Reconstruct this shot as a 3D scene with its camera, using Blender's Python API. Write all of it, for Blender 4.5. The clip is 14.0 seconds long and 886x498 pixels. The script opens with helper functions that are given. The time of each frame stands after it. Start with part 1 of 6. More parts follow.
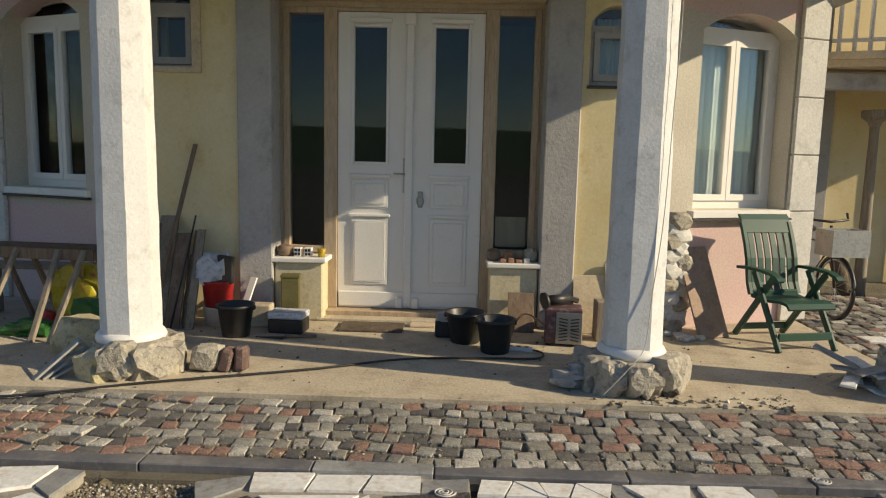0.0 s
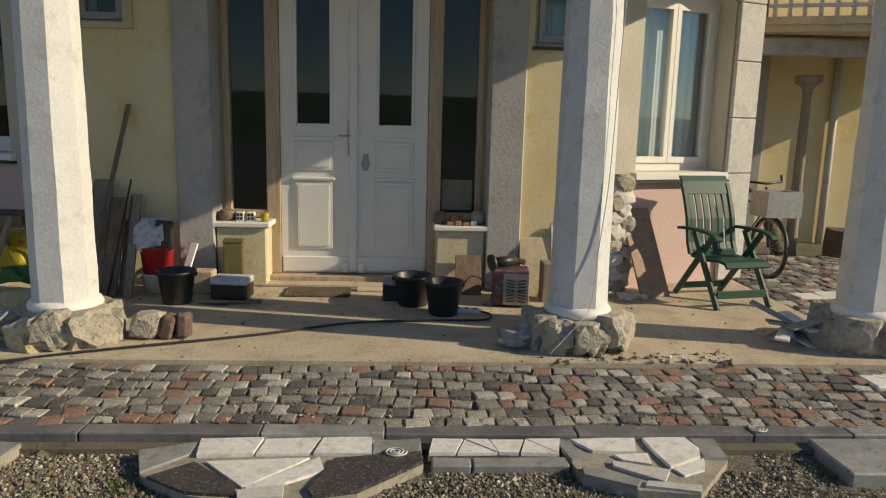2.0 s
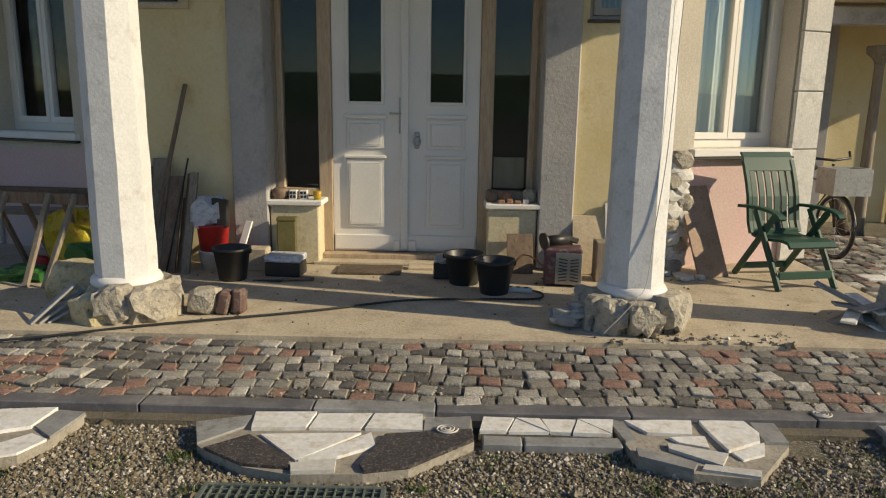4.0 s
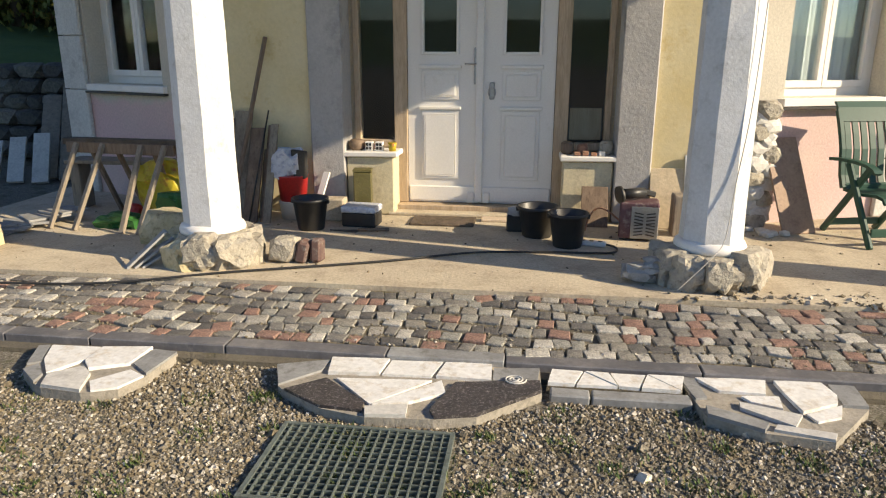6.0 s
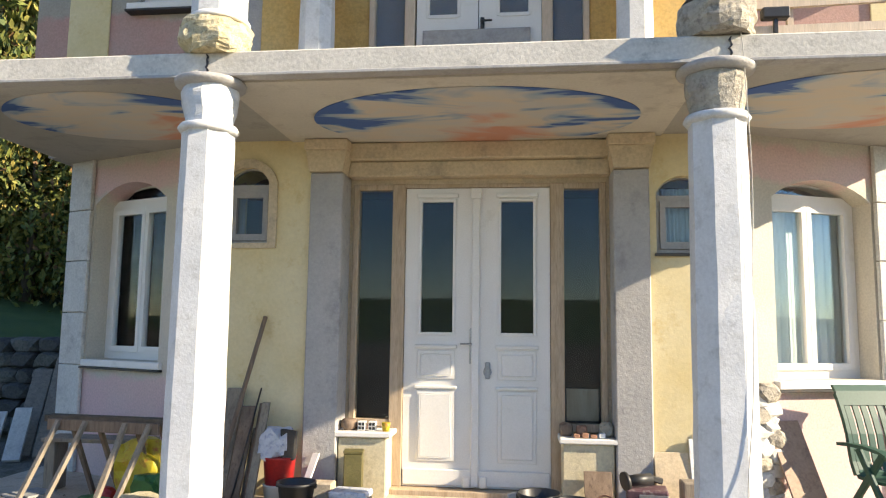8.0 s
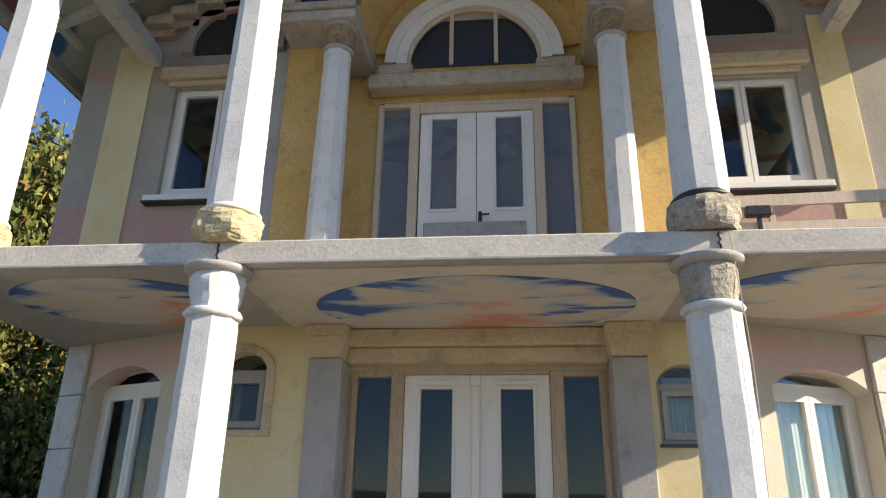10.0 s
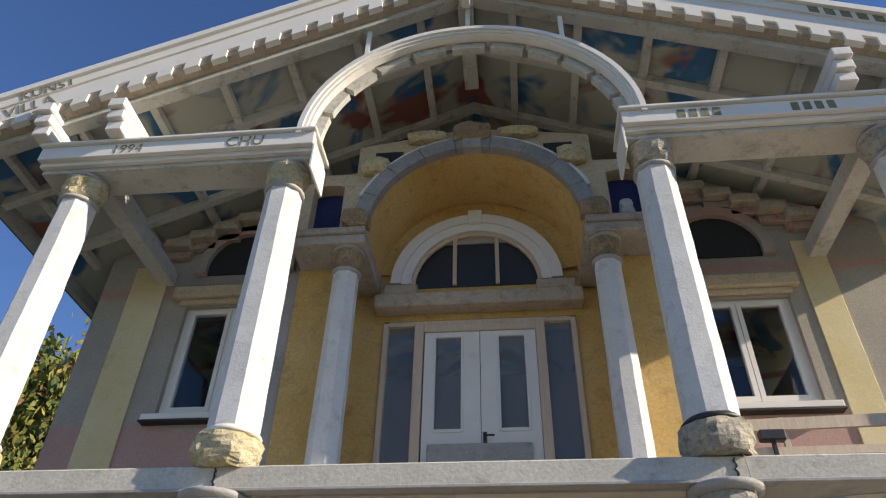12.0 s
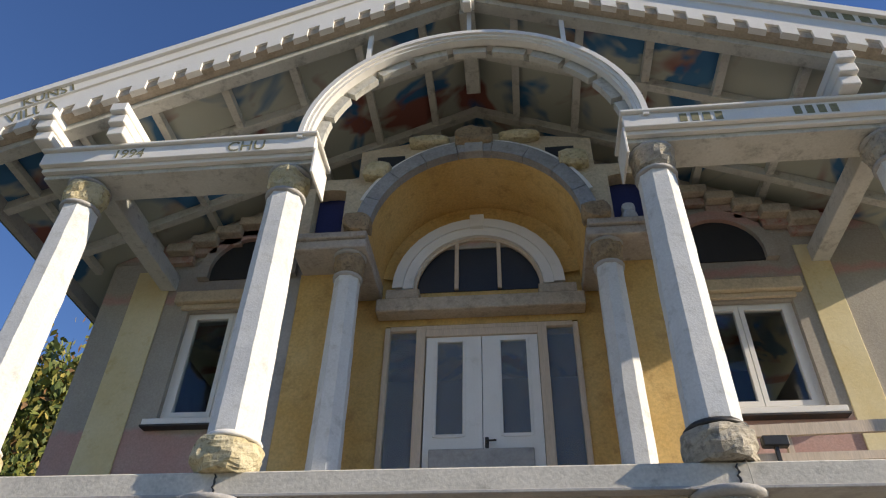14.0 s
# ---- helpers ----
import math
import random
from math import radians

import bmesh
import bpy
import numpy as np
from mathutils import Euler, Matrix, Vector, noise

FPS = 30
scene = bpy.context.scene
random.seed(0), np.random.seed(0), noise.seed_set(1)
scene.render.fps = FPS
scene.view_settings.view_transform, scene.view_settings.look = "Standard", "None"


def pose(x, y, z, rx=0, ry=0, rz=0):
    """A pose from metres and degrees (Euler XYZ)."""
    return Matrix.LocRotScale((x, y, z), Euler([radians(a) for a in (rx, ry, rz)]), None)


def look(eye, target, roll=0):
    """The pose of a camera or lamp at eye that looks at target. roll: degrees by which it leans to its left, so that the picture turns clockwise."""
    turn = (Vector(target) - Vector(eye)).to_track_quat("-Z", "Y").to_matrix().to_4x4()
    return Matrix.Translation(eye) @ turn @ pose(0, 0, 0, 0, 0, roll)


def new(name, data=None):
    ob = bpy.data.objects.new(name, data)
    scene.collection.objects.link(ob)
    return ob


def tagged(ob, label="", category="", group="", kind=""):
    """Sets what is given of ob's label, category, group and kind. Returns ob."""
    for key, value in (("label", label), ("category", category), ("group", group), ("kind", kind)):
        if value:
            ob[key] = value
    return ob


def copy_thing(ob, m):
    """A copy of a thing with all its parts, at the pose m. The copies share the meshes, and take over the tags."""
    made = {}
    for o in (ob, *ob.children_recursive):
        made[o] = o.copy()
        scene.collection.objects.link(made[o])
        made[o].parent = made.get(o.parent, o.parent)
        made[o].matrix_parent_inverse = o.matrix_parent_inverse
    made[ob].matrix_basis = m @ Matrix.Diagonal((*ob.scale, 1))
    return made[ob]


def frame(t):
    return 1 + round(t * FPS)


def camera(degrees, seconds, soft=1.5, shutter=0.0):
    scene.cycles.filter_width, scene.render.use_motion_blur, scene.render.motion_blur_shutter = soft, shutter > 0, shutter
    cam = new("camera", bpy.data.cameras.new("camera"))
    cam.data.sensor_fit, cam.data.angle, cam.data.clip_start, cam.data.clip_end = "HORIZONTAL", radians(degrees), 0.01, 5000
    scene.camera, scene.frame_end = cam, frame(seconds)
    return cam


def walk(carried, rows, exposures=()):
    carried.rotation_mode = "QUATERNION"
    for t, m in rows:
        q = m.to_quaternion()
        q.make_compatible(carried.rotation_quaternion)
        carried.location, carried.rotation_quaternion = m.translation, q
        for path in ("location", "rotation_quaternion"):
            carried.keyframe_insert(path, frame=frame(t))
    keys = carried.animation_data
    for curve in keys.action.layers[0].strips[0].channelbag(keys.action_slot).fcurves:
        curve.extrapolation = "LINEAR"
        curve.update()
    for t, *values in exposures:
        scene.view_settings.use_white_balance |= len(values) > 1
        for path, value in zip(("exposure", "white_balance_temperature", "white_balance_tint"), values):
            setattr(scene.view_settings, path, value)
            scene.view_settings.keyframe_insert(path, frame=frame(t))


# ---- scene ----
cam = camera(64.26, 14.0, soft=1.15)
# seconds, x, y, z, yaw, pitch, roll
ROWS = [
    (0, 0.543, -6.941, 1.596, 1.80, -7.39, -1.27),
    (0.5, 0.524, -6.924, 1.597, -2.29, -7.64, -1.51),
    (1, 0.518, -6.925, 1.589, -2.42, -7.84, -1.57),
    (1.5, 0.519, -6.921, 1.568, -2.50, -8.52, -1.45),
    (2, 0.520, -6.909, 1.549, -2.74, -9.92, -1.39),
    (2.2, 0.518, -6.899, 1.541, -3.00, -10.67, -1.37),
    (4.3, 0.516, -6.873, 1.527, 1.62, -11.63, -0.77),
    (4.5, 0.522, -6.876, 1.530, 1.68, -11.53, -0.69),
    (5, 0.537, -6.902, 1.542, 7.33, -11.13, -0.17),
    (5.5, 0.544, -6.916, 1.542, 7.37, -12.89, -0.21),
    (6, 0.539, -6.906, 1.554, 7.45, -15.74, -0.13),
    (6.5, 0.527, -6.905, 1.568, 7.29, -8.84, -0.34),
    (7, 0.508, -6.880, 1.582, 7.11, -1.16, -0.54),
    (7.2, 0.501, -6.844, 1.590, 6.95, 2.31, -0.59),
    (9.3, 0.416, -6.867, 1.586, 6.15, 10.42, -0.96),
    (9.5, 0.409, -6.874, 1.585, 6.07, 14.09, -0.93),
    (10, 0.403, -6.887, 1.591, 5.88, 21.30, -1.00),
    (10.5, 0.395, -6.892, 1.606, 5.72, 28.88, -1.02),
    (11, 0.372, -6.922, 1.615, 5.61, 36.42, -1.04),
    (11.5, 0.356, -6.950, 1.616, 5.70, 37.74, -1.06),
    (12, 0.360, -6.958, 1.633, 5.78, 38.39, -1.08),
    (12.5, 0.367, -6.964, 1.634, 5.83, 38.51, -1.14),
    (13, 0.383, -6.963, 1.642, 5.95, 38.52, -1.15),
    (13.5, 0.386, -6.962, 1.648, 6.02, 38.57, -1.14),
    (14, 0.381, -6.948, 1.650, 6.05, 38.69, -1.21),
]
EXPOSURES = [(0.0, 0.09, 7950, 5), (0.5, -0.05, 7950, 5), (2.0, -0.13, 7950, 5), (4.3, 0.03, 7850, 5), (4.9, 0.73, 7750, 8), (5.5, 0.93, 7750, 8), (6.0, 0.63, 7750, 8), (6.5, 0.88, 7650, 8), (7.2, 1.03, 7550, 8), (9.3, 1.58, 7350, 10), (9.55, 1.53, 7350, 10), (10.0, 0.83, 7300, 10), (10.5, 0.82, 7200, 10), (11.0, 1.0, 7020, 10), (11.5, 0.53, 7020, 10), (12.0, 0.43, 6970, 10), (14.0, 0.38, 6970, 10)]
walk(cam, [(t, pose(x, y, z, 90 + pitch, roll, yaw)) for t, x, y, z, yaw, pitch, roll in ROWS], EXPOSURES)

# ---- light ----
SUN = Vector((2.9, -0.62, 1.36)).normalized()
world = bpy.data.worlds.new("sky")
scene.world = world
world.use_nodes = True
wn = world.node_tree
sky = wn.nodes.new("ShaderNodeTexSky")
sky.sky_type, sky.sun_disc = "NISHITA", False
sky.sun_elevation, sky.sun_rotation = math.asin(SUN.z), math.atan2(SUN.x, SUN.y)
sky.air_density, sky.dust_density, sky.ozone_density = 1.0, 0.0, 4.0
bg = wn.nodes["Background"]
bg.inputs["Strength"].default_value = 0.118
hue = wn.nodes.new("ShaderNodeHueSaturation")
hue.inputs["Saturation"].default_value = 1.13
hue.inputs["Hue"].default_value = 0.512
wn.links.new(sky.outputs[0], hue.inputs["Color"])
wn.links.new(hue.outputs[0], bg.inputs[0])
sun = new("sun", bpy.data.lights.new("sun", "SUN"))
sun.data.energy, sun.data.angle, sun.data.color = 5.0, radians(0.6), (1.0, 0.90, 0.76)
sun.matrix_world = look(SUN * 40, (0, 0, 0))


# ---- materials ----
def material(name):
    m = bpy.data.materials.new(name)
    m.use_nodes = True
    nt = m.node_tree
    return m, nt, nt.nodes["Principled BSDF"]


def node(nt, kind, **values):
    n = nt.nodes.new("ShaderNode" + kind)
    for key, value in values.items():
        n.inputs[key].default_value = value
    return n


def ramp(nt, fac, stops, constant=False):
    r = nt.nodes.new("ShaderNodeValToRGB")
    r.color_ramp.interpolation = "CONSTANT" if constant else "LINEAR"
    e = r.color_ramp.elements
    while len(e) < len(stops):
        e.new(0.5)
    for k, (p, c) in zip(e, stops):
        k.position, k.color = p, (*c, 1) if len(c) == 3 else c
    nt.links.new(fac, r.inputs[0])
    return r.outputs[0]


def mix(nt, fac, a, b, mode="MIX"):
    m = nt.nodes.new("ShaderNodeMixRGB")
    m.blend_type = mode
    for s, v in zip(m.inputs, (fac, a, b)):
        if isinstance(v, (int, float)):
            s.default_value = v
        elif isinstance(v, tuple):
            s.default_value = (*v, 1)
        else:
            nt.links.new(v, s)
    return m.outputs[0]


def noises(nt, scale, detail=5, stretch=(1, 1, 1), rough=0.6):
    tc = nt.nodes.new("ShaderNodeTexCoord")
    mp = nt.nodes.new("ShaderNodeMapping")
    mp.inputs["Scale"].default_value = stretch
    nt.links.new(tc.outputs["Object"], mp.inputs[0])
    n = node(nt, "TexNoise", Scale=scale, Detail=detail, Roughness=rough)
    nt.links.new(mp.outputs[0], n.inputs["Vector"])
    return n.outputs["Fac"]


def relief(nt, b, fac, strength, distance=0.01):
    n = node(nt, "Bump", Strength=strength, Distance=distance)
    nt.links.new(fac, n.inputs["Height"])
    nt.links.new(n.outputs[0], b.inputs["Normal"])


def surface(name, c1, c2, stain=None, rough=0.85, scale=1.2, grain=40, bump=0.4, dist=0.006, stretch=(1, 1, 1), amount=(0.52, 0.72), metal=0.0, speck=0.35):
    """A worn surface: two close colours in soft patches, darker stains, fine grain and relief."""
    m, nt, b = material(name)
    big = noises(nt, scale, 4, stretch)
    fine = noises(nt, grain, 6, stretch)
    c = ramp(nt, big, [(0.35, c1), (0.65, c2)])
    if stain:
        s = noises(nt, scale * 2.7, 6, stretch, 0.7)
        k = ramp(nt, s, [(amount[0], (0, 0, 0)), (amount[1], (1, 1, 1))])
        c = mix(nt, k, c, stain)
    c = mix(nt, speck, c, ramp(nt, fine, [(0.3, (0.55, 0.55, 0.55)), (0.7, (1.3, 1.3, 1.3))]), "MULTIPLY")
    nt.links.new(c, b.inputs["Base Color"])
    b.inputs["Roughness"].default_value = rough
    b.inputs["Metallic"].default_value = metal
    relief(nt, b, fine, bump, dist)
    return m


def pieces_material(name, stops, per_object=True, rough=0.75, grain=60, bump=0.6, mid_scale=9):
    """Stones that differ one by one."""
    m, nt, b = material(name)
    if per_object:
        rnd = nt.nodes.new("ShaderNodeObjectInfo").outputs["Random"]
    else:
        rnd = nt.nodes.new("ShaderNodeNewGeometry").outputs["Random Per Island"]
    c = ramp(nt, rnd, stops, True)
    fine = noises(nt, grain, 6)
    mid = noises(nt, mid_scale, 4)
    c = mix(nt, 0.75, c, ramp(nt, fine, [(0.3, (0.42, 0.42, 0.42)), (0.7, (1.6, 1.55, 1.5))]), "MULTIPLY")
    c = mix(nt, 0.45, c, ramp(nt, mid, [(0.35, (0.6, 0.6, 0.6)), (0.65, (1.3, 1.3, 1.3))]), "MULTIPLY")
    nt.links.new(c, b.inputs["Base Color"])
    b.inputs["Roughness"].default_value = rough
    relief(nt, b, fine, bump, 0.01)
    return m


def clouds(name, ground, blue, red, scale, seed, ends=None, cut=(0.55, 0.545)):
    """A free painting of clouds: pale ground with soft blue and red patches."""
    m, nt, b = material(name)
    tc = nt.nodes.new("ShaderNodeTexCoord")
    mp = nt.nodes.new("ShaderNodeMapping")
    mp.inputs["Location"].default_value = (seed, seed * 0.7, 0)
    nt.links.new(tc.outputs["Object"], mp.inputs[0])
    n1 = node(nt, "TexNoise", Scale=scale, Detail=3, Roughness=0.55, Distortion=0.8)
    n2 = node(nt, "TexNoise", Scale=scale * 1.15, Detail=3, Roughness=0.5, Distortion=0.6)
    nt.links.new(mp.outputs[0], n1.inputs["Vector"])
    mp2 = nt.nodes.new("ShaderNodeMapping")
    mp2.inputs["Location"].default_value = (seed + 7.3, 4.1, 2.0)
    nt.links.new(tc.outputs["Object"], mp2.inputs[0])
    nt.links.new(mp2.outputs[0], n2.inputs["Vector"])
    f1, f2 = n1.outputs["Fac"], n2.outputs["Fac"]
    if ends:
        # blue gathers towards the rim of the oval
        dist = nt.nodes.new("ShaderNodeVectorMath")
        dist.operation = "LENGTH"
        sc = nt.nodes.new("ShaderNodeMapping")
        sc.inputs["Scale"].default_value = ends
        nt.links.new(tc.outputs["Object"], sc.inputs[0])
        nt.links.new(sc.outputs[0], dist.inputs[0])
        ad = nt.nodes.new("ShaderNodeMath")
        ad.operation = "MULTIPLY_ADD"
        ad.inputs[1].default_value, ad.inputs[2].default_value = 0.30, -0.155
        nt.links.new(dist.outputs["Value"], ad.inputs[0])
        sm = nt.nodes.new("ShaderNodeMath")
        nt.links.new(ad.outputs[0], sm.inputs[0])
        nt.links.new(f1, sm.inputs[1])
        f1 = sm.outputs[0]
    c = mix(nt, ramp(nt, f2, [(cut[1], (0, 0, 0)), (cut[1] + 0.085, (0.9, 0.9, 0.9))]), ground, red)
    c = mix(nt, ramp(nt, f1, [(cut[0], (0, 0, 0)), (cut[0] + 0.07, (0.92, 0.92, 0.92))]), c, blue)
    nt.links.new(c, b.inputs["Base Color"])
    b.inputs["Roughness"].default_value = 0.8
    return m


def oval_sky(name, seed, red_x, half):
    """Painted clouds on an oval: cream ground, blue strokes towards the ends, red low in the middle."""
    m, nt, b = material(name)

    def calc(op, a, c, d=0.0):
        n = nt.nodes.new("ShaderNodeMath")
        n.operation = op
        for sock, v in zip(n.inputs, (a, c, d)):
            if isinstance(v, (int, float)):
                sock.default_value = v
            else:
                nt.links.new(v, sock)
        return n.outputs[0]

    tc = nt.nodes.new("ShaderNodeTexCoord")
    sx = nt.nodes.new("ShaderNodeSeparateXYZ")
    nt.links.new(tc.outputs["Object"], sx.inputs[0])
    x, y = sx.outputs["X"], sx.outputs["Y"]
    fields = []
    for k, sc in ((0, 1.5), (1, 1.3), (2, 2.6)):
        mp = nt.nodes.new("ShaderNodeMapping")
        mp.inputs["Location"].default_value = (seed + 3.7 * k, seed * 0.6 - k, 0)
        mp.inputs["Scale"].default_value = (0.75, 1.7, 1)
        nt.links.new(tc.outputs["Object"], mp.inputs[0])
        n = node(nt, "TexNoise", Scale=sc, Detail=3, Roughness=0.5, Distortion=0.9)
        nt.links.new(mp.outputs[0], n.inputs["Vector"])
        fields.append(n.outputs["Fac"])
    ends = calc("POWER", calc("ABSOLUTE", calc("DIVIDE", x, half), 0), 2.0)
    fb = calc("ADD", fields[0], calc("MULTIPLY_ADD", ends, 0.30, calc("MULTIPLY_ADD", y, -0.12, -0.085)))
    fr = calc("ADD", fields[1], calc("MULTIPLY_ADD", calc("ABSOLUTE", calc("SUBTRACT", x, red_x), 0), -0.22, calc("MULTIPLY_ADD", y, 0.22, -0.03)))
    c = mix(nt, ramp(nt, fields[2], [(0.4, (0, 0, 0)), (0.65, (0.8, 0.8, 0.8))]), (0.60, 0.52, 0.42), (0.52, 0.52, 0.50))
    c = mix(nt, ramp(nt, fr, [(0.50, (0, 0, 0)), (0.66, (0.85, 0.85, 0.85))]), c, (0.62, 0.26, 0.16))
    c = mix(nt, ramp(nt, fb, [(0.50, (0, 0, 0)), (0.58, (0.75, 0.75, 0.75))]), c, (0.20, 0.34, 0.50))
    c = mix(nt, ramp(nt, fb, [(0.585, (0, 0, 0)), (0.625, (0.95, 0.95, 0.95))]), c, (0.04, 0.11, 0.33))
    nt.links.new(c, b.inputs["Base Color"])
    b.inputs["Roughness"].default_value = 0.8
    return m


def glass_material(name, tint=(0.9, 0.95, 0.97)):
    m, nt, b = material(name)
    out = nt.nodes["Material Output"]
    tr = node(nt, "BsdfTransparent", Color=(*tint, 1))
    gl = node(nt, "BsdfGlossy", Color=(1, 1, 1, 1), Roughness=0.02)
    fr = node(nt, "Fresnel", IOR=1.36)
    mx = nt.nodes.new("ShaderNodeMixShader")
    nt.links.new(fr.outputs[0], mx.inputs[0])
    nt.links.new(tr.outputs[0], mx.inputs[1])
    nt.links.new(gl.outputs[0], mx.inputs[2])
    nt.links.new(mx.outputs[0], out.inputs[0])
    return m


def haze_glass(name, haze=0.16):
    """Window glass with a pale diffuse veil that stands for reflected bright sky."""
    m = glass_material(name)
    nt = m.node_tree
    out = nt.nodes["Material Output"]
    clear = out.inputs[0].links[0].from_socket
    df = node(nt, "BsdfDiffuse", Color=(0.62, 0.60, 0.58, 1))
    mx = nt.nodes.new("ShaderNodeMixShader")
    k = ramp(nt, noises(nt, 3.0, 5), [(0.3, (haze * 0.7,) * 3), (0.7, (haze * 1.3,) * 3)])
    nt.links.new(k, mx.inputs[0])
    nt.links.new(clear, mx.inputs[1])
    nt.links.new(df.outputs[0], mx.inputs[2])
    nt.links.new(mx.outputs[0], out.inputs[0])
    return m


def banded(name, ground, ground2, band, zs, soft=0.08, rough=0.88):
    """Plaster with one band of wash painted on it, between two heights, with an uneven edge."""
    m, nt, b = material(name)
    big, fine, edge = noises(nt, 1.1, 4), noises(nt, 45, 6), noises(nt, 3.0, 5)
    tc = nt.nodes.new("ShaderNodeTexCoord")
    sx = nt.nodes.new("ShaderNodeSeparateXYZ")
    nt.links.new(tc.outputs["Object"], sx.inputs[0])
    k = None
    c = ramp(nt, big, [(0.35, ground), (0.65, ground2)])
    for lo, hi in zs:
        wob = nt.nodes.new("ShaderNodeMath")
        wob.operation = "MULTIPLY_ADD"
        wob.inputs[1].default_value, wob.inputs[2].default_value = 0.35, -0.17
        nt.links.new(edge, wob.inputs[0])
        zz = nt.nodes.new("ShaderNodeMath")
        nt.links.new(sx.outputs["Z"], zz.inputs[0])
        nt.links.new(wob.outputs[0], zz.inputs[1])
        mr = node(nt, "MapRange")
        mr.inputs["From Min"].default_value, mr.inputs["From Max"].default_value = lo, lo + soft
        nt.links.new(zz.outputs[0], mr.inputs["Value"])
        mr2 = node(nt, "MapRange")
        mr2.inputs["From Min"].default_value, mr2.inputs["From Max"].default_value = hi, hi - soft
        nt.links.new(zz.outputs[0], mr2.inputs["Value"])
        mu = nt.nodes.new("ShaderNodeMath")
        mu.operation = "MULTIPLY"
        nt.links.new(mr.outputs[0], mu.inputs[0])
        nt.links.new(mr2.outputs[0], mu.inputs[1])
        mu2 = nt.nodes.new("ShaderNodeMath")
        mu2.operation = "MULTIPLY"
        nt.links.new(mu.outputs[0], mu2.inputs[0])
        nt.links.new(ramp(nt, big, [(0.3, (0.95, 0.95, 0.95)), (0.7, (0.55, 0.55, 0.55))]), mu2.inputs[1])
        c = mix(nt, mu2.outputs[0], c, band)
    c = mix(nt, 0.35, c, ramp(nt, fine, [(0.3, (0.6, 0.6, 0.6)), (0.7, (1.25, 1.25, 1.25))]), "MULTIPLY")
    nt.links.new(c, b.inputs["Base Color"])
    b.inputs["Roughness"].default_value = rough
    relief(nt, b, fine, 0.4, 0.006)
    return m


WHITE = surface("white_paint", (0.82, 0.79, 0.74), (0.76, 0.73, 0.68), (0.58, 0.54, 0.48), rough=0.55, grain=70, bump=0.15, dist=0.003, speck=0.12, amount=(0.6, 0.85))
LIME = surface("limewashed_concrete", (0.68, 0.68, 0.67), (0.61, 0.61, 0.60), (0.42, 0.41, 0.38), rough=0.85, scale=2.4, grain=45, bump=0.35, dist=0.008, amount=(0.54, 0.78), speck=0.2)
SLABPAINT = surface("weathered_whitewash", (0.65, 0.61, 0.54), (0.53, 0.50, 0.44), (0.30, 0.28, 0.24), rough=0.85, scale=1.6, grain=35, bump=0.5, amount=(0.56, 0.74))
CEILING = surface("off_white_ceiling_plaster", (0.62, 0.58, 0.50), (0.57, 0.53, 0.46), (0.46, 0.42, 0.36), rough=0.9, scale=1.1, grain=45, bump=0.2, speck=0.15)
YELLOW = surface("ochre_yellow_plaster", (0.68, 0.55, 0.29), (0.74, 0.64, 0.41), (0.56, 0.40, 0.15), rough=0.9, scale=1.2, grain=35, bump=0.3, amount=(0.58, 0.80), speck=0.14)
VAULT = surface("deep_ochre_plaster", (0.60, 0.38, 0.125), (0.66, 0.46, 0.19), (0.40, 0.24, 0.085), rough=0.9, scale=1.6, grain=35, bump=0.3, amount=(0.52, 0.78))
# stained white paint, its whole tone lowered for the shade under the roof
SHADEDWHITE = surface("weathered_eave_white_shade_toned", (0.60, 0.59, 0.54), (0.52, 0.51, 0.46), (0.28, 0.27, 0.24), rough=0.75, scale=2.0, grain=40, bump=0.3, speck=0.2)
GREY = surface("grey_cement_render", (0.37, 0.36, 0.35), (0.44, 0.42, 0.40), (0.28, 0.27, 0.26), rough=0.92, scale=1.5, grain=38, bump=0.6, dist=0.008, speck=0.22)
CREAM = surface("cream_lime_plaster", (0.62, 0.51, 0.35), (0.55, 0.44, 0.30), (0.38, 0.31, 0.23), rough=0.9, scale=1.4, grain=35, bump=0.4)
PALESTONE = surface("pale_stone_quoin", (0.62, 0.60, 0.55), (0.55, 0.53, 0.49), (0.42, 0.40, 0.37), rough=0.85, scale=2.2, grain=40, bump=0.4)
PINKWALL = banded("cream_plaster_with_pink_wash", (0.53, 0.48, 0.40), (0.60, 0.55, 0.46), (0.66, 0.44, 0.43), [(-1.0, 1.08), (2.95, 3.35)])
PINKUP = banded("grey_plaster_with_pink_wash", (0.36, 0.32, 0.27), (0.43, 0.39, 0.33), (0.50, 0.28, 0.24), [(3.2, 4.88), (6.55, 6.75), (7.25, 7.6)])
CONCRETE = surface("porch_concrete", (0.50, 0.42, 0.31), (0.58, 0.50, 0.37), (0.36, 0.29, 0.21), rough=0.9, scale=1.3, grain=45, bump=0.6, dist=0.008, amount=(0.47, 0.72), speck=0.5)
OAK = surface("raw_oak_frame", (0.44, 0.33, 0.22), (0.52, 0.40, 0.28), (0.34, 0.24, 0.15), rough=0.7, scale=3, grain=22, stretch=(6, 6, 0.6), bump=0.2)
PINE = surface("pale_pine", (0.60, 0.47, 0.34), (0.66, 0.53, 0.40), None, rough=0.65, scale=3, grain=22, stretch=(6, 6, 0.6), bump=0.15)
DARKWOOD = surface("weathered_brown_wood", (0.16, 0.11, 0.075), (0.24, 0.17, 0.12), (0.09, 0.06, 0.045), rough=0.8, scale=3, grain=26, stretch=(5, 5, 0.5), bump=0.4)
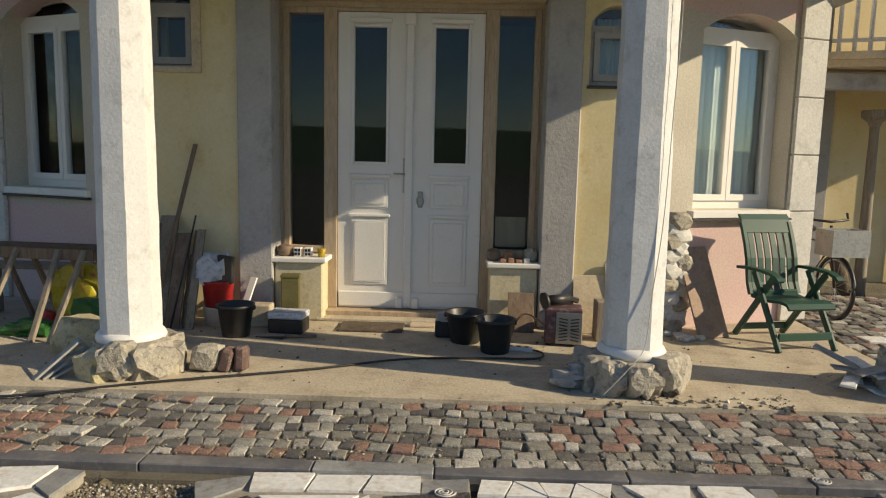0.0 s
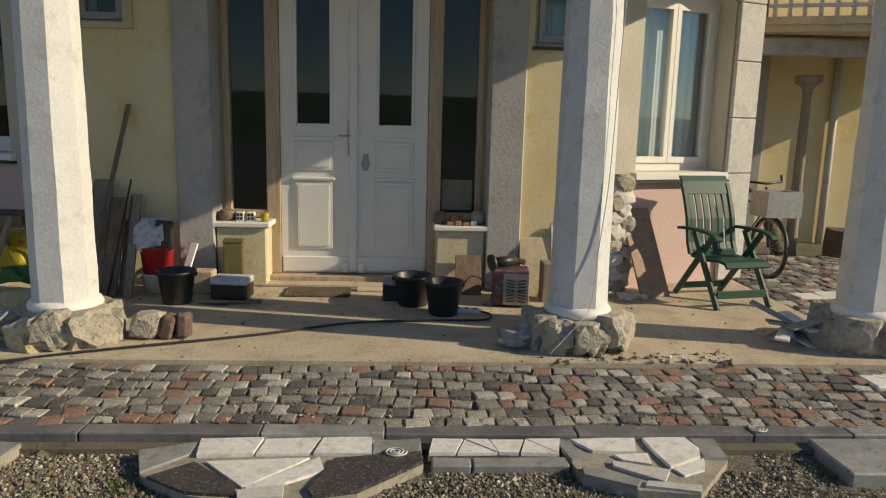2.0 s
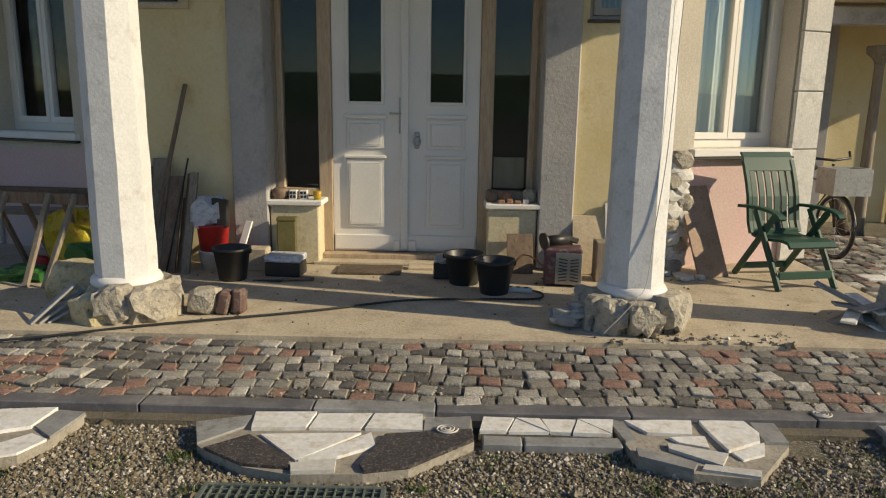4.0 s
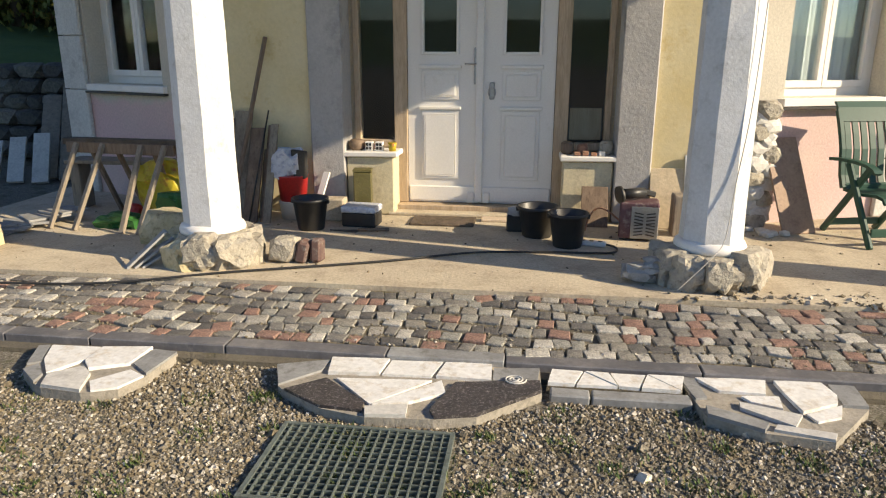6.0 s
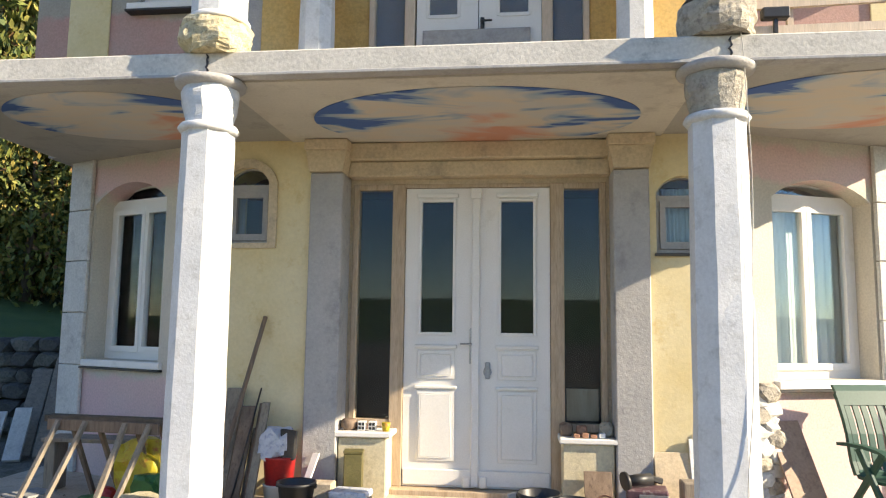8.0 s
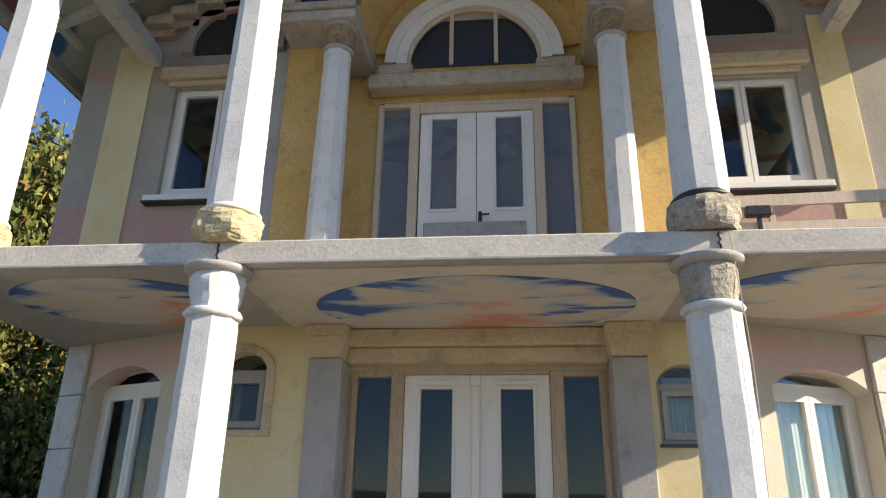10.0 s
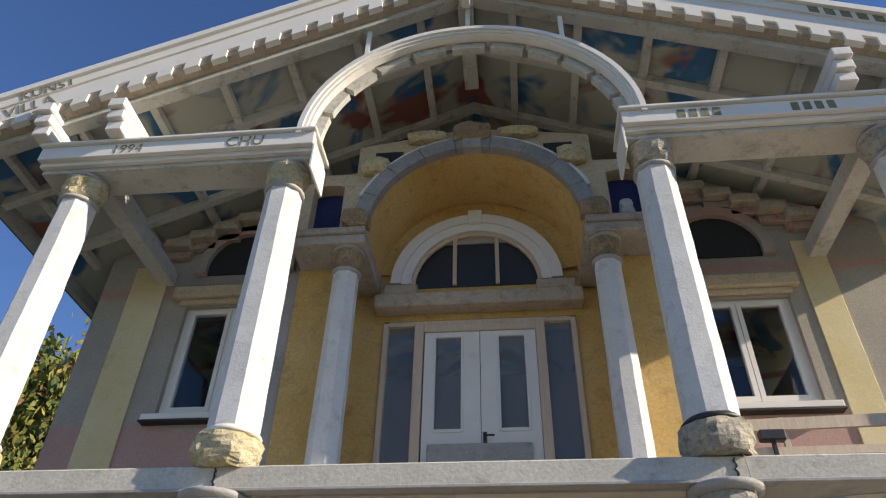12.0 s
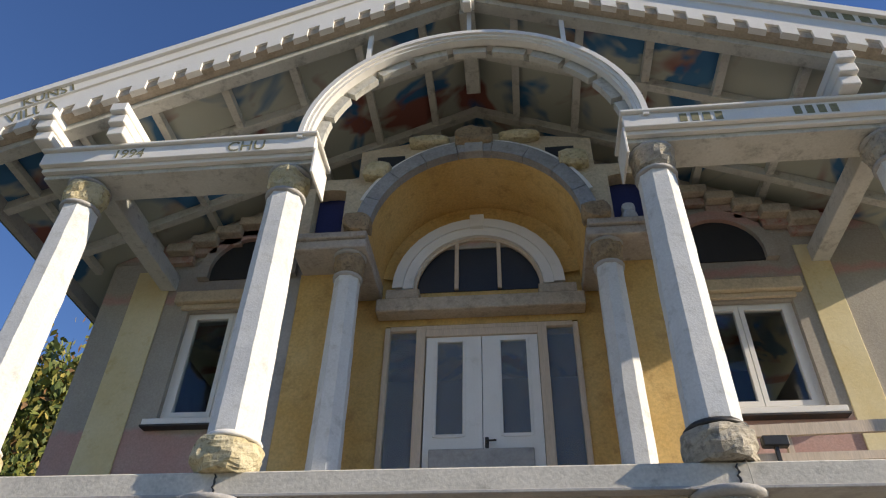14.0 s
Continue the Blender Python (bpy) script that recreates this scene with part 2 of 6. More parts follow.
BEIGESTONE = surface("beige_cast_stone", (0.44, 0.36, 0.27), (0.50, 0.42, 0.33), (0.30, 0.25, 0.19), rough=0.9, scale=2.4, grain=36, bump=0.6, dist=0.008)
RINGSTONE = surface("grey_ring_stone", (0.38, 0.34, 0.30), (0.46, 0.42, 0.38), (0.25, 0.22, 0.19), rough=0.9, scale=3.0, grain=36, bump=0.6, dist=0.008)
BLUESTONE = surface("blue_grey_arch_stone", (0.25, 0.25, 0.26), (0.31, 0.31, 0.315), (0.20, 0.195, 0.19), rough=0.9, scale=3.0, grain=36, bump=0.5)
BROWNROCK = surface("brown_hewn_stone", (0.26, 0.19, 0.12), (0.38, 0.28, 0.17), (0.11, 0.085, 0.06), rough=0.9, scale=9, grain=30, bump=1.0, dist=0.02)
ROSE = surface("rose_brown_plaster", (0.46, 0.34, 0.27), (0.40, 0.29, 0.24), (0.40, 0.17, 0.13), rough=0.9, scale=3.0, grain=36, bump=0.5, amount=(0.5, 0.66))
GREYWOOD = surface("grey_old_wood", (0.23, 0.19, 0.145), (0.31, 0.26, 0.20), (0.15, 0.12, 0.09), rough=0.85, scale=3, grain=26, stretch=(5, 5, 0.5), bump=0.4)
ROCK = surface("field_stone", (0.34, 0.31, 0.26), (0.47, 0.42, 0.33), (0.15, 0.13, 0.105), rough=0.9, scale=7, grain=30, bump=0.9, dist=0.02)
SANDROCK = surface("ochre_sandstone", (0.52, 0.43, 0.24), (0.60, 0.53, 0.36), (0.20, 0.155, 0.09), rough=0.9, scale=7, grain=26, bump=0.9, dist=0.02)
BRICKRED = surface("broken_red_brick", (0.15, 0.085, 0.07), (0.12, 0.075, 0.065), (0.30, 0.26, 0.22), rough=0.9, scale=8, grain=40)
MARBLE = surface("white_marble_offcut", (0.82, 0.81, 0.78), (0.77, 0.75, 0.70), (0.55, 0.46, 0.34), rough=0.5, scale=5, grain=30, bump=0.3, amount=(0.50, 0.74))
SLATE = surface("grey_stone_offcut", (0.24, 0.24, 0.235), (0.33, 0.33, 0.32), (0.15, 0.145, 0.13), rough=0.55, scale=5, grain=45, bump=0.25)
GRANITE = surface("black_granite", (0.035, 0.032, 0.032), (0.07, 0.06, 0.06), (0.34, 0.31, 0.30), rough=0.4, scale=24, grain=120, bump=0.1)
STREAKED = surface("wet_kerb_stone", (0.11, 0.11, 0.12), (0.19, 0.18, 0.18), (0.26, 0.25, 0.24), rough=0.42, scale=3, grain=40, bump=0.2)
BLACKPLASTIC = surface("black_plastic", (0.018, 0.018, 0.019), (0.028, 0.028, 0.028), (0.16, 0.15, 0.14), rough=0.45, scale=9, grain=50, bump=0.1, amount=(0.66, 0.8))
GREENPLASTIC = surface("dark_green_resin", (0.018, 0.068, 0.045), (0.022, 0.078, 0.052), None, rough=0.5, grain=60, bump=0.05)
DARKMETAL = surface("dark_iron", (0.05, 0.05, 0.05), (0.09, 0.085, 0.08), (0.15, 0.09, 0.05), rough=0.5, metal=0.7, grain=60, bump=0.15)
STEEL = surface("dull_steel", (0.42, 0.42, 0.42), (0.5, 0.5, 0.5), (0.3, 0.28, 0.26), rough=0.4, metal=0.9, grain=60, bump=0.1)
RED = surface("red_plastic", (0.55, 0.03, 0.025), (0.48, 0.03, 0.03), None, rough=0.45, grain=40, bump=0.1)
YELLOWBAG = surface("yellow_plastic_bag", (0.55, 0.43, 0.03), (0.48, 0.37, 0.03), (0.4, 0.1, 0.03), rough=0.45, scale=5, grain=20, bump=0.4, dist=0.02)
GREENBAG = surface("green_plastic_sheet", (0.025, 0.11, 0.03), (0.04, 0.16, 0.04), None, rough=0.4, scale=6, grain=18, bump=0.4, dist=0.02)
WHITEBAG = surface("white_plastic_sack", (0.62, 0.64, 0.68), (0.5, 0.52, 0.58), (0.2, 0.25, 0.4), rough=0.45, scale=8, grain=18, bump=0.5, dist=0.02)
TERRACOTTA = surface("terracotta", (0.42, 0.21, 0.13), (0.36, 0.19, 0.12), (0.2, 0.12, 0.09), rough=0.8, scale=14, grain=60)
NICHEBLUE = surface("ultramarine_niche_paint", (0.02, 0.025, 0.10), (0.03, 0.035, 0.13), None, rough=0.85)
# dark base colour puts the gloom of the closed rooms into the plaster
ROOMSHADE = surface("interior_plaster_dark_for_gloom", (0.10, 0.10, 0.10), (0.13, 0.13, 0.13), None, rough=0.9)
CURTAIN = surface("pale_net_curtain", (0.58, 0.64, 0.64), (0.66, 0.70, 0.69), None, rough=0.9, stretch=(8, 8, 0.5), scale=2, grain=20)
# gutter paint; also the near-black sheets painted in for shaded holes and panes
GUTTERSHADE = surface("near_black_gutter_and_shade", (0.02, 0.02, 0.022), (0.03, 0.03, 0.03), None, rough=0.4)
ROOFTILE = surface("dark_roof_tile", (0.10, 0.07, 0.06), (0.14, 0.09, 0.07), None, rough=0.85, scale=5)
BARK = surface("brown_bark", (0.10, 0.075, 0.05), (0.15, 0.11, 0.08), None, rough=0.95, scale=8, grain=30, bump=0.9, dist=0.03)
PEDESTAL = surface("yellow_cream_plaster", (0.66, 0.58, 0.40), (0.60, 0.52, 0.35), (0.45, 0.38, 0.26), rough=0.9, scale=2.5, grain=40)
GRAVEL = surface("grey_brown_gravel_bed", (0.13, 0.115, 0.09), (0.21, 0.18, 0.125), (0.10, 0.09, 0.045), rough=0.95, scale=2.2, grain=75, bump=1.0, dist=0.02, amount=(0.55, 0.72))
ROPE = surface("pale_cord", (0.55, 0.52, 0.46), (0.5, 0.47, 0.42), None, rough=0.9)
CABLE = surface("black_rubber_cable", (0.02, 0.02, 0.02), (0.03, 0.03, 0.03), None, rough=0.5)
LETTER = surface("faded_olive_lettering", (0.20, 0.19, 0.10), (0.26, 0.24, 0.15), None, rough=0.9, scale=14)
GLASS = glass_material("window_glass")
# upper panes: their pale reflection is put in as a grey diffuse share
HAZEGLASS = haze_glass("window_glass_with_painted_haze")
SETT_STOPS = [(0.0, (0.20, 0.19, 0.17)), (0.16, (0.34, 0.32, 0.28)), (0.30, (0.27, 0.165, 0.13)), (0.40, (0.105, 0.10, 0.095)),
              (0.50, (0.25, 0.235, 0.20)), (0.62, (0.46, 0.44, 0.39)), (0.74, (0.29, 0.18, 0.14)), (0.82, (0.13, 0.125, 0.115)), (0.90, (0.29, 0.285, 0.25))]
SETT = pieces_material("cobble_stone", SETT_STOPS, grain=9, mid_scale=2.6, bump=1.0)
SETTS = pieces_material("cobble_stones_joined", SETT_STOPS, False, mid_scale=16, bump=0.9)
PEBBLE = pieces_material("gravel_stones", [(0.0, (0.24, 0.21, 0.155)), (0.25, (0.15, 0.125, 0.085)), (0.45, (0.31, 0.28, 0.22)), (0.6, (0.18, 0.145, 0.09)), (0.88, (0.52, 0.48, 0.41))], False)
RUBBLE = pieces_material("rubble_stones", [(0.0, (0.10, 0.10, 0.085)), (0.35, (0.15, 0.14, 0.12)), (0.7, (0.06, 0.06, 0.055))], False, grain=30)
LEAF = pieces_material("leaves", [(0.0, (0.07, 0.10, 0.02)), (0.3, (0.14, 0.16, 0.03)), (0.6, (0.21, 0.20, 0.04)), (0.82, (0.27, 0.22, 0.045)), (0.93, (0.17, 0.09, 0.03))], False, rough=0.7, bump=0.1)
GRASS = pieces_material("grass_blades", [(0.0, (0.05, 0.09, 0.02)), (0.5, (0.09, 0.12, 0.03)), (0.8, (0.16, 0.15, 0.06))], False, rough=0.8, bump=0.1)
OVAL = oval_sky("oval_sky_painting", 2.6, 0.2, 1.4)
OVALSIDE = oval_sky("side_oval_sky_painting", 7.1, 0.4, 1.15)
SOFFIT = clouds("painted_roof_boards", (0.40, 0.41, 0.35), (0.012, 0.13, 0.29), (0.22, 0.05, 0.035), 0.9, 1.3, None, (0.52, 0.56))


# ---- mesh helpers ----
def put(bm, lo, hi, bevel=0.0, turn=None):
    """Add a box to bm."""
    c = [(a + b) / 2 for a, b in zip(lo, hi)]
    s = [abs(b - a) for a, b in zip(lo, hi)]
    m = Matrix.Translation(c) @ (turn or Matrix()) @ Matrix.Diagonal((*s, 1))
    vs = bmesh.ops.create_cube(bm, size=1, matrix=m)["verts"]
    if bevel:
        es = list({e for v in vs for e in v.link_edges})
        bmesh.ops.bevel(bm, geom=es, offset=bevel, segments=1, affect="EDGES")
    return bm


def box(lo, hi, bevel=0.0, turn=None):
    return put(bmesh.new(), lo, hi, bevel, turn)


def prism(pts, a, b, axis="y", bm=None):
    """A flat outline, drawn in the two other axes, given depth from a to b along axis."""
    bm = bm or bmesh.new()
    def place(p, d):
        return {"y": (p[0], d, p[1]), "z": (p[0], p[1], d), "x": (d, p[0], p[1])}[axis]
    va = [bm.verts.new(place(p, a)) for p in pts]
    vb = [bm.verts.new(place(p, b)) for p in pts]
    bm.faces.new(va), bm.faces.new(vb[::-1])
    n = len(pts)
    for i in range(n):
        bm.faces.new((va[i], vb[i], vb[(i + 1) % n], va[(i + 1) % n]))
    bmesh.ops.recalc_face_normals(bm, faces=bm.faces)
    return bm


def lathe(profile, seg=24, bm=None, at=(0, 0, 0), turn=0.0, smooth=True):
    """A turned shape from (radius, height) rows."""
    bm = bm or bmesh.new()
    rings = []
    for r, z in profile:
        rings.append([bm.verts.new((at[0] + r * math.cos(turn + 2 * math.pi * k / seg), at[1] + r * math.sin(turn + 2 * math.pi * k / seg), at[2] + z)) for k in range(seg)])
    for a, b in zip(rings, rings[1:]):
        for k in range(seg):
            bm.faces.new((a[k], a[(k + 1) % seg], b[(k + 1) % seg], b[k])).smooth = smooth
    bm.faces.new(rings[0][::-1]), bm.faces.new(rings[-1])
    return bm


def tube(pts, r, seg=8, bm=None, closed=False):
    """A round bar along a line of points."""
    bm = bm or bmesh.new()
    pts = [Vector(p) for p in pts]
    n, rings = len(pts), []
    for i, p in enumerate(pts):
        d = (pts[(i + 1) % n] - pts[i - 1]) if closed else (pts[min(i + 1, n - 1)] - pts[max(i - 1, 0)])
        q = d.to_track_quat("Z", "Y")
        rings.append([bm.verts.new(p + q @ Vector((r * math.cos(2 * math.pi * k / seg), r * math.sin(2 * math.pi * k / seg), 0))) for k in range(seg)])
    for i in range(n if closed else n - 1):
        a, b = rings[i], rings[(i + 1) % n]
        for k in range(seg):
            bm.faces.new((a[k], a[(k + 1) % seg], b[(k + 1) % seg], b[k])).smooth = True
    if not closed:
        bm.faces.new(rings[0][::-1]), bm.faces.new(rings[-1])
    return bm


def beam(a, b, w, h, bm=None, bevel=0.0):
    """A squared bar from a to b."""
    a, b = Vector(a), Vector(b)
    d = b - a
    q = d.to_track_quat("Z", "Y").to_matrix().to_4x4()
    bm = bm or bmesh.new()
    vs = bmesh.ops.create_cube(bm, size=1, matrix=Matrix.Translation((a + b) / 2) @ q @ Matrix.Diagonal((w, h, d.length, 1)))["verts"]
    if bevel:
        bmesh.ops.bevel(bm, geom=list({e for v in vs for e in v.link_edges}), offset=bevel, segments=1, affect="EDGES")
    return bm


def rock(size, seed, at=(0, 0, 0), sub=2, bm=None, rough=0.28):
    bm = bm or bmesh.new()
    vs = bmesh.ops.create_icosphere(bm, subdivisions=sub, radius=1)["verts"]
    o = Vector((seed * 3.17, seed * 1.31, seed * 7.7))
    for v in vs:
        k = 1 + rough * noise.noise(v.co * 1.3 + o) + 0.5 * rough * noise.noise(v.co * 3.1 + o)
        c = v.co * k
        c = Vector([max(-0.78, min(0.78, x)) for x in c]) / 0.78
        v.co = Vector((c.x * size[0] / 2, c.y * size[1] / 2, c.z * size[2] / 2)) + Vector(at)
    return bm


def roughen(bm, amount, scale=6.0, seed=0):
    o = Vector((seed, seed * 2.3, 0))
    for v in bm.verts:
        v.co += amount * Vector((noise.noise(v.co * scale + o), noise.noise(v.co * scale + o + Vector((9, 0, 0))), noise.noise(v.co * scale + o + Vector((0, 9, 0)))))
    return bm


def made(name, bm, mat):
    me = bpy.data.meshes.new(name)
    bm.to_mesh(me)
    bm.free()
    me.materials.append(mat)
    return new(name, me)


def part(name, bm, mat, parent, label=""):
    """One mesh under a thing or a part; built in the place's own coordinates unless the thing is local."""
    ob = made(name, bm, mat)
    ob.parent = parent
    if parent.parent is None and "local" not in parent:
        ob.matrix_parent_inverse = Matrix.Translation(-parent.location)
    return tagged(ob, label)


def thing(name, at, label, category, group="", kind="", local=False, turn=0.0):
    ob = new(name)
    ob.location = at
    ob.empty_display_size = 0.1
    if local:
        ob["local"] = 1
        ob.rotation_euler = (0, 0, radians(turn))
    return tagged(ob, label, category, group, kind)


def structure(name, bm, mat, label, category="wall"):
    return tagged(made(name, bm, mat), label, category, kind="structure")


def arc(x0, x1, z, rise, n=10):
    """Points of a flat arch from (x0, z) to (x1, z)."""
    if rise <= 0:
        return [(x0, z), (x1, z)]
    h = (x1 - x0) / 2
    r = (h * h + rise * rise) / (2 * rise)
    a = math.asin(min(1, h / r)) if rise <= h else math.pi - math.asin(min(1, h / r))
    cx, cz = (x0 + x1) / 2, z + rise - r
    return [(cx + r * math.sin(t), cz + r * math.cos(t)) for t in [-a + 2 * a * k / n for k in range(n + 1)]]


def wall(x0, x1, z0, z1, y0, y1, holes=()):
    """A wall in x and z with openings (xa, xb, za, zb, rise); zb is the spring of the arch."""
    bm, x = bmesh.new(), x0
    for xa, xb, za, zb, rise in sorted(holes):
        if xa > x:
            put(bm, (x, y0, z0), (xa, y1, z1))
        if za > z0:
            put(bm, (xa, y0, z0), (xb, y1, za))
        if z1 > zb + rise:
            prism(arc(xa, xb, zb, rise) + [(xb, z1), (xa, z1)], y0, y1, "y", bm)
        x = xb
    if x1 > x:
        put(bm, (x, y0, z0), (x1, y1, z1))
    return bm


def band(o, i, y0, y1, bm=None):
    """A curved bar between two lines of points, with depth from y0 to y1, in one piece."""
    bm = bm or bmesh.new()
    rings = [[bm.verts.new((p[0], y0, p[1])), bm.verts.new((q[0], y0, q[1])), bm.verts.new((q[0], y1, q[1])), bm.verts.new((p[0], y1, p[1]))] for p, q in zip(o, i)]
    fs = []
    for r, s in zip(rings, rings[1:]):
        for k in range(4):
            fs.append(bm.faces.new((r[k], r[(k + 1) % 4], s[(k + 1) % 4], s[k])))
    fs += [bm.faces.new(rings[0][::-1]), bm.faces.new(rings[-1])]
    bmesh.ops.recalc_face_normals(bm, faces=fs)
    return bm


def ring_arch(cx, cz, r0, r1, a, b, y0, y1, n=20, bm=None):
    """Part of a ring, from angle a to b in degrees."""
    o = [(cx + r1 * math.cos(radians(t)), cz + r1 * math.sin(radians(t))) for t in [a + (b - a) * k / n for k in range(n + 1)]]
    i = [(cx + r0 * math.cos(radians(t)), cz + r0 * math.sin(radians(t))) for t in [b + (a - b) * k / n for k in range(n + 1)]]
    return band(o, i[::-1], y0, y1, bm)


# ---- ground ----
def ground_height(x, y):
    z = -0.175
    left = max(0.0, -x - 6.5)
    z += min(left * 0.05, 0.15) + max(0.0, -x - 9.0 + 0.25 * y) * 0.16 * min(1.0, max(0.0, (y + 6) / 8))
    if x < -4.7:
        z += min(max(0.0, y - 3.35) * 1.6, 1.15) * min(1.0, (-4.7 - x) / 0.5)
    z += max(0.0, y - 12) * 0.10
    z += max(0.0, -y - 60) * 0.05
    d = math.hypot(x, y)
    return min(z, 30.0) + 0.02 * noise.noise(Vector((x, y, 0)) * 0.8) * (1 if d > 3 else 0.4)


bm = bmesh.new()
lines = [-900, -500, -300, -200, -140, -100, -75, -55, -40, -30, -24, -19, -15, -12] + [-10 + 0.5 * k for k in range(41)] + [12, 15, 19, 24, 30, 40, 55, 75, 100, 140, 200, 300, 500, 900]
grid = [[bm.verts.new((x, y, ground_height(x, y))) for x in lines] for y in lines]
for a, b in zip(grid, grid[1:]):
    for k in range(len(lines) - 1):
        bm.faces.new((a[k], a[k + 1], b[k + 1], b[k])).smooth = True
m, nt, bs = material("gravel_and_meadow")
tc = nt.nodes.new("ShaderNodeTexCoord")
sx = nt.nodes.new("ShaderNodeSeparateXYZ")
nt.links.new(tc.outputs["Object"], sx.inputs[0])
fine, midn, bign = noises(nt, 60, 6), noises(nt, 5, 5), noises(nt, 0.9, 4)
grav = ramp(nt, fine, [(0.3, (0.07, 0.06, 0.045)), (0.5, (0.17, 0.15, 0.115)), (0.72, (0.36, 0.33, 0.27))])
grav = mix(nt, ramp(nt, midn, [(0.50, (0, 0, 0)), (0.66, (0.75, 0.75, 0.75))]), grav, (0.075, 0.075, 0.03))
meadow = ramp(nt, bign, [(0.35, (0.05, 0.10, 0.02)), (0.65, (0.08, 0.13, 0.03))])
mr = node(nt, "MapRange")
mr.inputs["From Min"].default_value, mr.inputs["From Max"].default_value = -0.02, 0.25
nt.links.new(sx.outputs["Z"], mr.inputs["Value"])
nt.links.new(mix(nt, mr.outputs[0], grav, meadow), bs.inputs["Base Color"])
bs.inputs["Roughness"].default_value = 0.95
relief(nt, bs, fine, 0.9, 0.02)
structure("ground", bm, m, "grey-brown gravel yard running into green meadow slopes", "ground")

PORCH_FRONT = -2.42
structure("floor", box((-4.85, PORCH_FRONT, -0.5), (4.0, 1.2, 0.0)), CONCRETE, "sandy concrete porch floor, worn and dusty", "floor")
structure("pavement_bed", prism([(-3.42, -0.5), (PORCH_FRONT, -0.5), (PORCH_FRONT, -0.036), (-3.21, -0.102), (-3.214, -0.14), (-3.42, -0.14)], -9, 9, "x"), GRAVEL, "sand bed under the cobbled strip", "pavement")
structure("courtyard_bed", box((4.0, PORCH_FRONT, -0.5), (12, 7.5, -0.10)), GRAVEL, "earth bed of the cobbled side yard", "pavement")

# ---- ground floor walls ----
DOORTOP = 3.03
structure("wall_entrance", wall(-1.60, 1.60, 0.0, 3.40, 0.0, 0.30, [(-1.24, -0.80, 0.62, 3.0, 0), (-0.80, 0.80, 0.0, 3.0, 0), (0.80, 1.24, 0.62, 3.0, 0)]), CREAM, "cream plastered wall round the entrance")
structure("wall_yellow_left", wall(-2.58, -1.60, 0.0, 3.40, -0.27, 0.30, [(-2.48, -2.0, 2.36, 2.98, 0.16)]), YELLOW, "ochre yellow plaster wall with a small arched window")
structure("wall_yellow_right", wall(1.60, 2.33, 0.0, 3.40, -0.27, 0.30, [(1.66, 2.14, 2.285, 2.84, 0.16)]), YELLOW, "ochre yellow plaster wall with a small arched window")
# the two wings are splayed back from the porch, each about its inner corner
SPLAY = 22.0
HINGE = {-1: Matrix.Translation((-2.57, -0.26, 0)) @ pose(0, 0, 0, 0, 0, -SPLAY) @ Matrix.Translation((2.57, 0, 0)), 1: Matrix.Translation((2.32, -0.26, 0)) @ pose(0, 0, 0, 0, 0, SPLAY) @ Matrix.Translation((-2.32, 0, 0))}


def splayed(ob, side):
    """Turn a thing that was built in the plane of the porch wall back into the plane of its wing."""
    ob.matrix_basis = HINGE[side] @ ob.matrix_basis
    return ob


splayed(structure("wall_wing_left", wall(-4.785, -2.57, 0.0, 3.40, -0.02, 0.40, [(-4.40, -3.26, 1.20, 2.89, 0.21)]), PINKWALL, "plastered wall, pink below the deep arched window"), -1)
splayed(structure("wall_wing_right", wall(2.32, 4.23, 0.0, 3.40, -0.02, 0.40, [(2.75, 3.886, 1.15, 2.83, 0.19)]), PINKWALL, "plastered wall, pink below the deep arched window"), 1)
structure("wall_side_left", box((-4.80, 1.25, 0.0), (-4.50, 7.0, 3.40)), GREY, "grey rendered side wall")
structure("wall_side_right", box((3.90, 1.10, 0.0), (4.20, 7.0, 3.40)), GREY, "grey rendered side wall")
structure("wall_rear", box((-4.6, 7.0, -0.3), (4.6, 7.3, 7.2)), GREY, "grey rendered rear wall")
structure("wall_rooms", box((-4.5, 3.0, 0.0), (3.9, 3.2, 7.0)), ROOMSHADE, "inner wall of the house, coloured dark for the unlit rooms")
structure("floor_inside", box((-4.50, 1.2, -0.3), (3.90, 7.0, -0.02)), DARKWOOD, "dark boarded floor inside the house", "floor")

for side in (-1, 1):
    t = thing("pilaster", (side * 1.45, -0.2, 0), "rough grey cement pilaster with a cream capital beside the door", "pilaster", "pilasters of the entrance")
    xa, xb = sorted((side * 1.27, side * 1.595))
    part("shaft", box((xa, -0.33, 0.0), (xb, -0.004, 3.06), 0.012), GREY, t)
    cap = prism([(xa, 3.062), (xb, 3.062), (xb + 0.04, 3.27), (xa - 0.04, 3.27)], -0.38, -0.11)
    part("capital", cap, CREAM, t, "cream flared capital")
    part("capital_slab", box((xa - 0.05, -0.41, 3.272), (xb + 0.05, -0.11, 3.376), 0.008), CREAM, t)
structure("lintel", put(box((-1.265, -0.16, DOORTOP + 0.02), (1.265, -0.003, 3.20), 0.01), (-1.265, -0.24, 3.204), (1.265, -0.003, 3.372), 0.012), CREAM, "cream moulded plaster lintel over the door", "lintel")

# quoins of the two corners, block by block
def quoins(xa, xb, z0, z1, n, name):
    t = thing(name, ((xa + xb) / 2, -0.05, z0), "pale dressed stone blocks up the corner", "quoins", "corner quoins")
    for k in range(n):
        za, zb = z0 + (z1 - z0) * k / n, z0 + (z1 - z0) * (k + 1) / n
        part("stone", box((xa, -0.07, za + 0.004), (xb, -0.024, zb - 0.004), 0.008), PALESTONE, t)
    return t


splayed(quoins(-4.805, -4.43, 0.0, 3.4, 6, "quoin_stack"), -1)
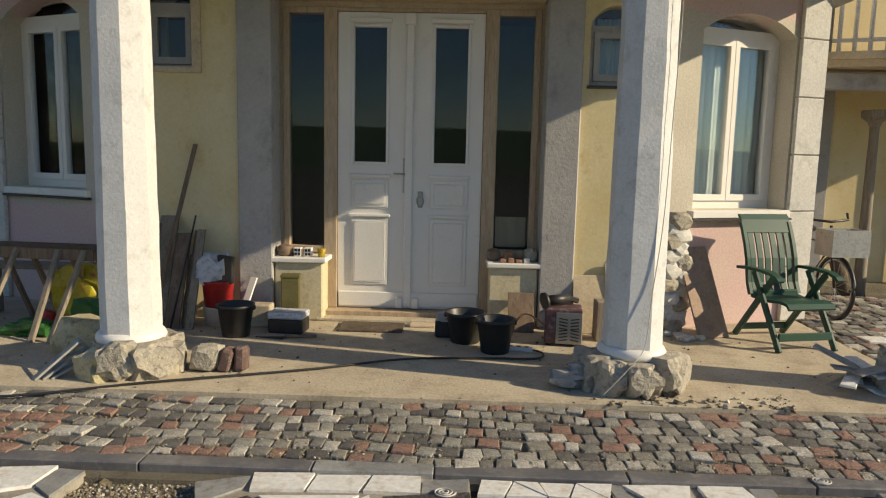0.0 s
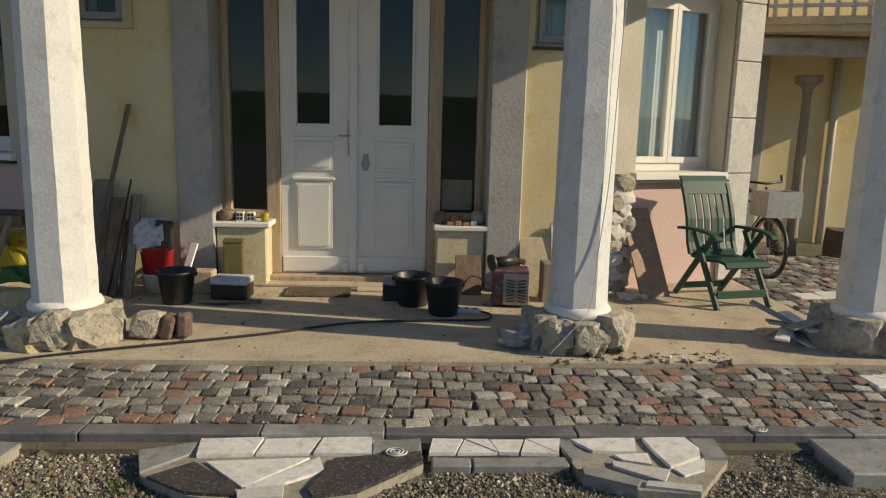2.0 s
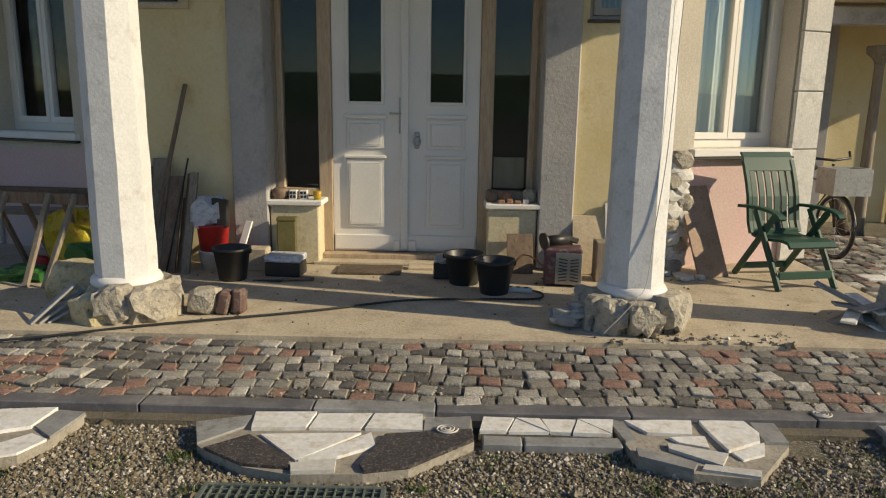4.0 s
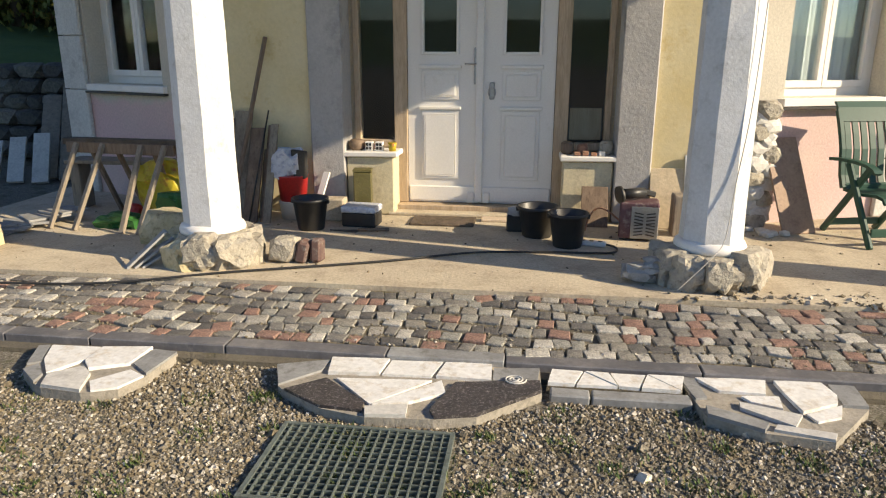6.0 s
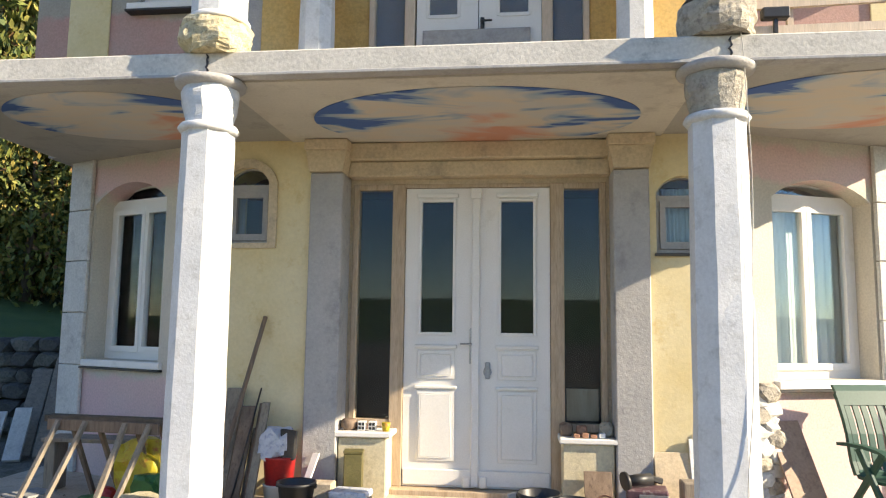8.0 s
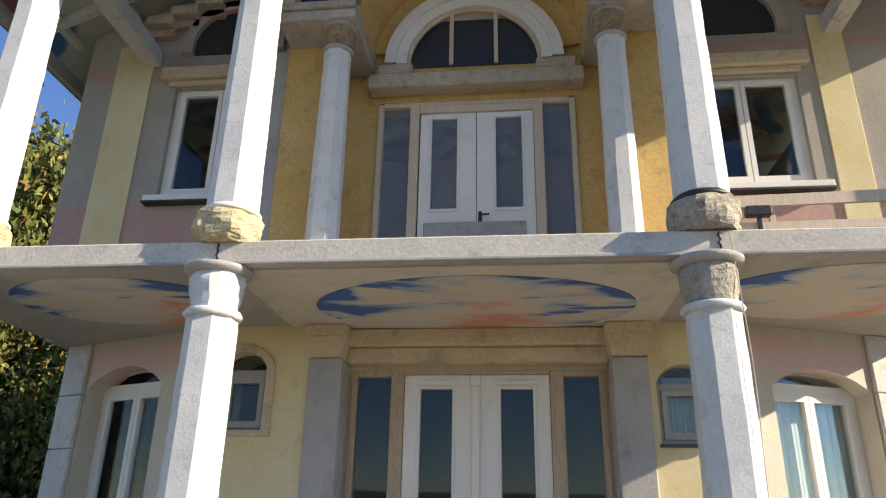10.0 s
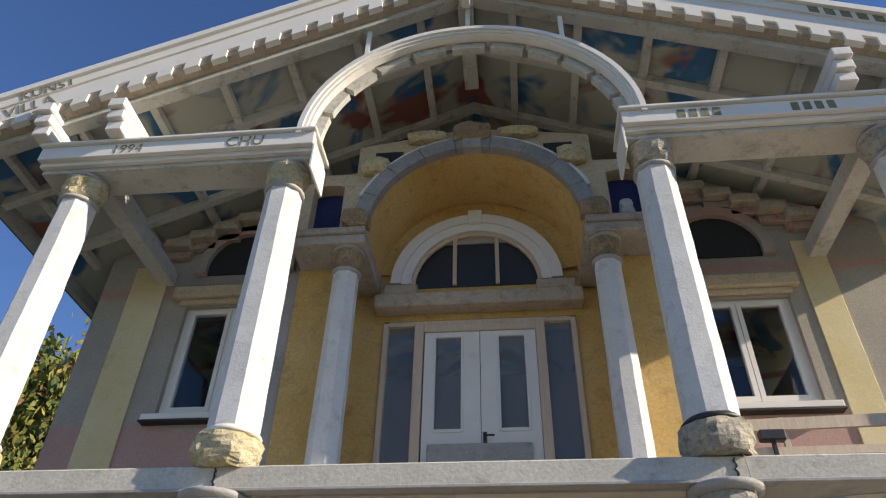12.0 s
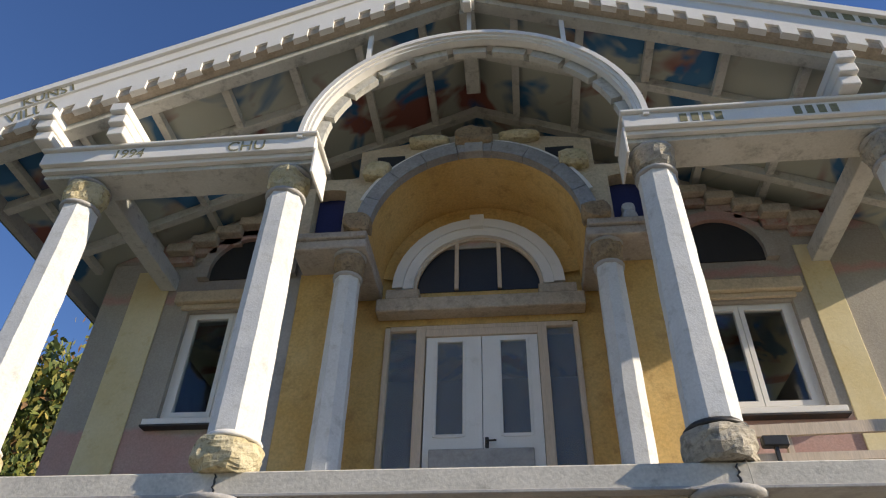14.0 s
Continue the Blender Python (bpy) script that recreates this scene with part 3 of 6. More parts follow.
splayed(quoins(3.905, 4.25, 0.0, 3.4, 6, "quoin_stack"), 1)


# ---- windows and doors ----
def casement(name, x0, x1, z0, z1, y, rise, label, frame_mat, sashes=2, bar=0.06, sill=None, curtain=None, group="windows", panes_y=0.03):
    """A window in its opening: frame, sashes, panes, sill."""
    t = thing(name, ((x0 + x1) / 2, y, z0), label, "window", group)
    fr = wall(x0, x1, z0, z1 + rise, y, y + 0.08, [(x0 + bar, x1 - bar, z0 + bar, z1 - bar * 0.4, max(rise - 0.02, 0))]) if rise == 0 else None
    if rise:
        fr = bmesh.new()
        put(fr, (x0, y, z0), (x0 + bar, y + 0.08, z1))
        put(fr, (x1 - bar, y, z0), (x1, y + 0.08, z1))
        put(fr, (x0 + bar, y, z0), (x1 - bar, y + 0.08, z0 + bar))
        put(fr, (x0 + bar, y, z1 - bar * 1.6), (x1 - bar, y + 0.08, z1 - 0.012))
        band(arc(x0, x1, z1, rise), arc(x0 + 0.016, x1 - 0.016, z1, rise - 0.014), y + 0.02, y + 0.08, fr)
    f = part("window_frame", fr, frame_mat, t)
    w = (x1 - x0 - 2 * bar) / sashes
    top = z1 - bar * (1.6 if rise else 0.4)
    for k in range(sashes):
        a, b = x0 + bar + w * k, x0 + bar + w * (k + 1)
        s = part("sash", wall(a + 0.004, b - 0.004, z0 + bar + 0.003, top - 0.003, y - 0.02, y + 0.05, [(a + 0.055, b - 0.055, z0 + bar + 0.065, top - 0.06, 0)]), frame_mat, t)
        p = made("pane", box((a + 0.05, y + 0.018, z0 + bar + 0.06), (b - 0.05, y + 0.024, top - 0.055)), GLASS)
        p.parent = s
        p.visible_shadow = False
    if rise:
        p = part("pane", prism(arc(x0 + 0.018, x1 - 0.018, z1 - 0.01, rise - 0.012), y + 0.035, y + 0.041), GLASS, t)
        p.visible_shadow = False
    if sill:
        sx0, sx1, sy = sill
        part("window_sill", box((sx0, sy, z0 - 0.075), (sx1, y + 0.02, z0 - 0.004), 0.006), WHITE, t)
        part("sill_edge", box((sx0 - 0.01, sy - 0.012, z0 - 0.10), (sx1 + 0.01, y - 0.02, z0 - 0.078), 0.003), DARKMETAL, t, "dark metal drip edge")
    if curtain:
        bm = bmesh.new()
        n = 40
        rows = []
        for z in (z0 + 0.05, z1 + max(rise - 0.08, 0)):
            rows.append([bm.verts.new((x0 + 0.03 + (x1 - x0 - 0.06) * k / n, y + 0.16 + 0.018 * math.sin(k * 1.9) + 0.01 * math.sin(k * 0.7), z)) for k in range(n + 1)])
        for k in range(n):
            bm.faces.new((rows[0][k], rows[0][k + 1], rows[1][k + 1], rows[1][k])).smooth = True
        part("curtain", bm, CURTAIN, t, "pale net curtain hanging inside")
    return t


splayed(casement("window_1", -4.40, -3.26, 1.20, 2.97, 0.20, 0.13, "white two-sash window with a shallow arch, reflecting trees", WHITE, sill=(-4.425, -3.20, -0.07), bar=0.075), -1)
splayed(casement("window_2", 2.75, 3.886, 1.15, 2.92, 0.20, 0.10, "white two-sash window with a shallow arch and pale curtain", WHITE, sill=(2.70, 3.90, -0.10), curtain=True, bar=0.075), 1)
casement("window_3", -2.48, -2.0, 2.36, 2.98, -0.20, 0.16, "small arched fixed window in a grey surround", GREY, sashes=1, bar=0.05)
casement("window_4", 1.66, 2.14, 2.285, 2.84, -0.20, 0.16, "small arched fixed window above a thin ledge", GREY, sashes=1, bar=0.04, curtain=True)


def surround(name, x0, x1, z0, z1, rise, y, w, mat, label):
    bm = bmesh.new()
    o, i = arc(x0 - w, x1 + w, z1, rise + w), arc(x0, x1, z1, rise)
    band([(x0 - w, z0 - w * 0.6)] + o + [(x1 + w, z0 - w * 0.6)], [(x0, z0 - w * 0.6)] + i + [(x1, z0 - w * 0.6)], y, y + 0.03, bm)
    put(bm, (x0, y, z0 - w * 0.6), (x1, y + 0.03, z0))
    return structure(name, bm, mat, label, "trim")


surround("trim_window_3", -2.46, -2.02, 2.38, 2.98, 0.15, -0.30, 0.085, CREAM, "raised plaster band round the small window")


def panel(parent, x0, x1, z0, z1, y, mat):
    """A raised field with its moulding."""
    b = bmesh.new()
    put(b, (x0, y - 0.012, z0), (x1, y, z1), 0.008)
    put(b, (x0 + 0.035, y - 0.022, z0 + 0.035), (x1 - 0.035, y - 0.012, z1 - 0.035), 0.01)
    return part("panel", b, mat, parent)


def old_leaf(side):
    """One leaf of the old front door, with its glass and panels."""
    t = thing("door_leaf", (side * 0.36, 0.0, 0.08), "old white-painted panelled door leaf with a tall pane", "door", "front door leaves")
    xi, xo = side * 0.006, side * 0.705
    x0, x1 = min(xi, xo), max(xi, xo)
    gi, go = side * 0.235, side * 0.545
    g0, g1 = min(gi, go), max(gi, go)
    part("leaf_frame", wall(x0, x1, 0.085, 2.955, 0.0, 0.05, [(g0, g1, 1.54, 2.82, 0)]), WHITE, t)
    p = part("pane", box((g0, 0.022, 1.54), (g1, 0.028, 2.82)), GLASS, t)
    p.visible_shadow = False
    mo = bmesh.new()
    for a, b in (((g0 - 0.03, -0.016, 1.51), (g0, 0.0, 2.85)), ((g1, -0.016, 1.51), (g1 + 0.03, 0.0, 2.85)), ((g0, -0.016, 1.51), (g1, 0.0, 1.54)), ((g0, -0.016, 2.82), (g1, 0.0, 2.85))):
        put(mo, a, b, 0.006)
    put(mo, (g0 - 0.05, -0.03, 2.86), (g1 + 0.05, 0.0, 2.90), 0.006)
    part("glazing_moulding", mo, WHITE, t)
    pa, pb = (g0 - 0.03, g1 + 0.03)
    panel(t, pa, pb, 1.09, 1.37, 0.0, WHITE)
    panel(t, pa, pb, 0.32, 0.99, 0.0, WHITE)
    part("rail_moulding", box((pa - 0.02, -0.03, 1.385), (pb + 0.02, 0.0, 1.42), 0.006), WHITE, t)
    part("rail_moulding", box((pa - 0.02, -0.028, 1.0), (pb + 0.02, 0.0, 1.03), 0.006), WHITE, t)
    part("kick_rail", box((x0 + 0.01, -0.022, 0.10), (x1 - 0.01, 0.0, 0.25), 0.008), WHITE, t)
    return t


left_leaf, right_leaf = old_leaf(-1), old_leaf(1)
hb = bmesh.new()
put(hb, (-0.065, -0.014, 1.24), (-0.02, -0.002, 1.58), 0.006)
handle = part("lock_plate", hb, STEEL, left_leaf, "long worn steel lock plate")
tubeb = tube([(-0.045, -0.014, 1.43), (-0.045, -0.06, 1.43), (-0.15, -0.065, 1.43)], 0.010)
hd = made("handle", tubeb, STEEL)
hd.parent = handle
kp = part("pull_plate", box((0.085, -0.012, 1.10), (0.135, -0.002, 1.26), 0.008), STEEL, right_leaf, "steel pull plate")
kn = made("ring_pull", tube([(0.11 + 0.035 * math.cos(a), -0.03, 1.17 + 0.045 * math.sin(a)) for a in [k * math.pi / 6 for k in range(12)]], 0.007, 6, closed=True), STEEL)
kn.parent = kp
part("meeting_post", put(put(bmesh.new(), (-0.045, -0.035, 0.10), (0.03, -0.001, 2.93), 0.008), (-0.06, -0.05, 2.84), (0.045, -0.001, 2.95), 0.008), WHITE, left_leaf, "narrow white cover strip with a small capital")
part("post_base", box((-0.12, -0.05, 0.09), (-0.05, -0.001, 0.2), 0.01), WHITE, left_leaf)
part("post_base", box((0.035, -0.05, 0.09), (0.11, -0.001, 0.2), 0.01), WHITE, right_leaf)

df = thing("door_frame", (0, 0, 0), "raw oak door frame with two tall sidelights", "door frame", kind="structure")
bm = bmesh.new()
for a, b in ((-1.24, -1.18), (-0.84, -0.71), (0.71, 0.84), (1.18, 1.24)):
    put(bm, (a, -0.025, 0.08), (b, 0.10, 2.999), 0.006)
for a, b in ((-1.18, -0.84), (0.84, 1.18)):
    put(bm, (a, -0.018, 2.94), (b, 0.09, 2.997), 0.004)
    put(bm, (a, -0.018, 0.63), (b, 0.09, 0.70), 0.004)
put(bm, (-0.71, -0.022, 2.96), (0.71, 0.09, 2.998), 0.004)
part("frame_bars", bm, OAK, df)
for a, b in ((-1.18, -0.84), (0.84, 1.18)):
    p = part("sidelight_pane", box((a, 0.03, 0.70), (b, 0.036, 2.94)), GLASS, df)
    p.visible_shadow = False
part("threshold", box((-0.80, -0.14, 0.0), (0.80, 0.06, 0.078), 0.008), OAK, df, "scuffed oak threshold")
part("inner_board", box((0.86, 0.10, 0.72), (1.16, 0.14, 1.02)), OAK, df, "board standing behind the pane")

for side in (-1, 1):
    xa, xb = sorted((side * 0.78, side * 1.28))
    t = thing("pedestal", ((xa + xb) / 2, -0.2, 0), "cream plastered pedestal with a white capping slab below the sidelight", "pedestal", "door pedestals")
    part("body", box((xa + 0.02, -0.29, 0.0), (xb - 0.02, -0.004, 0.565), 0.012), PEDESTAL, t)
    part("cap", roughen(box((xa - 0.01, -0.33, 0.567), (xb + 0.02, -0.004, 0.618), 0.01), 0.004, 7), WHITE, t)
structure("step_door", box((-0.86, -0.30, 0.002), (0.86, -0.142, 0.03), 0.006), CONCRETE, "low concrete step before the door", "step")

# ---- balcony slab ----
ZS, YF = 3.40, -2.08
structure("ceiling_porch", box((-4.72, YF, ZS), (4.45, 1.45, ZS + 0.18), 0.012), SLABPAINT, "whitewashed concrete balcony slab over the porch", "balcony")
structure("trim_slab", box((-4.71, YF - 0.012, ZS - 0.012), (4.44, YF + 0.10, ZS + 0.012), 0.004), GREY, "thin grey drip edge along the slab", "trim")
structure("ceiling_centre", box((-1.80, YF + 0.12, ZS - 0.02), (1.72, -0.22, ZS - 0.002)), CEILING, "off-white plastered middle field of the porch ceiling", "ceiling")

SIDECEILING = surface("grey_ceiling_wash", (0.43, 0.41, 0.37), (0.38, 0.365, 0.33), (0.30, 0.285, 0.26), rough=0.9, scale=1.1, grain=45, bump=0.2, speck=0.15)
for xa, xb in ((-4.68, -1.81), (1.73, 4.41)):
    structure("ceiling_side", box((xa, YF + 0.11, ZS - 0.004), (xb, 1.40, ZS + 0.02)), SIDECEILING, "grey washed side field of the porch ceiling", "ceiling")


def oval(name, cx, cy, rx, ry, z, mat, label):
    bm = prism([(rx * math.cos(a), ry * math.sin(a)) for a in [k * math.pi / 32 for k in range(64)]], 0, 0.004, "z")
    ob = made(name, bm, mat)
    ob.location = (cx, cy, z)
    return tagged(ob, label, "painting", "ceiling paintings")


oval("ceiling_painting", 0.03, -0.92, 1.40, 0.84, ZS - 0.026, OVAL, "oval cloud painting in blue, cream and red on the ceiling")
oval("ceiling_painting", -3.1, -1.12, 1.0, 0.72, ZS - 0.010, OVALSIDE, "oval cloud painting in pale blue and cream on the ceiling")
oval("ceiling_painting", 3.1, -1.10, 1.15, 0.74, ZS - 0.010, OVALSIDE, "oval cloud painting in pale blue and cream on the ceiling")


# ---- columns ----
def octagon(r0, r1, z0, z1, rough=0.006, seed=0, steps=14):
    """A tapered eight-sided shaft with slightly broken arrises."""
    b = bmesh.new()
    prof = [(r0 + (r1 - r0) * k / steps, z0 + (z1 - z0) * k / steps) for k in range(steps + 1)]
    lathe(prof, 8, b, turn=radians(22.5), smooth=False)
    return roughen(b, rough, 5, seed)


def hewn(profile, seed, amount):
    """A turned block left rough from the chisel."""
    rows = []
    for (r0, z0), (r1, z1) in zip(profile, profile[1:]):
        rows += [(r0 + (r1 - r0) * k / 3, z0 + (z1 - z0) * k / 3) for k in range(3)]
    b = lathe(rows + [profile[-1]], 22, smooth=False)
    roughen(b, amount, 7, seed)
    return roughen(b, amount * 0.5, 19, seed + 3)


def lower_column(x, y, seed, lean=0.0):
    t = thing("porch_column", (x, y, 0), "white-limed octagonal concrete column on a plinth of field stones", "column", "porch columns")
    t["local"] = 1
    sh = part("shaft", octagon(0.212, 0.190, 0.30, 3.02, 0.007, seed), LIME, t)
    part("base_ring", lathe([(0.19, 0.225), (0.238, 0.232), (0.246, 0.262), (0.232, 0.292), (0.205, 0.305)], 20), WHITE, t)
    part("neck_ring", lathe([(0.17, 2.985), (0.205, 2.99), (0.222, 3.015), (0.205, 3.045), (0.17, 3.05)], 20), LIME, t)
    part("capital", hewn([(0.172, 3.05), (0.178, 3.10), (0.20, 3.20), (0.205, 3.27), (0.19, 3.33)], seed, 0.020), ROCK if x > 0 else LIME, t, "rough hewn stone capital")
    part("abacus", lathe([(0.19, 3.325), (0.255, 3.345), (0.262, 3.375), (0.25, 3.386)], 20), GREY, t)
    rnd = random.Random(seed)
    part("plinth_core", roughen(lathe([(0.30, 0.0), (0.29, 0.12), (0.25, 0.228)], 12, smooth=False), 0.015, 6, seed), ROCK, t)
    n = 8
    for k in range(n):
        a = 2 * math.pi * (k + 0.4 * rnd.random()) / n
        s = (0.24 + 0.10 * rnd.random(), 0.20 + 0.08 * rnd.random(), 0.20 + 0.09 * rnd.random())
        b = rock(s, seed * 10 + k, (0, 0, 0), 3, rough=0.55)
        bmesh.ops.rotate(b, verts=b.verts, matrix=Matrix.Rotation(a + math.pi / 2, 3, "Z"))
        bmesh.ops.translate(b, verts=b.verts, vec=(0.275 * math.cos(a), 0.235 * math.sin(a), s[2] / 2 - 0.015))
        part("plinth_stone", b, SANDROCK if x < 0 and rnd.random() < 0.6 else ROCK, t)
    return t


COLS = [(-4.16, -1.96), (-1.87, -1.96), (1.77, -1.96), (3.95, -1.96)]
for k, (x, y) in enumerate(COLS):
    lower_column(x, y, k + 1)


def upper_column(x, y, seed, z0=3.58, z1=6.70, r0=0.205, r1=0.178, label="white-limed octagonal balcony column with rough sandstone base and capital", group="balcony columns", base=True, mat=LIME):
    t = thing("balcony_column", (x, y, z0), label, "column", group)
    t["local"] = 1
    h = z1 - z0
    b0 = 0.27 if base else 0.0
    part("shaft", octagon(r0, r1, b0 + 0.03, h - 0.30, 0.006, seed + 20), mat, t)
    if base:
        part("base_stone", hewn([(0.225, 0.0), (0.25, 0.05), (0.262, 0.13), (0.255, 0.2), (0.225, 0.245)], seed, 0.040), SANDROCK if x < 0 else ROCK, t, "rough hewn base drum")
        part("base_ring", lathe([(0.20, 0.245), (0.228, 0.25), (0.232, 0.27), (0.20, 0.30)], 20), DARKMETAL if x > 0 else WHITE, t)
    part("neck_ring", lathe([(r1 - 0.02, h - 0.325), (r1 + 0.02, h - 0.32), (r1 + 0.024, h - 0.29), (r1 - 0.02, h - 0.28)], 18), GREY, t)
    part("capital", hewn([(r1 - 0.02, h - 0.28), (r1 + 0.012, h - 0.22), (r1 + 0.035, h - 0.10), (r1 + 0.03, h - 0.035)], seed, 0.042 if base else 0.03), BROWNROCK if not base else SANDROCK if x < 0 else ROCK, t, "rough hewn stone capital")
    part("abacus", lathe([(r1 + 0.01, h - 0.036), (r1 + 0.045, h - 0.025), (r1 + 0.045, h - 0.004), (r1, h)], 18), GREY, t)
    return t


for k, (x, y) in enumerate([(-4.0, -1.96), (-1.83, -1.96), (1.79, -1.96), (3.95, -1.96)]):
    upper_column(x, y, k + 1)

# ---- upper floor ----
structure("wall_upper_left", wall(-4.80, -1.55, 3.58, 7.2, -0.05, 0.28, [(-3.62, -2.45, 4.96, 6.42, 0), ]), PINKUP, "plastered upper wall, grey with pink fields")
structure("wall_upper_right", wall(1.55, 4.75, 3.58, 7.2, -0.05, 0.28, [(2.30, 3.50, 4.90, 6.24, 0), ]), PINKUP, "plastered upper wall, grey with pink fields")
structure("wall_upper_middle", wall(-1.55, 1.55, 3.58, 7.2, -0.02, 0.28, [(-1.12, 1.10, 3.58, 6.10, 0)]), VAULT, "ochre plaster wall round the balcony door")
structure("wall_upper_side_left", box((-4.80, 0.28, 3.4), (-4.5, 7.0, 6.9)), GREY, "grey rendered upper side wall")
structure("wall_upper_side_right", box((4.45, 0.28, 3.4), (4.75, 7.0, 6.9)), GREY, "grey rendered upper side wall")
structure("floor_upper", box((-4.45, 1.45, 3.4), (4.4, 7.0, 3.55)), DARKWOOD, "boarded floor of the upper storey", "floor")
for xa, xb, z1 in ((-4.42, -3.95, 7.05), (3.70, 4.05, 7.0)):
    structure("trim_yellow_strip", box((xa, -0.072, 3.58), (xb, -0.052, z1), 0.006), YELLOW, "ochre yellow painted strip up the wall", "trim")
casement("window_5", -3.62, -2.45, 4.96, 6.42, 0.02, 0, "white two-sash upper window with dark panes", WHITE, bar=0.07, sill=(-3.72, -2.38, -0.16), group="upper windows")
casement("window_6", 2.30, 3.50, 4.90, 6.24, 0.02, 0, "white two-sash upper window with dark panes", WHITE, bar=0.07, sill=(2.22, 3.62, -0.16), group="upper windows")
for xa, xb, z in ((-3.78, -2.30, 6.50), (2.2, 3.62, 6.33)):
    structure("trim_window_head", put(put(bmesh.new(), (xa, -0.16, z), (xb, -0.052, z + 0.16), 0.01), (xa + 0.08, -0.10, z - 0.07), (xb - 0.08, -0.052, z - 0.004), 0.008), CREAM, "moulded plaster head over the window", "trim")
for cx, z in ((-2.95, 6.88), (2.85, 6.80)):
    t = thing("blind_arch", (cx, -0.06, z), "shallow arched panel over the window, near-black sheet for shaded glass", "window", "arched panels")
    # no glass here: the darkness of the pane is put in as colour
    part("pane", prism(arc(cx - 0.50, cx + 0.50, z + 0.16, 0.44, 14) + [(cx + 0.50, z), (cx - 0.50, z)], -0.075, -0.053), GUTTERSHADE, t)
    o, i = arc(cx - 0.64, cx + 0.64, z + 0.16, 0.58, 14), arc(cx - 0.50, cx + 0.50, z + 0.16, 0.44, 14)
    bm = bmesh.new()
    band([(cx - 0.64, z)] + o + [(cx + 0.64, z)], [(cx - 0.50, z)] + i + [(cx + 0.50, z)], -0.14, -0.053, bm)
    part("arch_band", bm, PINKUP, t)

structure("wall_vault_back", ring_arch(-0.02, 6.56, 0.97, 1.29, 10, 170, -0.075, -0.0515, 20), VAULT, "ochre plaster back wall of the vault")
structure("wall_gable", prism([(-4.80, 7.204), (4.75, 7.204), (4.75, 7.25), (0, 9.31), (-4.80, 7.23)], -0.05, 0.28), PINKUP, "plastered gable under the roof")
structure("wall_gable_rear", prism([(-4.6, 7.204), (4.6, 7.204), (4.6, 7.3), (0, 9.3), (-4.6, 7.3)], 7.0, 7.3), GREY, "grey rendered rear gable")
# stepped corbels that climb under the roof
for side in (-1, 1):
    t = thing("stepped_corbels", (side * 3.0, -0.1, 7.0), "stepped plaster corbels with red washes climbing under the roof", "corbels", "stepped corbels")
    for k in range(7):
        xa = side * (4.05 - 0.30 * k)
        xb = xa - side * 0.34
        z = 7.24 + 0.131 * k
        part("corbel_block", box((min(xa, xb), -0.26, z), (max(xa, xb), -0.052, z + 0.13), 0.012), BEIGESTONE, t)
        part("corbel_field", box((min(xa, xb) + 0.004, -0.14, z - 0.11), (max(xa, xb) - 0.004, -0.054, z - 0.003), 0.006), ROSE, t)

# balcony door, smaller and newer than the one below
df = thing("balcony_door_frame", (0, 0.0, 3.6), "raw wood frame of the balcony door with two sidelights", "door frame", kind="structure")
bm = bmesh.new()
for a, b in ((-1.12, -1.06), (-0.75, -0.645), (0.635, 0.74), (1.04, 1.10)):
    put(bm, (a, -0.06, 3.60), (b, 0.06, 6.06), 0.006)
put(bm, (-1.06, -0.05, 6.02), (1.04, 0.05, 6.08), 0.006)
put(bm, (-0.645, -0.056, 5.93), (0.635, 0.052, 6.02), 0.005)
part("frame_bars", bm, PINE, df)
for a, b in ((-1.06, -0.75), (0.74, 1.04)):
    p = part("sidelight_pane", box((a, 0.0, 3.60), (b, 0.006, 6.02)), HAZEGLASS, df)
    p.visible_shadow = False
for side in (-1, 1):
    t = thing("balcony_door_leaf", (side * 0.32, -0.03, 3.6), "white balcony door leaf with one tall pane", "door", "balcony door leaves")
    x0, x1 = sorted((side * 0.004, side * 0.63))
    g0, g1 = sorted((side * 0.215, side * 0.50))
    part("leaf_frame", wall(x0, x1, 3.61, 5.925, -0.03, 0.02, [(g0, g1, 4.74, 5.86, 0)]), WHITE, t)
    p = part("pane", box((g0, -0.008, 4.74), (g1, -0.002, 5.86)), HAZEGLASS, t)
    p.visible_shadow = False
    mo = bmesh.new()
    for a, b in (((g0 - 0.03, -0.045, 4.71), (g0, -0.031, 5.88)), ((g1, -0.045, 4.71), (g1 + 0.03, -0.031, 5.88)), ((g0, -0.045, 4.70), (g1, -0.031, 4.74))):
        put(mo, a, b, 0.004)
    part("glazing_moulding", mo, WHITE, t)
    if side > 0:
        pl = part("handle_plate", box((0.02, -0.045, 4.52), (0.06, -0.031, 4.70), 0.006), DARKMETAL, t, "black door handle plate")
        hh = made("handle", tube([(0.04, -0.045, 4.64), (0.04, -0.09, 4.64), (0.14, -0.095, 4.64)], 0.011), DARKMETAL)
        hh.parent = pl
structure("trim_weather_board", box((-0.56, -0.09, 4.30), (0.52, -0.046, 4.56), 0.008), GREY, "grey board across the foot of the balcony door", "trim")

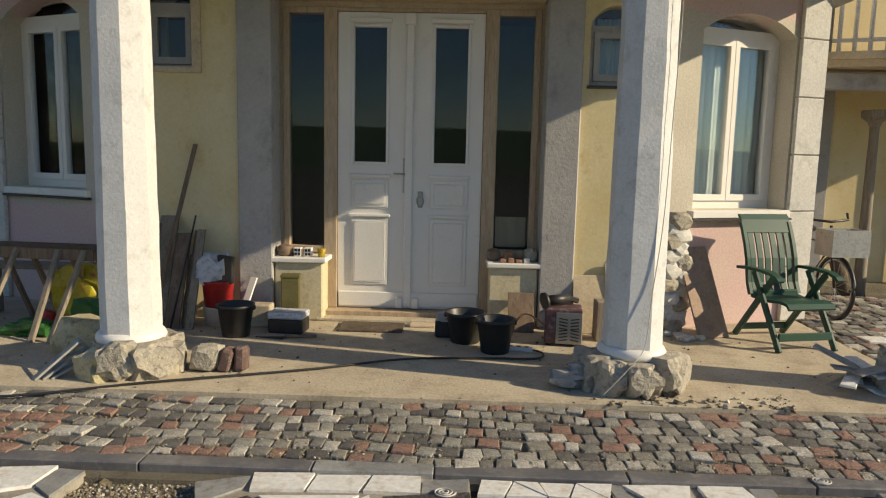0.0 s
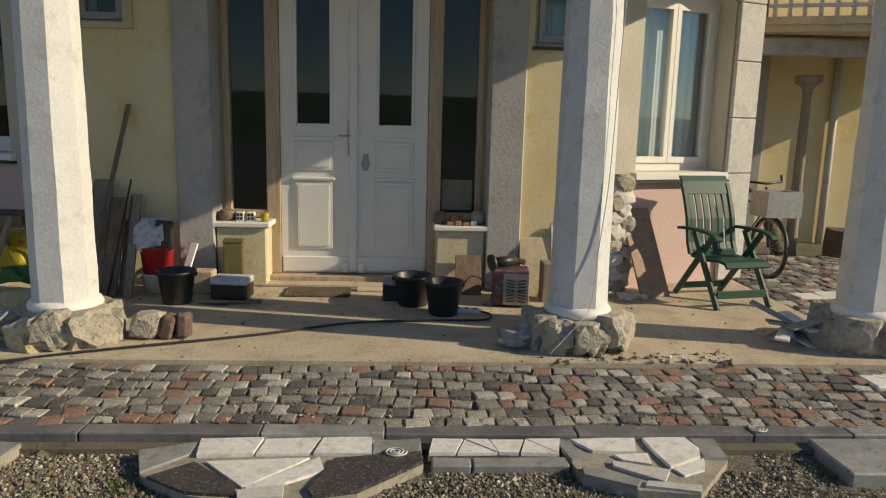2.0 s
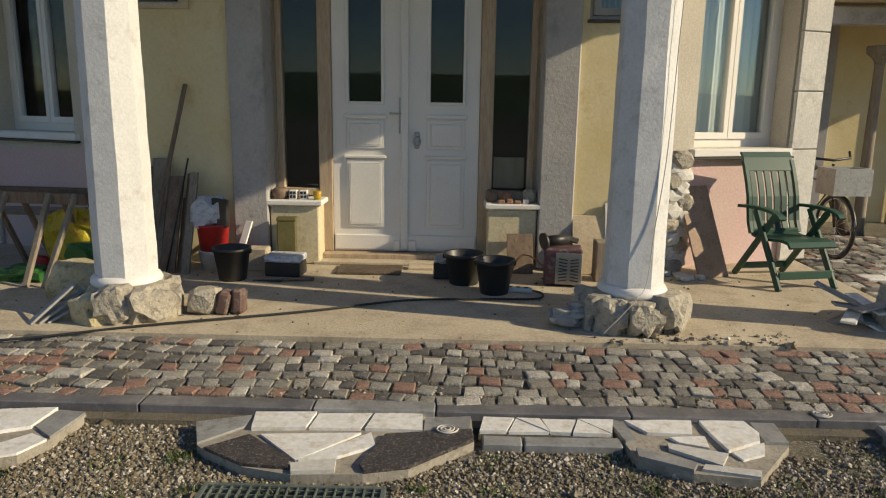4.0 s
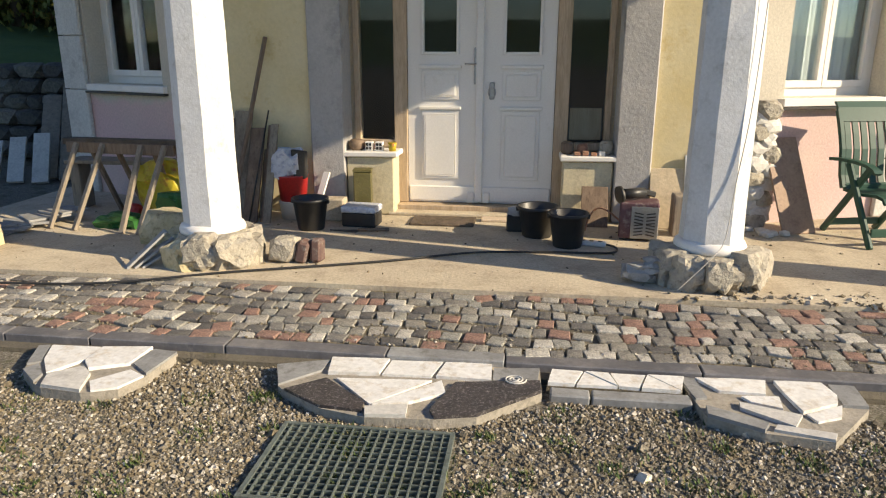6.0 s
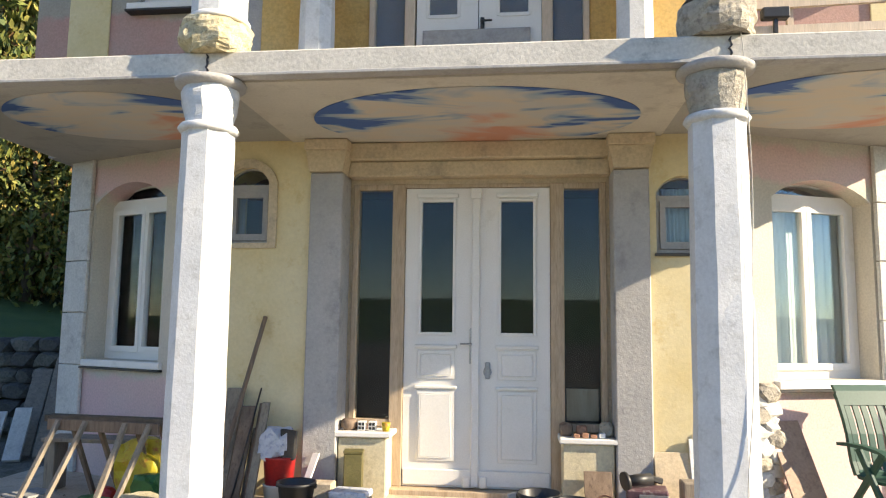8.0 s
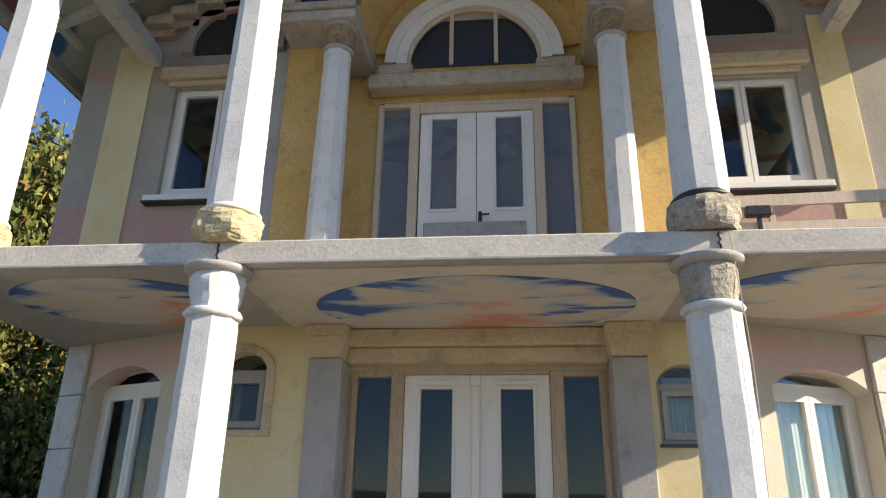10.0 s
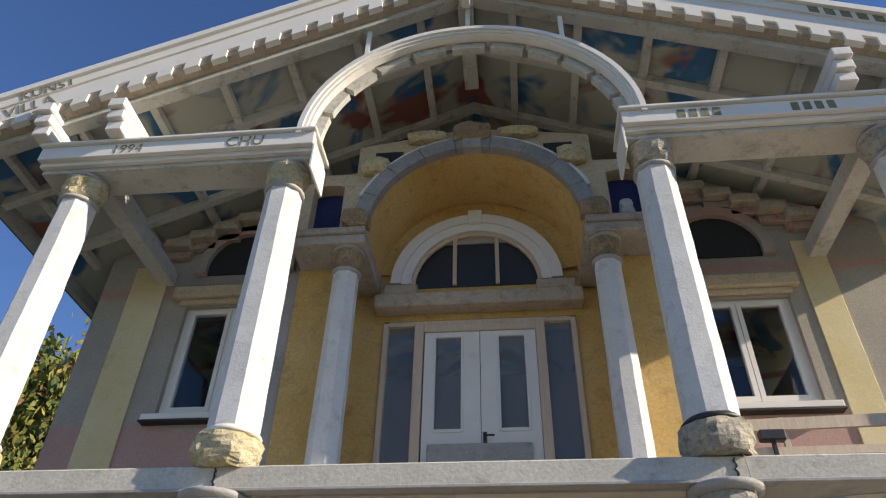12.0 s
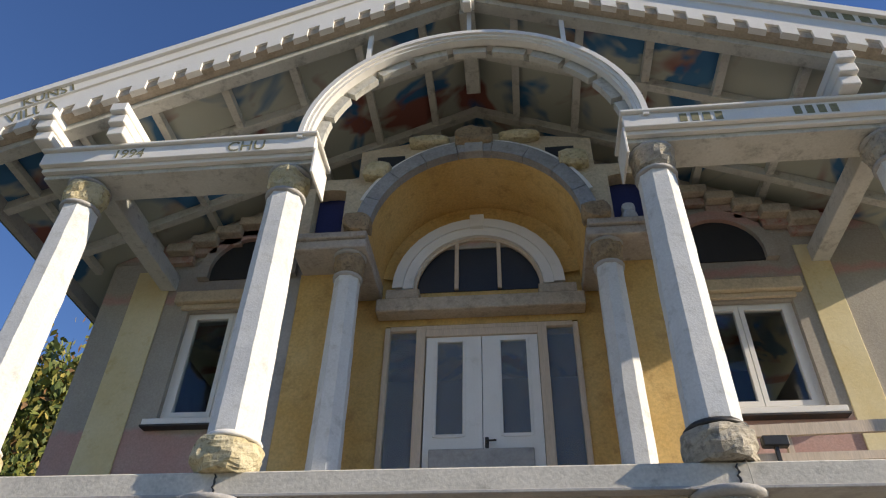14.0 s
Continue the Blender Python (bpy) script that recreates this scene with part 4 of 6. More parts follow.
# fanlight over the balcony door
t = thing("fanlight", (0, -0.05, 6.5), "half-round window with three lights in a white arched surround", "window")
part("arch_surround", ring_arch(-0.03, 6.56, 0.78, 1.0, 0, 180, -0.14, -0.022), WHITE, t)
part("arch_moulding", ring_arch(-0.03, 6.56, 0.90, 1.03, 0, 180, -0.17, -0.142), WHITE, t)
part("keystone", box((-0.12, -0.20, 7.44), (0.06, -0.024, 7.64), 0.01), WHITE, t)
# near-black sheet instead of glass, its colour stands for the dark reflection
part("pane", prism([(-0.03 + 0.78 * math.cos(radians(a)), 6.56 + 0.78 * math.sin(radians(a))) for a in range(0, 181, 6)], -0.032, -0.024), GUTTERSHADE, t)
for x in (-0.29, 0.23):
    part("glazing_bar", box((x - 0.025, -0.085, 6.56), (x + 0.025, -0.052, 7.27), 0.005), PINE, t)
part("inner_ring", ring_arch(-0.03, 6.56, 0.74, 0.80, 0, 180, -0.09, -0.052), PINE, t)
structure("lintel_balcony", put(put(bmesh.new(), (-1.22, -0.24, 6.18), (1.20, -0.022, 6.36), 0.012), (-1.12, -0.22, 6.362), (-0.72, -0.022, 6.50), 0.01), BEIGESTONE, "beige moulded lintel over the balcony door", "lintel")
structure("lintel_block", box((0.68, -0.22, 6.362), (1.12, -0.022, 6.50), 0.01), BEIGESTONE, "beige block on the lintel", "lintel")

# the vaulted recess: piers, slender columns, entablature blocks, barrel vault, front arch
VY = -1.0
for side in (-1, 1):
    xa, xb = sorted((side * 1.56, side * 2.04))
    structure("wall_pier", box((xa, -0.62, 3.58), (xb, -0.052, 6.48), 0.008), VAULT, "ochre plaster pier beside the balcony door")
    xc, xd = sorted((side * 2.045, side * 2.24))
    structure("trim_pier", box((xc, -0.56, 3.58), (xd, -0.052, 6.48), 0.008), GREY, "grey strip beside the pier", "trim")
    upper_column(side * 1.40, VY + 0.10, 40 + side, 3.58, 6.46, 0.165, 0.14, "slender pale grey octagonal column carrying the vault", "vault columns", base=False, mat=LIME)
    xe, xf = sorted((side * 1.19, side * 2.02))
    structure("entablature", put(put(bmesh.new(), (xe, VY - 0.10, 6.46), (xf, -0.05, 6.58), 0.012), (xe + 0.02, VY - 0.14, 6.582), (xf - 0.0, -0.05, 6.66), 0.008), RINGSTONE, "grey stone entablature block", "entablature")
structure("ceiling_vault", ring_arch(0, 6.66, 1.20, 1.26, 0, 180, VY, -0.022, 28), VAULT, "deep ochre barrel vault over the balcony door", "ceiling")

SCREEN = 2.04
bm = bmesh.new()
n = 28
for k in range(n):
    a0, a1 = radians(180 * k / n), radians(180 * (k + 1) / n)
    top = lambda x: 8.30 - 0.16 * abs(x)
    p0, p1 = (1.40 * math.cos(a0), 6.66 + 1.40 * math.sin(a0)), (1.40 * math.cos(a1), 6.66 + 1.40 * math.sin(a1))
    prism([p0, p1, (p1[0], max(top(p1[0]), p1[1] + 0.01)), (p0[0], max(top(p0[0]), p0[1] + 0.01))], VY + 0.02, VY + 0.22, "y", bm)
structure("wall_vault_screen", bm, CREAM, "cream plaster wall over the vault arch")
for side in (-1, 1):
    # a tall niche, deep blue inside, at each shoulder of the arch
    xa, xb = sorted((side * 1.40, side * 2.02))
    ni, no = sorted((side * 1.53, side * 1.90))
    bm = wall(xa, xb, 6.662, 7.62, VY + 0.02, VY + 0.20, [(ni, no, 6.68, 7.42, 0.03)])
    structure("wall_niche", bm, CREAM, "cream plaster round the niche")
    structure("wall_niche_back", box((ni - 0.02, VY + 0.202, 6.662), (no + 0.02, VY + 0.24, 7.5)), NICHEBLUE, "deep blue painted back of the niche")
    hx = side * 1.02
    t = thing("vent_hole", (hx, VY, 7.86), "square hole above the arch, its shade drawn as a near-black board", "opening", "vent holes")
    # the shade inside the hole, drawn as a near-black board on the plaster
    part("hole_shade_board", box((hx - 0.17, VY - 0.006, 7.78), (hx + 0.17, VY + 0.018, 7.94), 0.004), GUTTERSHADE, t)
t = thing("vault_arch", (0, VY, 6.66), "grey and white arch ring on rough springer stones", "arch")
for k in range(9):
    part("arch_stone", ring_arch(0, 6.66, 1.19, 1.37, 4 + 172 * k / 9, 4 + 172 * (k + 1) / 9 - 0.35, VY - 0.10, VY + 0.018, 5), BLUESTONE, t)
for k in range(6):
    part("outer_band", ring_arch(0, 6.66, 1.372, 1.44, 22 + 136 * k / 6, 22 + 136 * (k + 1) / 6 - 0.4, VY - 0.05, VY + 0.016, 5), WHITE, t)
part("keystone", box((-0.11, VY - 0.13, 7.82), (0.11, VY + 0.0, 8.03), 0.01), GREY, t)
part("key_rock", rock((0.46, 0.26, 0.26), 77, (0.0, VY - 0.06, 8.10), 3), BROWNROCK, t)
for side in (-1, 1):
    part("springer_stone", rock((0.30, 0.26, 0.26), 80 + side, (side * 1.32, VY - 0.06, 6.79), 3), BROWNROCK, t)
    part("shoulder_stone", rock((0.34, 0.2, 0.24), 84 + side, (side * 1.16, VY - 0.04, 7.66), 2), SANDROCK, t)
    part("shoulder_stone", rock((0.5, 0.16, 0.14), 88 + side, (side * 0.55, VY - 0.04, 8.12), 2), SANDROCK, t)

# ---- roof ----
SL = 0.435          # rise of the roof for each metre across
RZ = 9.33          # underside of the boards at the ridge
YB, HALF = -2.45, 5.4
roof = thing("roof", (0, 0, RZ), "gabled roof with white bargeboards and painted boards beneath", "roof", kind="structure")


def slope(x):
    return RZ - SL * abs(x)


for side in (-1, 1):
    x1 = side * HALF
    part("roof_boards", prism([(0, RZ), (x1, slope(x1)), (x1, slope(x1) + 0.05), (0, RZ + 0.05)], YB + 0.05, 7.4), SOFFIT, roof, "boards painted with blue and red clouds")
    part("roof_cover", prism([(0, RZ + 0.30), (x1 * 1.02, slope(x1) + 0.27), (x1 * 1.02, slope(x1) + 0.36), (0, RZ + 0.39)], YB + 0.02, 7.5), ROOFTILE, roof, "dark tiles")
    # bargeboard in stepped mouldings
    for dz0, dz1, dy in ((0.28, 0.43, -0.02), (0.41, 0.50, -0.06), (0.05, 0.30, 0.005)):
        part("bargeboard", prism([(0, RZ + dz0), (x1, slope(x1) + dz0), (x1, slope(x1) + dz1), (0, RZ + dz1)], YB + dy, YB + dy + 0.06), WHITE, roof)
    for k in range(19):
        x = side * (0.085 + 0.2835 * k)
        xw = x + side * 0.155
        part("dentil", prism([(x, slope(x) + 0.045), (xw, slope(xw) + 0.045), (xw, slope(xw) - 0.075), (x, slope(x) - 0.075)], YB + 0.0, YB + 0.075), WHITE, roof)
    part("dentil_backing", prism([(0, RZ + 0.048), (x1, slope(x1) + 0.048), (x1, slope(x1) - 0.058), (0, RZ - 0.058)], YB + 0.03, YB + 0.163), BEIGESTONE, roof, "grey-brown board behind the dentils")
    # sloping beams under the boards, and cross ribs between them
    for y, w, d in ((YB + 0.165, 0.15, 0.15), (-1.55, 0.10, 0.13), (-0.55, 0.10, 0.13)):
        part("sloping_beam", prism([(0, RZ - 0.004), (x1, slope(x1) - 0.004), (x1, slope(x1) - d), (0, RZ - d)], y, y + w), SHADEDWHITE, roof)
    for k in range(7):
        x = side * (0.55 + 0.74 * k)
        part("rib", box((x - 0.045, YB + 0.30, slope(x) - 0.10), (x + 0.045, -0.06, slope(x) - 0.012)), SHADEDWHITE, roof)
    part("gutter", tube([(x1 * 1.01, YB, slope(x1) - 0.02), (x1 * 1.01, 7.4, slope(x1) - 0.02)], 0.07), GUTTERSHADE, roof, "dark gutter")
    part("eave_board", box((min(x1 * 0.985, x1), YB + 0.06, slope(x1) - 0.14), (max(x1 * 0.985, x1), 7.3, slope(x1) + 0.10)), GREY, roof)
part("ridge_beam", box((-0.09, -2.2, RZ - 0.30), (0.09, -1.0, RZ - 0.06), 0.01), SHADEDWHITE, roof)
part("peak_pendant", put(put(bmesh.new(), (-0.06, YB - 0.02, RZ - 0.36), (0.10, YB + 0.18, RZ + 0.12), 0.01), (-0.03, YB + 0.0, RZ - 0.46), (0.07, YB + 0.14, RZ - 0.36), 0.01), WHITE, roof)

# entablature beams between the balcony columns, and the great arch
BZ = 6.72
for side in (-1, 1):
    xa, xb = sorted((side * 1.52, side * 4.45))
    t = thing("entablature_beam", (side * 3.0, -2.0, BZ), "white moulded timber beam with painted lettering on the balcony columns", "beam", "entablature beams")
    part("fascia", box((xa, -2.26, BZ + 0.10), (xb, -2.20, BZ + 0.27), 0.006), WHITE, t)
    part("cap_moulding", box((xa - 0.02, -2.30, BZ + 0.272), (xb + 0.02, -1.70, BZ + 0.31), 0.008), WHITE, t)
    part("lower_moulding", box((xa + 0.01, -2.20, BZ + 0.05), (xb - 0.01, -2.14, BZ + 0.268), 0.006), WHITE, t)
    part("core", box((xa + 0.02, -2.14, BZ), (xb - 0.02, -1.76, BZ + 0.268), 0.006), SHADEDWHITE, t)
    part("end_board", box((side * 1.515 - 0.012, -2.24, BZ - 0.22), (side * 1.515 + 0.012, -1.80, BZ + 0.12), 0.004), WHITE, t)
    for x in (3.62, 4.42):
        x = side * x
        b = bmesh.new()
        for k in range(3):
            put(b, (x - 0.09, -2.42 - 0.05 * k, BZ + 0.315 + 0.13 * k), (x + 0.09, -1.75, BZ + 0.435 + 0.13 * k), 0.01)
        part("eave_block", b, WHITE, t)
    # tie beam back to the wall
    part("tie_beam", box((side * 3.95 - 0.10, -1.76, BZ + 0.02), (side * 3.95 + 0.10, -0.055, BZ + 0.24), 0.008), SHADEDWHITE, t)
arch = thing("great_arch", (0.03, -2.1, 6.96), "white timber arch spanning the balcony between the beams", "arch")
CXA, CZA, FLAT = 0.03, 6.96, 0.915


def flat_ring(r0, r1, a, b, y0, y1, n=36):
    """Part of the great arch's ring, which is a little flatter than a half circle."""
    bm = ring_arch(CXA, CZA, r0, r1, a, b, y0, y1, n)
    for v in bm.verts:
        v.co.z = CZA + (v.co.z - CZA) * FLAT
    return bm


part("arch_face", flat_ring(1.625, 1.68, 0, 180, -2.24, -2.16), WHITE, arch)
part("arch_rim", flat_ring(1.655, 1.71, 0, 180, -2.265, -2.242), WHITE, arch)
part("arch_rim", flat_ring(1.69, 1.745, 0, 180, -2.29, -2.267), WHITE, arch)
part("arch_soffit", flat_ring(1.65, 1.68, 0, 180, -2.158, -2.06), WHITE, arch)
for k in range(11):
    a = 9 + 162 * k / 10
    part("soffit_block", flat_ring(1.53, 1.648, a - 6.8, a + 6.8, -2.13, -2.05, 5), SHADEDWHITE, arch)
wire = [(CXA + 1.765 * math.cos(radians(a)), -2.24 + 0.015 * math.sin(a * 0.9), CZA + FLAT * (1.765 + 0.012 * math.sin(a * 0.31)) * math.sin(radians(a))) for a in range(12, 169, 3)]
tagged(made("light_chain", tube(wire, 0.013, 5), CABLE), "dark light chain laid along the top of the arch", "cable")
for a in (132, 90, 52):
    x, z = CXA + 1.70 * math.cos(radians(a)), CZA + FLAT * 1.70 * math.sin(radians(a))
    part("hanger", beam((x, -2.2, z), (x, -2.2, slope(x) - 0.02), 0.05, 0.05), WHITE, arch)

# ---- painted lettering ----
def lettering(name, text, size, m, mat, label):
    cu = bpy.data.curves.new(name, "FONT")
    cu.body, cu.size, cu.extrude, cu.resolution_u = text, size, 0.002, 3
    tmp = new(name + "_curve", cu)
    me = bpy.data.meshes.new_from_object(tmp.evaluated_get(bpy.context.evaluated_depsgraph_get()))
    bpy.data.objects.remove(tmp)
    me.materials.append(mat)
    ob = new(name, me)
    ob.matrix_world = m
    return tagged(ob, label, "lettering")


tilt = -math.degrees(math.atan(SL))
lettering("gable_sign", "KUNST", 0.19, pose(-4.80, YB - 0.024, slope(4.80) + 0.29, 90, tilt, 0), LETTER, "faded olive letters painted on the bargeboard")
lettering("gable_sign", "VILLA", 0.22, pose(-4.90, YB + 0.001, slope(4.90) + 0.09, 90, tilt, 0), LETTER, "faded olive letters painted on the bargeboard")
lettering("year_sign", "1994", 0.17, pose(-3.66, -2.263, BZ + 0.125, 90, 0, 0), LETTER, "faded year painted on the beam")
lettering("beam_sign", "CHU", 0.19, pose(-2.44, -2.263, BZ + 0.12, 90, 0, 0), LETTER, "faded letters painted on the beam")
for xa, n in ((2.05, 4), (3.1, 4)):
    t = thing("worn_marks", (xa, -2.263, BZ + 0.12), "worn unreadable painted marks on the beam", "lettering", "worn marks")
    for k in range(n):
        part("bar", box((xa + 0.11 * k, -2.264, BZ + 0.125), (xa + 0.11 * k + 0.07, -2.2605, BZ + 0.235)), LETTER, t)
t = thing("worn_marks", (3.9, YB, slope(3.9)), "worn unreadable painted marks on the bargeboard", "lettering", "worn marks")
for k in range(5):
    x = 3.55 + 0.14 * k
    part("bar", prism([(x, slope(x) + 0.295), (x + 0.09, slope(x + 0.09) + 0.295), (x + 0.09, slope(x + 0.09) + 0.40), (x, slope(x) + 0.40)], YB - 0.025, YB - 0.0215), LETTER, t)


# ---- side yard: neighbouring wing with a rounded balcony ----
nb = thing("side_house", (7.0, 3.6, 0), "ochre yellow house wing with a rounded balcony on slim columns", "house")
part("house_wall", box((4.7, 3.6, -0.1), (11, 4.0, 6.0)), YELLOW, nb)
part("wall_strip", box((4.9, 3.50, -0.1), (5.80, 3.598, 2.72), 0.008), GREY, nb, "grey-lilac rendered strip")
part("downpipe", tube([(6.86, 3.53, -0.1), (6.86, 3.53, 2.74)], 0.055, 12), PALESTONE, nb, "pale downpipe")
curve = [(4.3, 2.0), (4.75, 1.8), (5.2, 1.62), (5.7, 1.46), (6.2, 1.34), (6.8, 1.25), (7.4, 1.2), (8.2, 1.18), (9.0, 1.2), (9.0, 3.6), (4.3, 3.6)]
bal = part("balcony_floor", prism(curve, 2.76, 2.90, "z"), CREAM, nb)
part("balcony_rim", prism([(x - 0.06, y - 0.04) if k < 8 else (x, y) for k, (x, y) in enumerate(curve)], 2.84, 2.93, "z"), CREAM, nb)
part("balcony_beam", box((4.72, 1.9, 2.52), (9.0, 2.1, 2.715), 0.01), GREY, nb)
for k in range(7):
    (xa, ya), (xb, yb) = curve[k], curve[k + 1]
    part("rail", beam((xa, ya, 3.72), (xb, yb, 3.72), 0.06, 0.05), PALESTONE, nb)
    part("rail", beam((xa, ya, 3.06), (xb, yb, 3.06), 0.05, 0.04), PALESTONE, nb)
    for j in range(3):
        f = j / 3
        px, py = xa + (xb - xa) * f, ya + (yb - ya) * f
        part("baluster", box((px - 0.018, py - 0.018, 2.93), (px + 0.018, py + 0.018, 3.7)), PALESTONE, nb)
for k in (1, 4):
    xa, ya = curve[k]
    part("rail_post", box((xa - 0.07, ya - 0.07, 2.93), (xa + 0.07, ya + 0.07, 4.2), 0.01), GREYWOOD, nb)
t = thing("slim_column", (5.78, 2.4, -0.1), "slim weathered column with a flared capital under the side balcony", "column")
t["local"] = 1
part("shaft", lathe([(0.085, 0.0), (0.075, 0.1), (0.055, 2.16), (0.06, 2.2)], 14), GREYWOOD, t)
part("capital", lathe([(0.06, 2.2), (0.085, 2.26), (0.17, 2.33), (0.175, 2.40), (0.17, 2.415)], 8, smooth=False), GREYWOOD, t)
t = thing("tree_stump", (6.3, 2.1, -0.1), "sawn tree stump on the cobbles", "stump")
t["local"] = 1
part("stump_body", roughen(lathe([(0.22, 0), (0.2, 0.2), (0.19, 0.42)], 12, smooth=False), 0.03, 5), BARK, t)
t = thing("crooked_log", (5.35, 2.2, -0.1), "crooked log leaning by the wall", "log")
t["local"] = 1
part("log_body", tube([(0.15, 0, 0), (0.08, 0, 0.25), (0.0, 0.02, 0.5), (-0.06, 0.03, 0.8)], 0.085, 9), BARK, t)
tagged(made("security_camera", put(put(bmesh.new(), (4.66, 2.02, 2.36), (4.72, 2.12, 2.52), 0.01), (4.62, 1.96, 2.30), (4.72, 2.08, 2.36), 0.012), BLACKPLASTIC), "small black camera fixed to the wall", "camera")
t = thing("paving_offcuts", (4.7, -0.3, -0.05), "pale flagstone pieces lying on the cobbles", "stone slab")
for k in range(3):
    part("slab_piece", roughen(box((4.35 + 0.28 * k, -0.42 + 0.06 * k, -0.045), (4.61 + 0.28 * k, -0.18 + 0.05 * k, -0.015), 0.006), 0.02, 4, k), MARBLE, t)


# ---- left background: bank, dry wall, trees ----
def leaf_crown(seed, n, shape, size):
    """A crown of many small leaves on an uneven outline with gaps."""
    rnd = random.Random(seed)
    verts, faces = [], []
    clumps = []
    while len(clumps) < n // 45:
        h = rnd.random()
        a = rnd.random() * 2 * math.pi
        r = shape(h) * (0.45 + 0.6 * rnd.random())
        clumps.append(Vector((r * math.cos(a), r * math.sin(a), h)))
    for c in clumps:
        rad = 0.055 + 0.05 * rnd.random()
        for _ in range(45):
            d = Vector((rnd.gauss(0, 1), rnd.gauss(0, 1), rnd.gauss(0, 0.8))) * rad
            p = c + d
            q = Euler((rnd.random() * 6.3, rnd.random() * 6.3, rnd.random() * 6.3)).to_matrix()
            s = size * (0.6 + 0.8 * rnd.random())
            i = len(verts)
            for u, v in ((-1, 0), (0, -0.5), (1.1, 0), (0, 0.5)):
                verts.append(p + q @ Vector((u * s, v * s, 0)))
            faces.append((i, i + 1, i + 2, i + 3))
    me = bpy.data.meshes.new("crown")
    me.from_pydata([tuple(v) for v in verts], [], faces)
    me.materials.append(LEAF)
    return me


def tree(name, at, h, seed, conifer, label):
    t = thing(name, at, label, "tree", "trees on the bank")
    t["local"] = 1
    t.scale = (h, h, h)
    part("trunk", roughen(lathe([(0.032, -0.05), (0.024, 0.2), (0.016, 0.55), (0.004, 0.95)], 9), 0.006, 6, seed), BARK, t)
    rnd = random.Random(seed)
    for k in range(7):
        a, z = rnd.random() * 6.3, 0.2 + 0.09 * k
        r = 0.28 * (1 - z) + 0.08
        part("limb", tube([(0, 0, z), (r * 0.5 * math.cos(a), r * 0.5 * math.sin(a), z + 0.06), (r * math.cos(a), r * math.sin(a), z + 0.10)], 0.006, 6), BARK, t)
    shape = (lambda u: 0.30 * (1 - u) ** 0.8 + 0.02) if conifer else (lambda u: 0.36 * math.sqrt(max(0.02, 1 - (2 * u - 0.95) ** 2)))
    me = leaf_crown(seed, 9000, shape, 0.016)
    ob = new("crown", me)
    ob.parent = t
    ob.location = (0, 0, 0.06)
    return t


trees = [tree("spruce", (-14.5, 12.5, ground_height(-14.5, 12.5)), 10.0, 3, True, "tall yellow-green conifer in the sun"), tree("broadleaf_tree", (-9.6, 10.5, ground_height(-9.6, 10.5)), 5.6, 5, False, "rounded yellow-green tree with gaps in its crown")]
for x, y, z, s, k, r in ((-18.5, 13.5, 2.4, 10.5, 0, 70), (-11.8, 10.8, 1.0, 8.3, 0, 200), (-22.5, 11.0, 2.4, 11.0, 0, 20), (-7.4, 10.5, 0.6, 6.6, 1, 100), (-12.6, 8.4, 0.9, 6.0, 1, 160), (-15.5, 8.6, 1.3, 6.4, 1, 250), (-10.6, 11.5, 1.0, 8.0, 1, 300)):
    z, y = ground_height(x, y + 2), y + 2
    o = copy_thing(trees[k], pose(x, y, z, 0, 0, r))
    o.matrix_basis = pose(x, y, z, 0, 0, r) @ Matrix.Diagonal((s, s, s, 1))

rnd = random.Random(11)
dw = thing("dry_stone_wall", (-7.5, 3.2, -0.1), "dark dry-stone wall below the green bank", "wall")
count = 0
stones = bmesh.new()
for row in range(6):
    x = -11.5 + 0.1 * (row % 2)
    while x < -4.45:
        w = 0.22 + 0.22 * rnd.random()
        h = 0.23
        y = 3.1 + 0.04 * (x + 7)
        rock((w * 1.08, 0.4, h * 1.12), row * 50 + x, (x + w / 2, y + 0.03 * rnd.random() + 0.05 * row, -0.05 + h * (row + 0.5) + 0.04 * rnd.random()), 2, stones)
        x += w
ob = part("wall_stones", stones, RUBBLE, dw)
tagged(ob, kind="stuff")
t = thing("stacked_boards", (-5.6, 2.2, -0.1), "grey boards leaning against the dry-stone wall", "boards")
for k in range(3):
    part("board", beam((-5.3 - 0.32 * k, 1.7, -0.12), (-5.9 - 0.34 * k, 2.95, 1.25 - 0.18 * k), 0.24, 0.035, bevel=0.004), GREYWOOD if k else SLATE, t)
t = thing("stone_slabs", (-6.3, 1.7, -0.1), "pale stone slabs leaning in the yard", "stone slab")
for k in range(3):
    part("slab", beam((-5.9 - 0.36 * k, 1.5, -0.14), (-6.1 - 0.36 * k, 1.95, 0.45 - 0.06 * k), 0.20, 0.05, bevel=0.005), PALESTONE, t)
t = thing("slate_heap", (-4.25, -1.25, 0), "broken grey slates lying at the porch edge", "slates")
for k in range(5):
    part("slate", roughen(box((-4.4 + 0.10 * k, -1.65 + 0.14 * k, 0.002 + 0.022 * k), (-3.95 + 0.07 * k, -1.32 + 0.13 * k, 0.022 + 0.022 * k), 0.003, Matrix.Rotation(0.3 * k, 4, "Z")), 0.012, 4, k), SLATE, t)


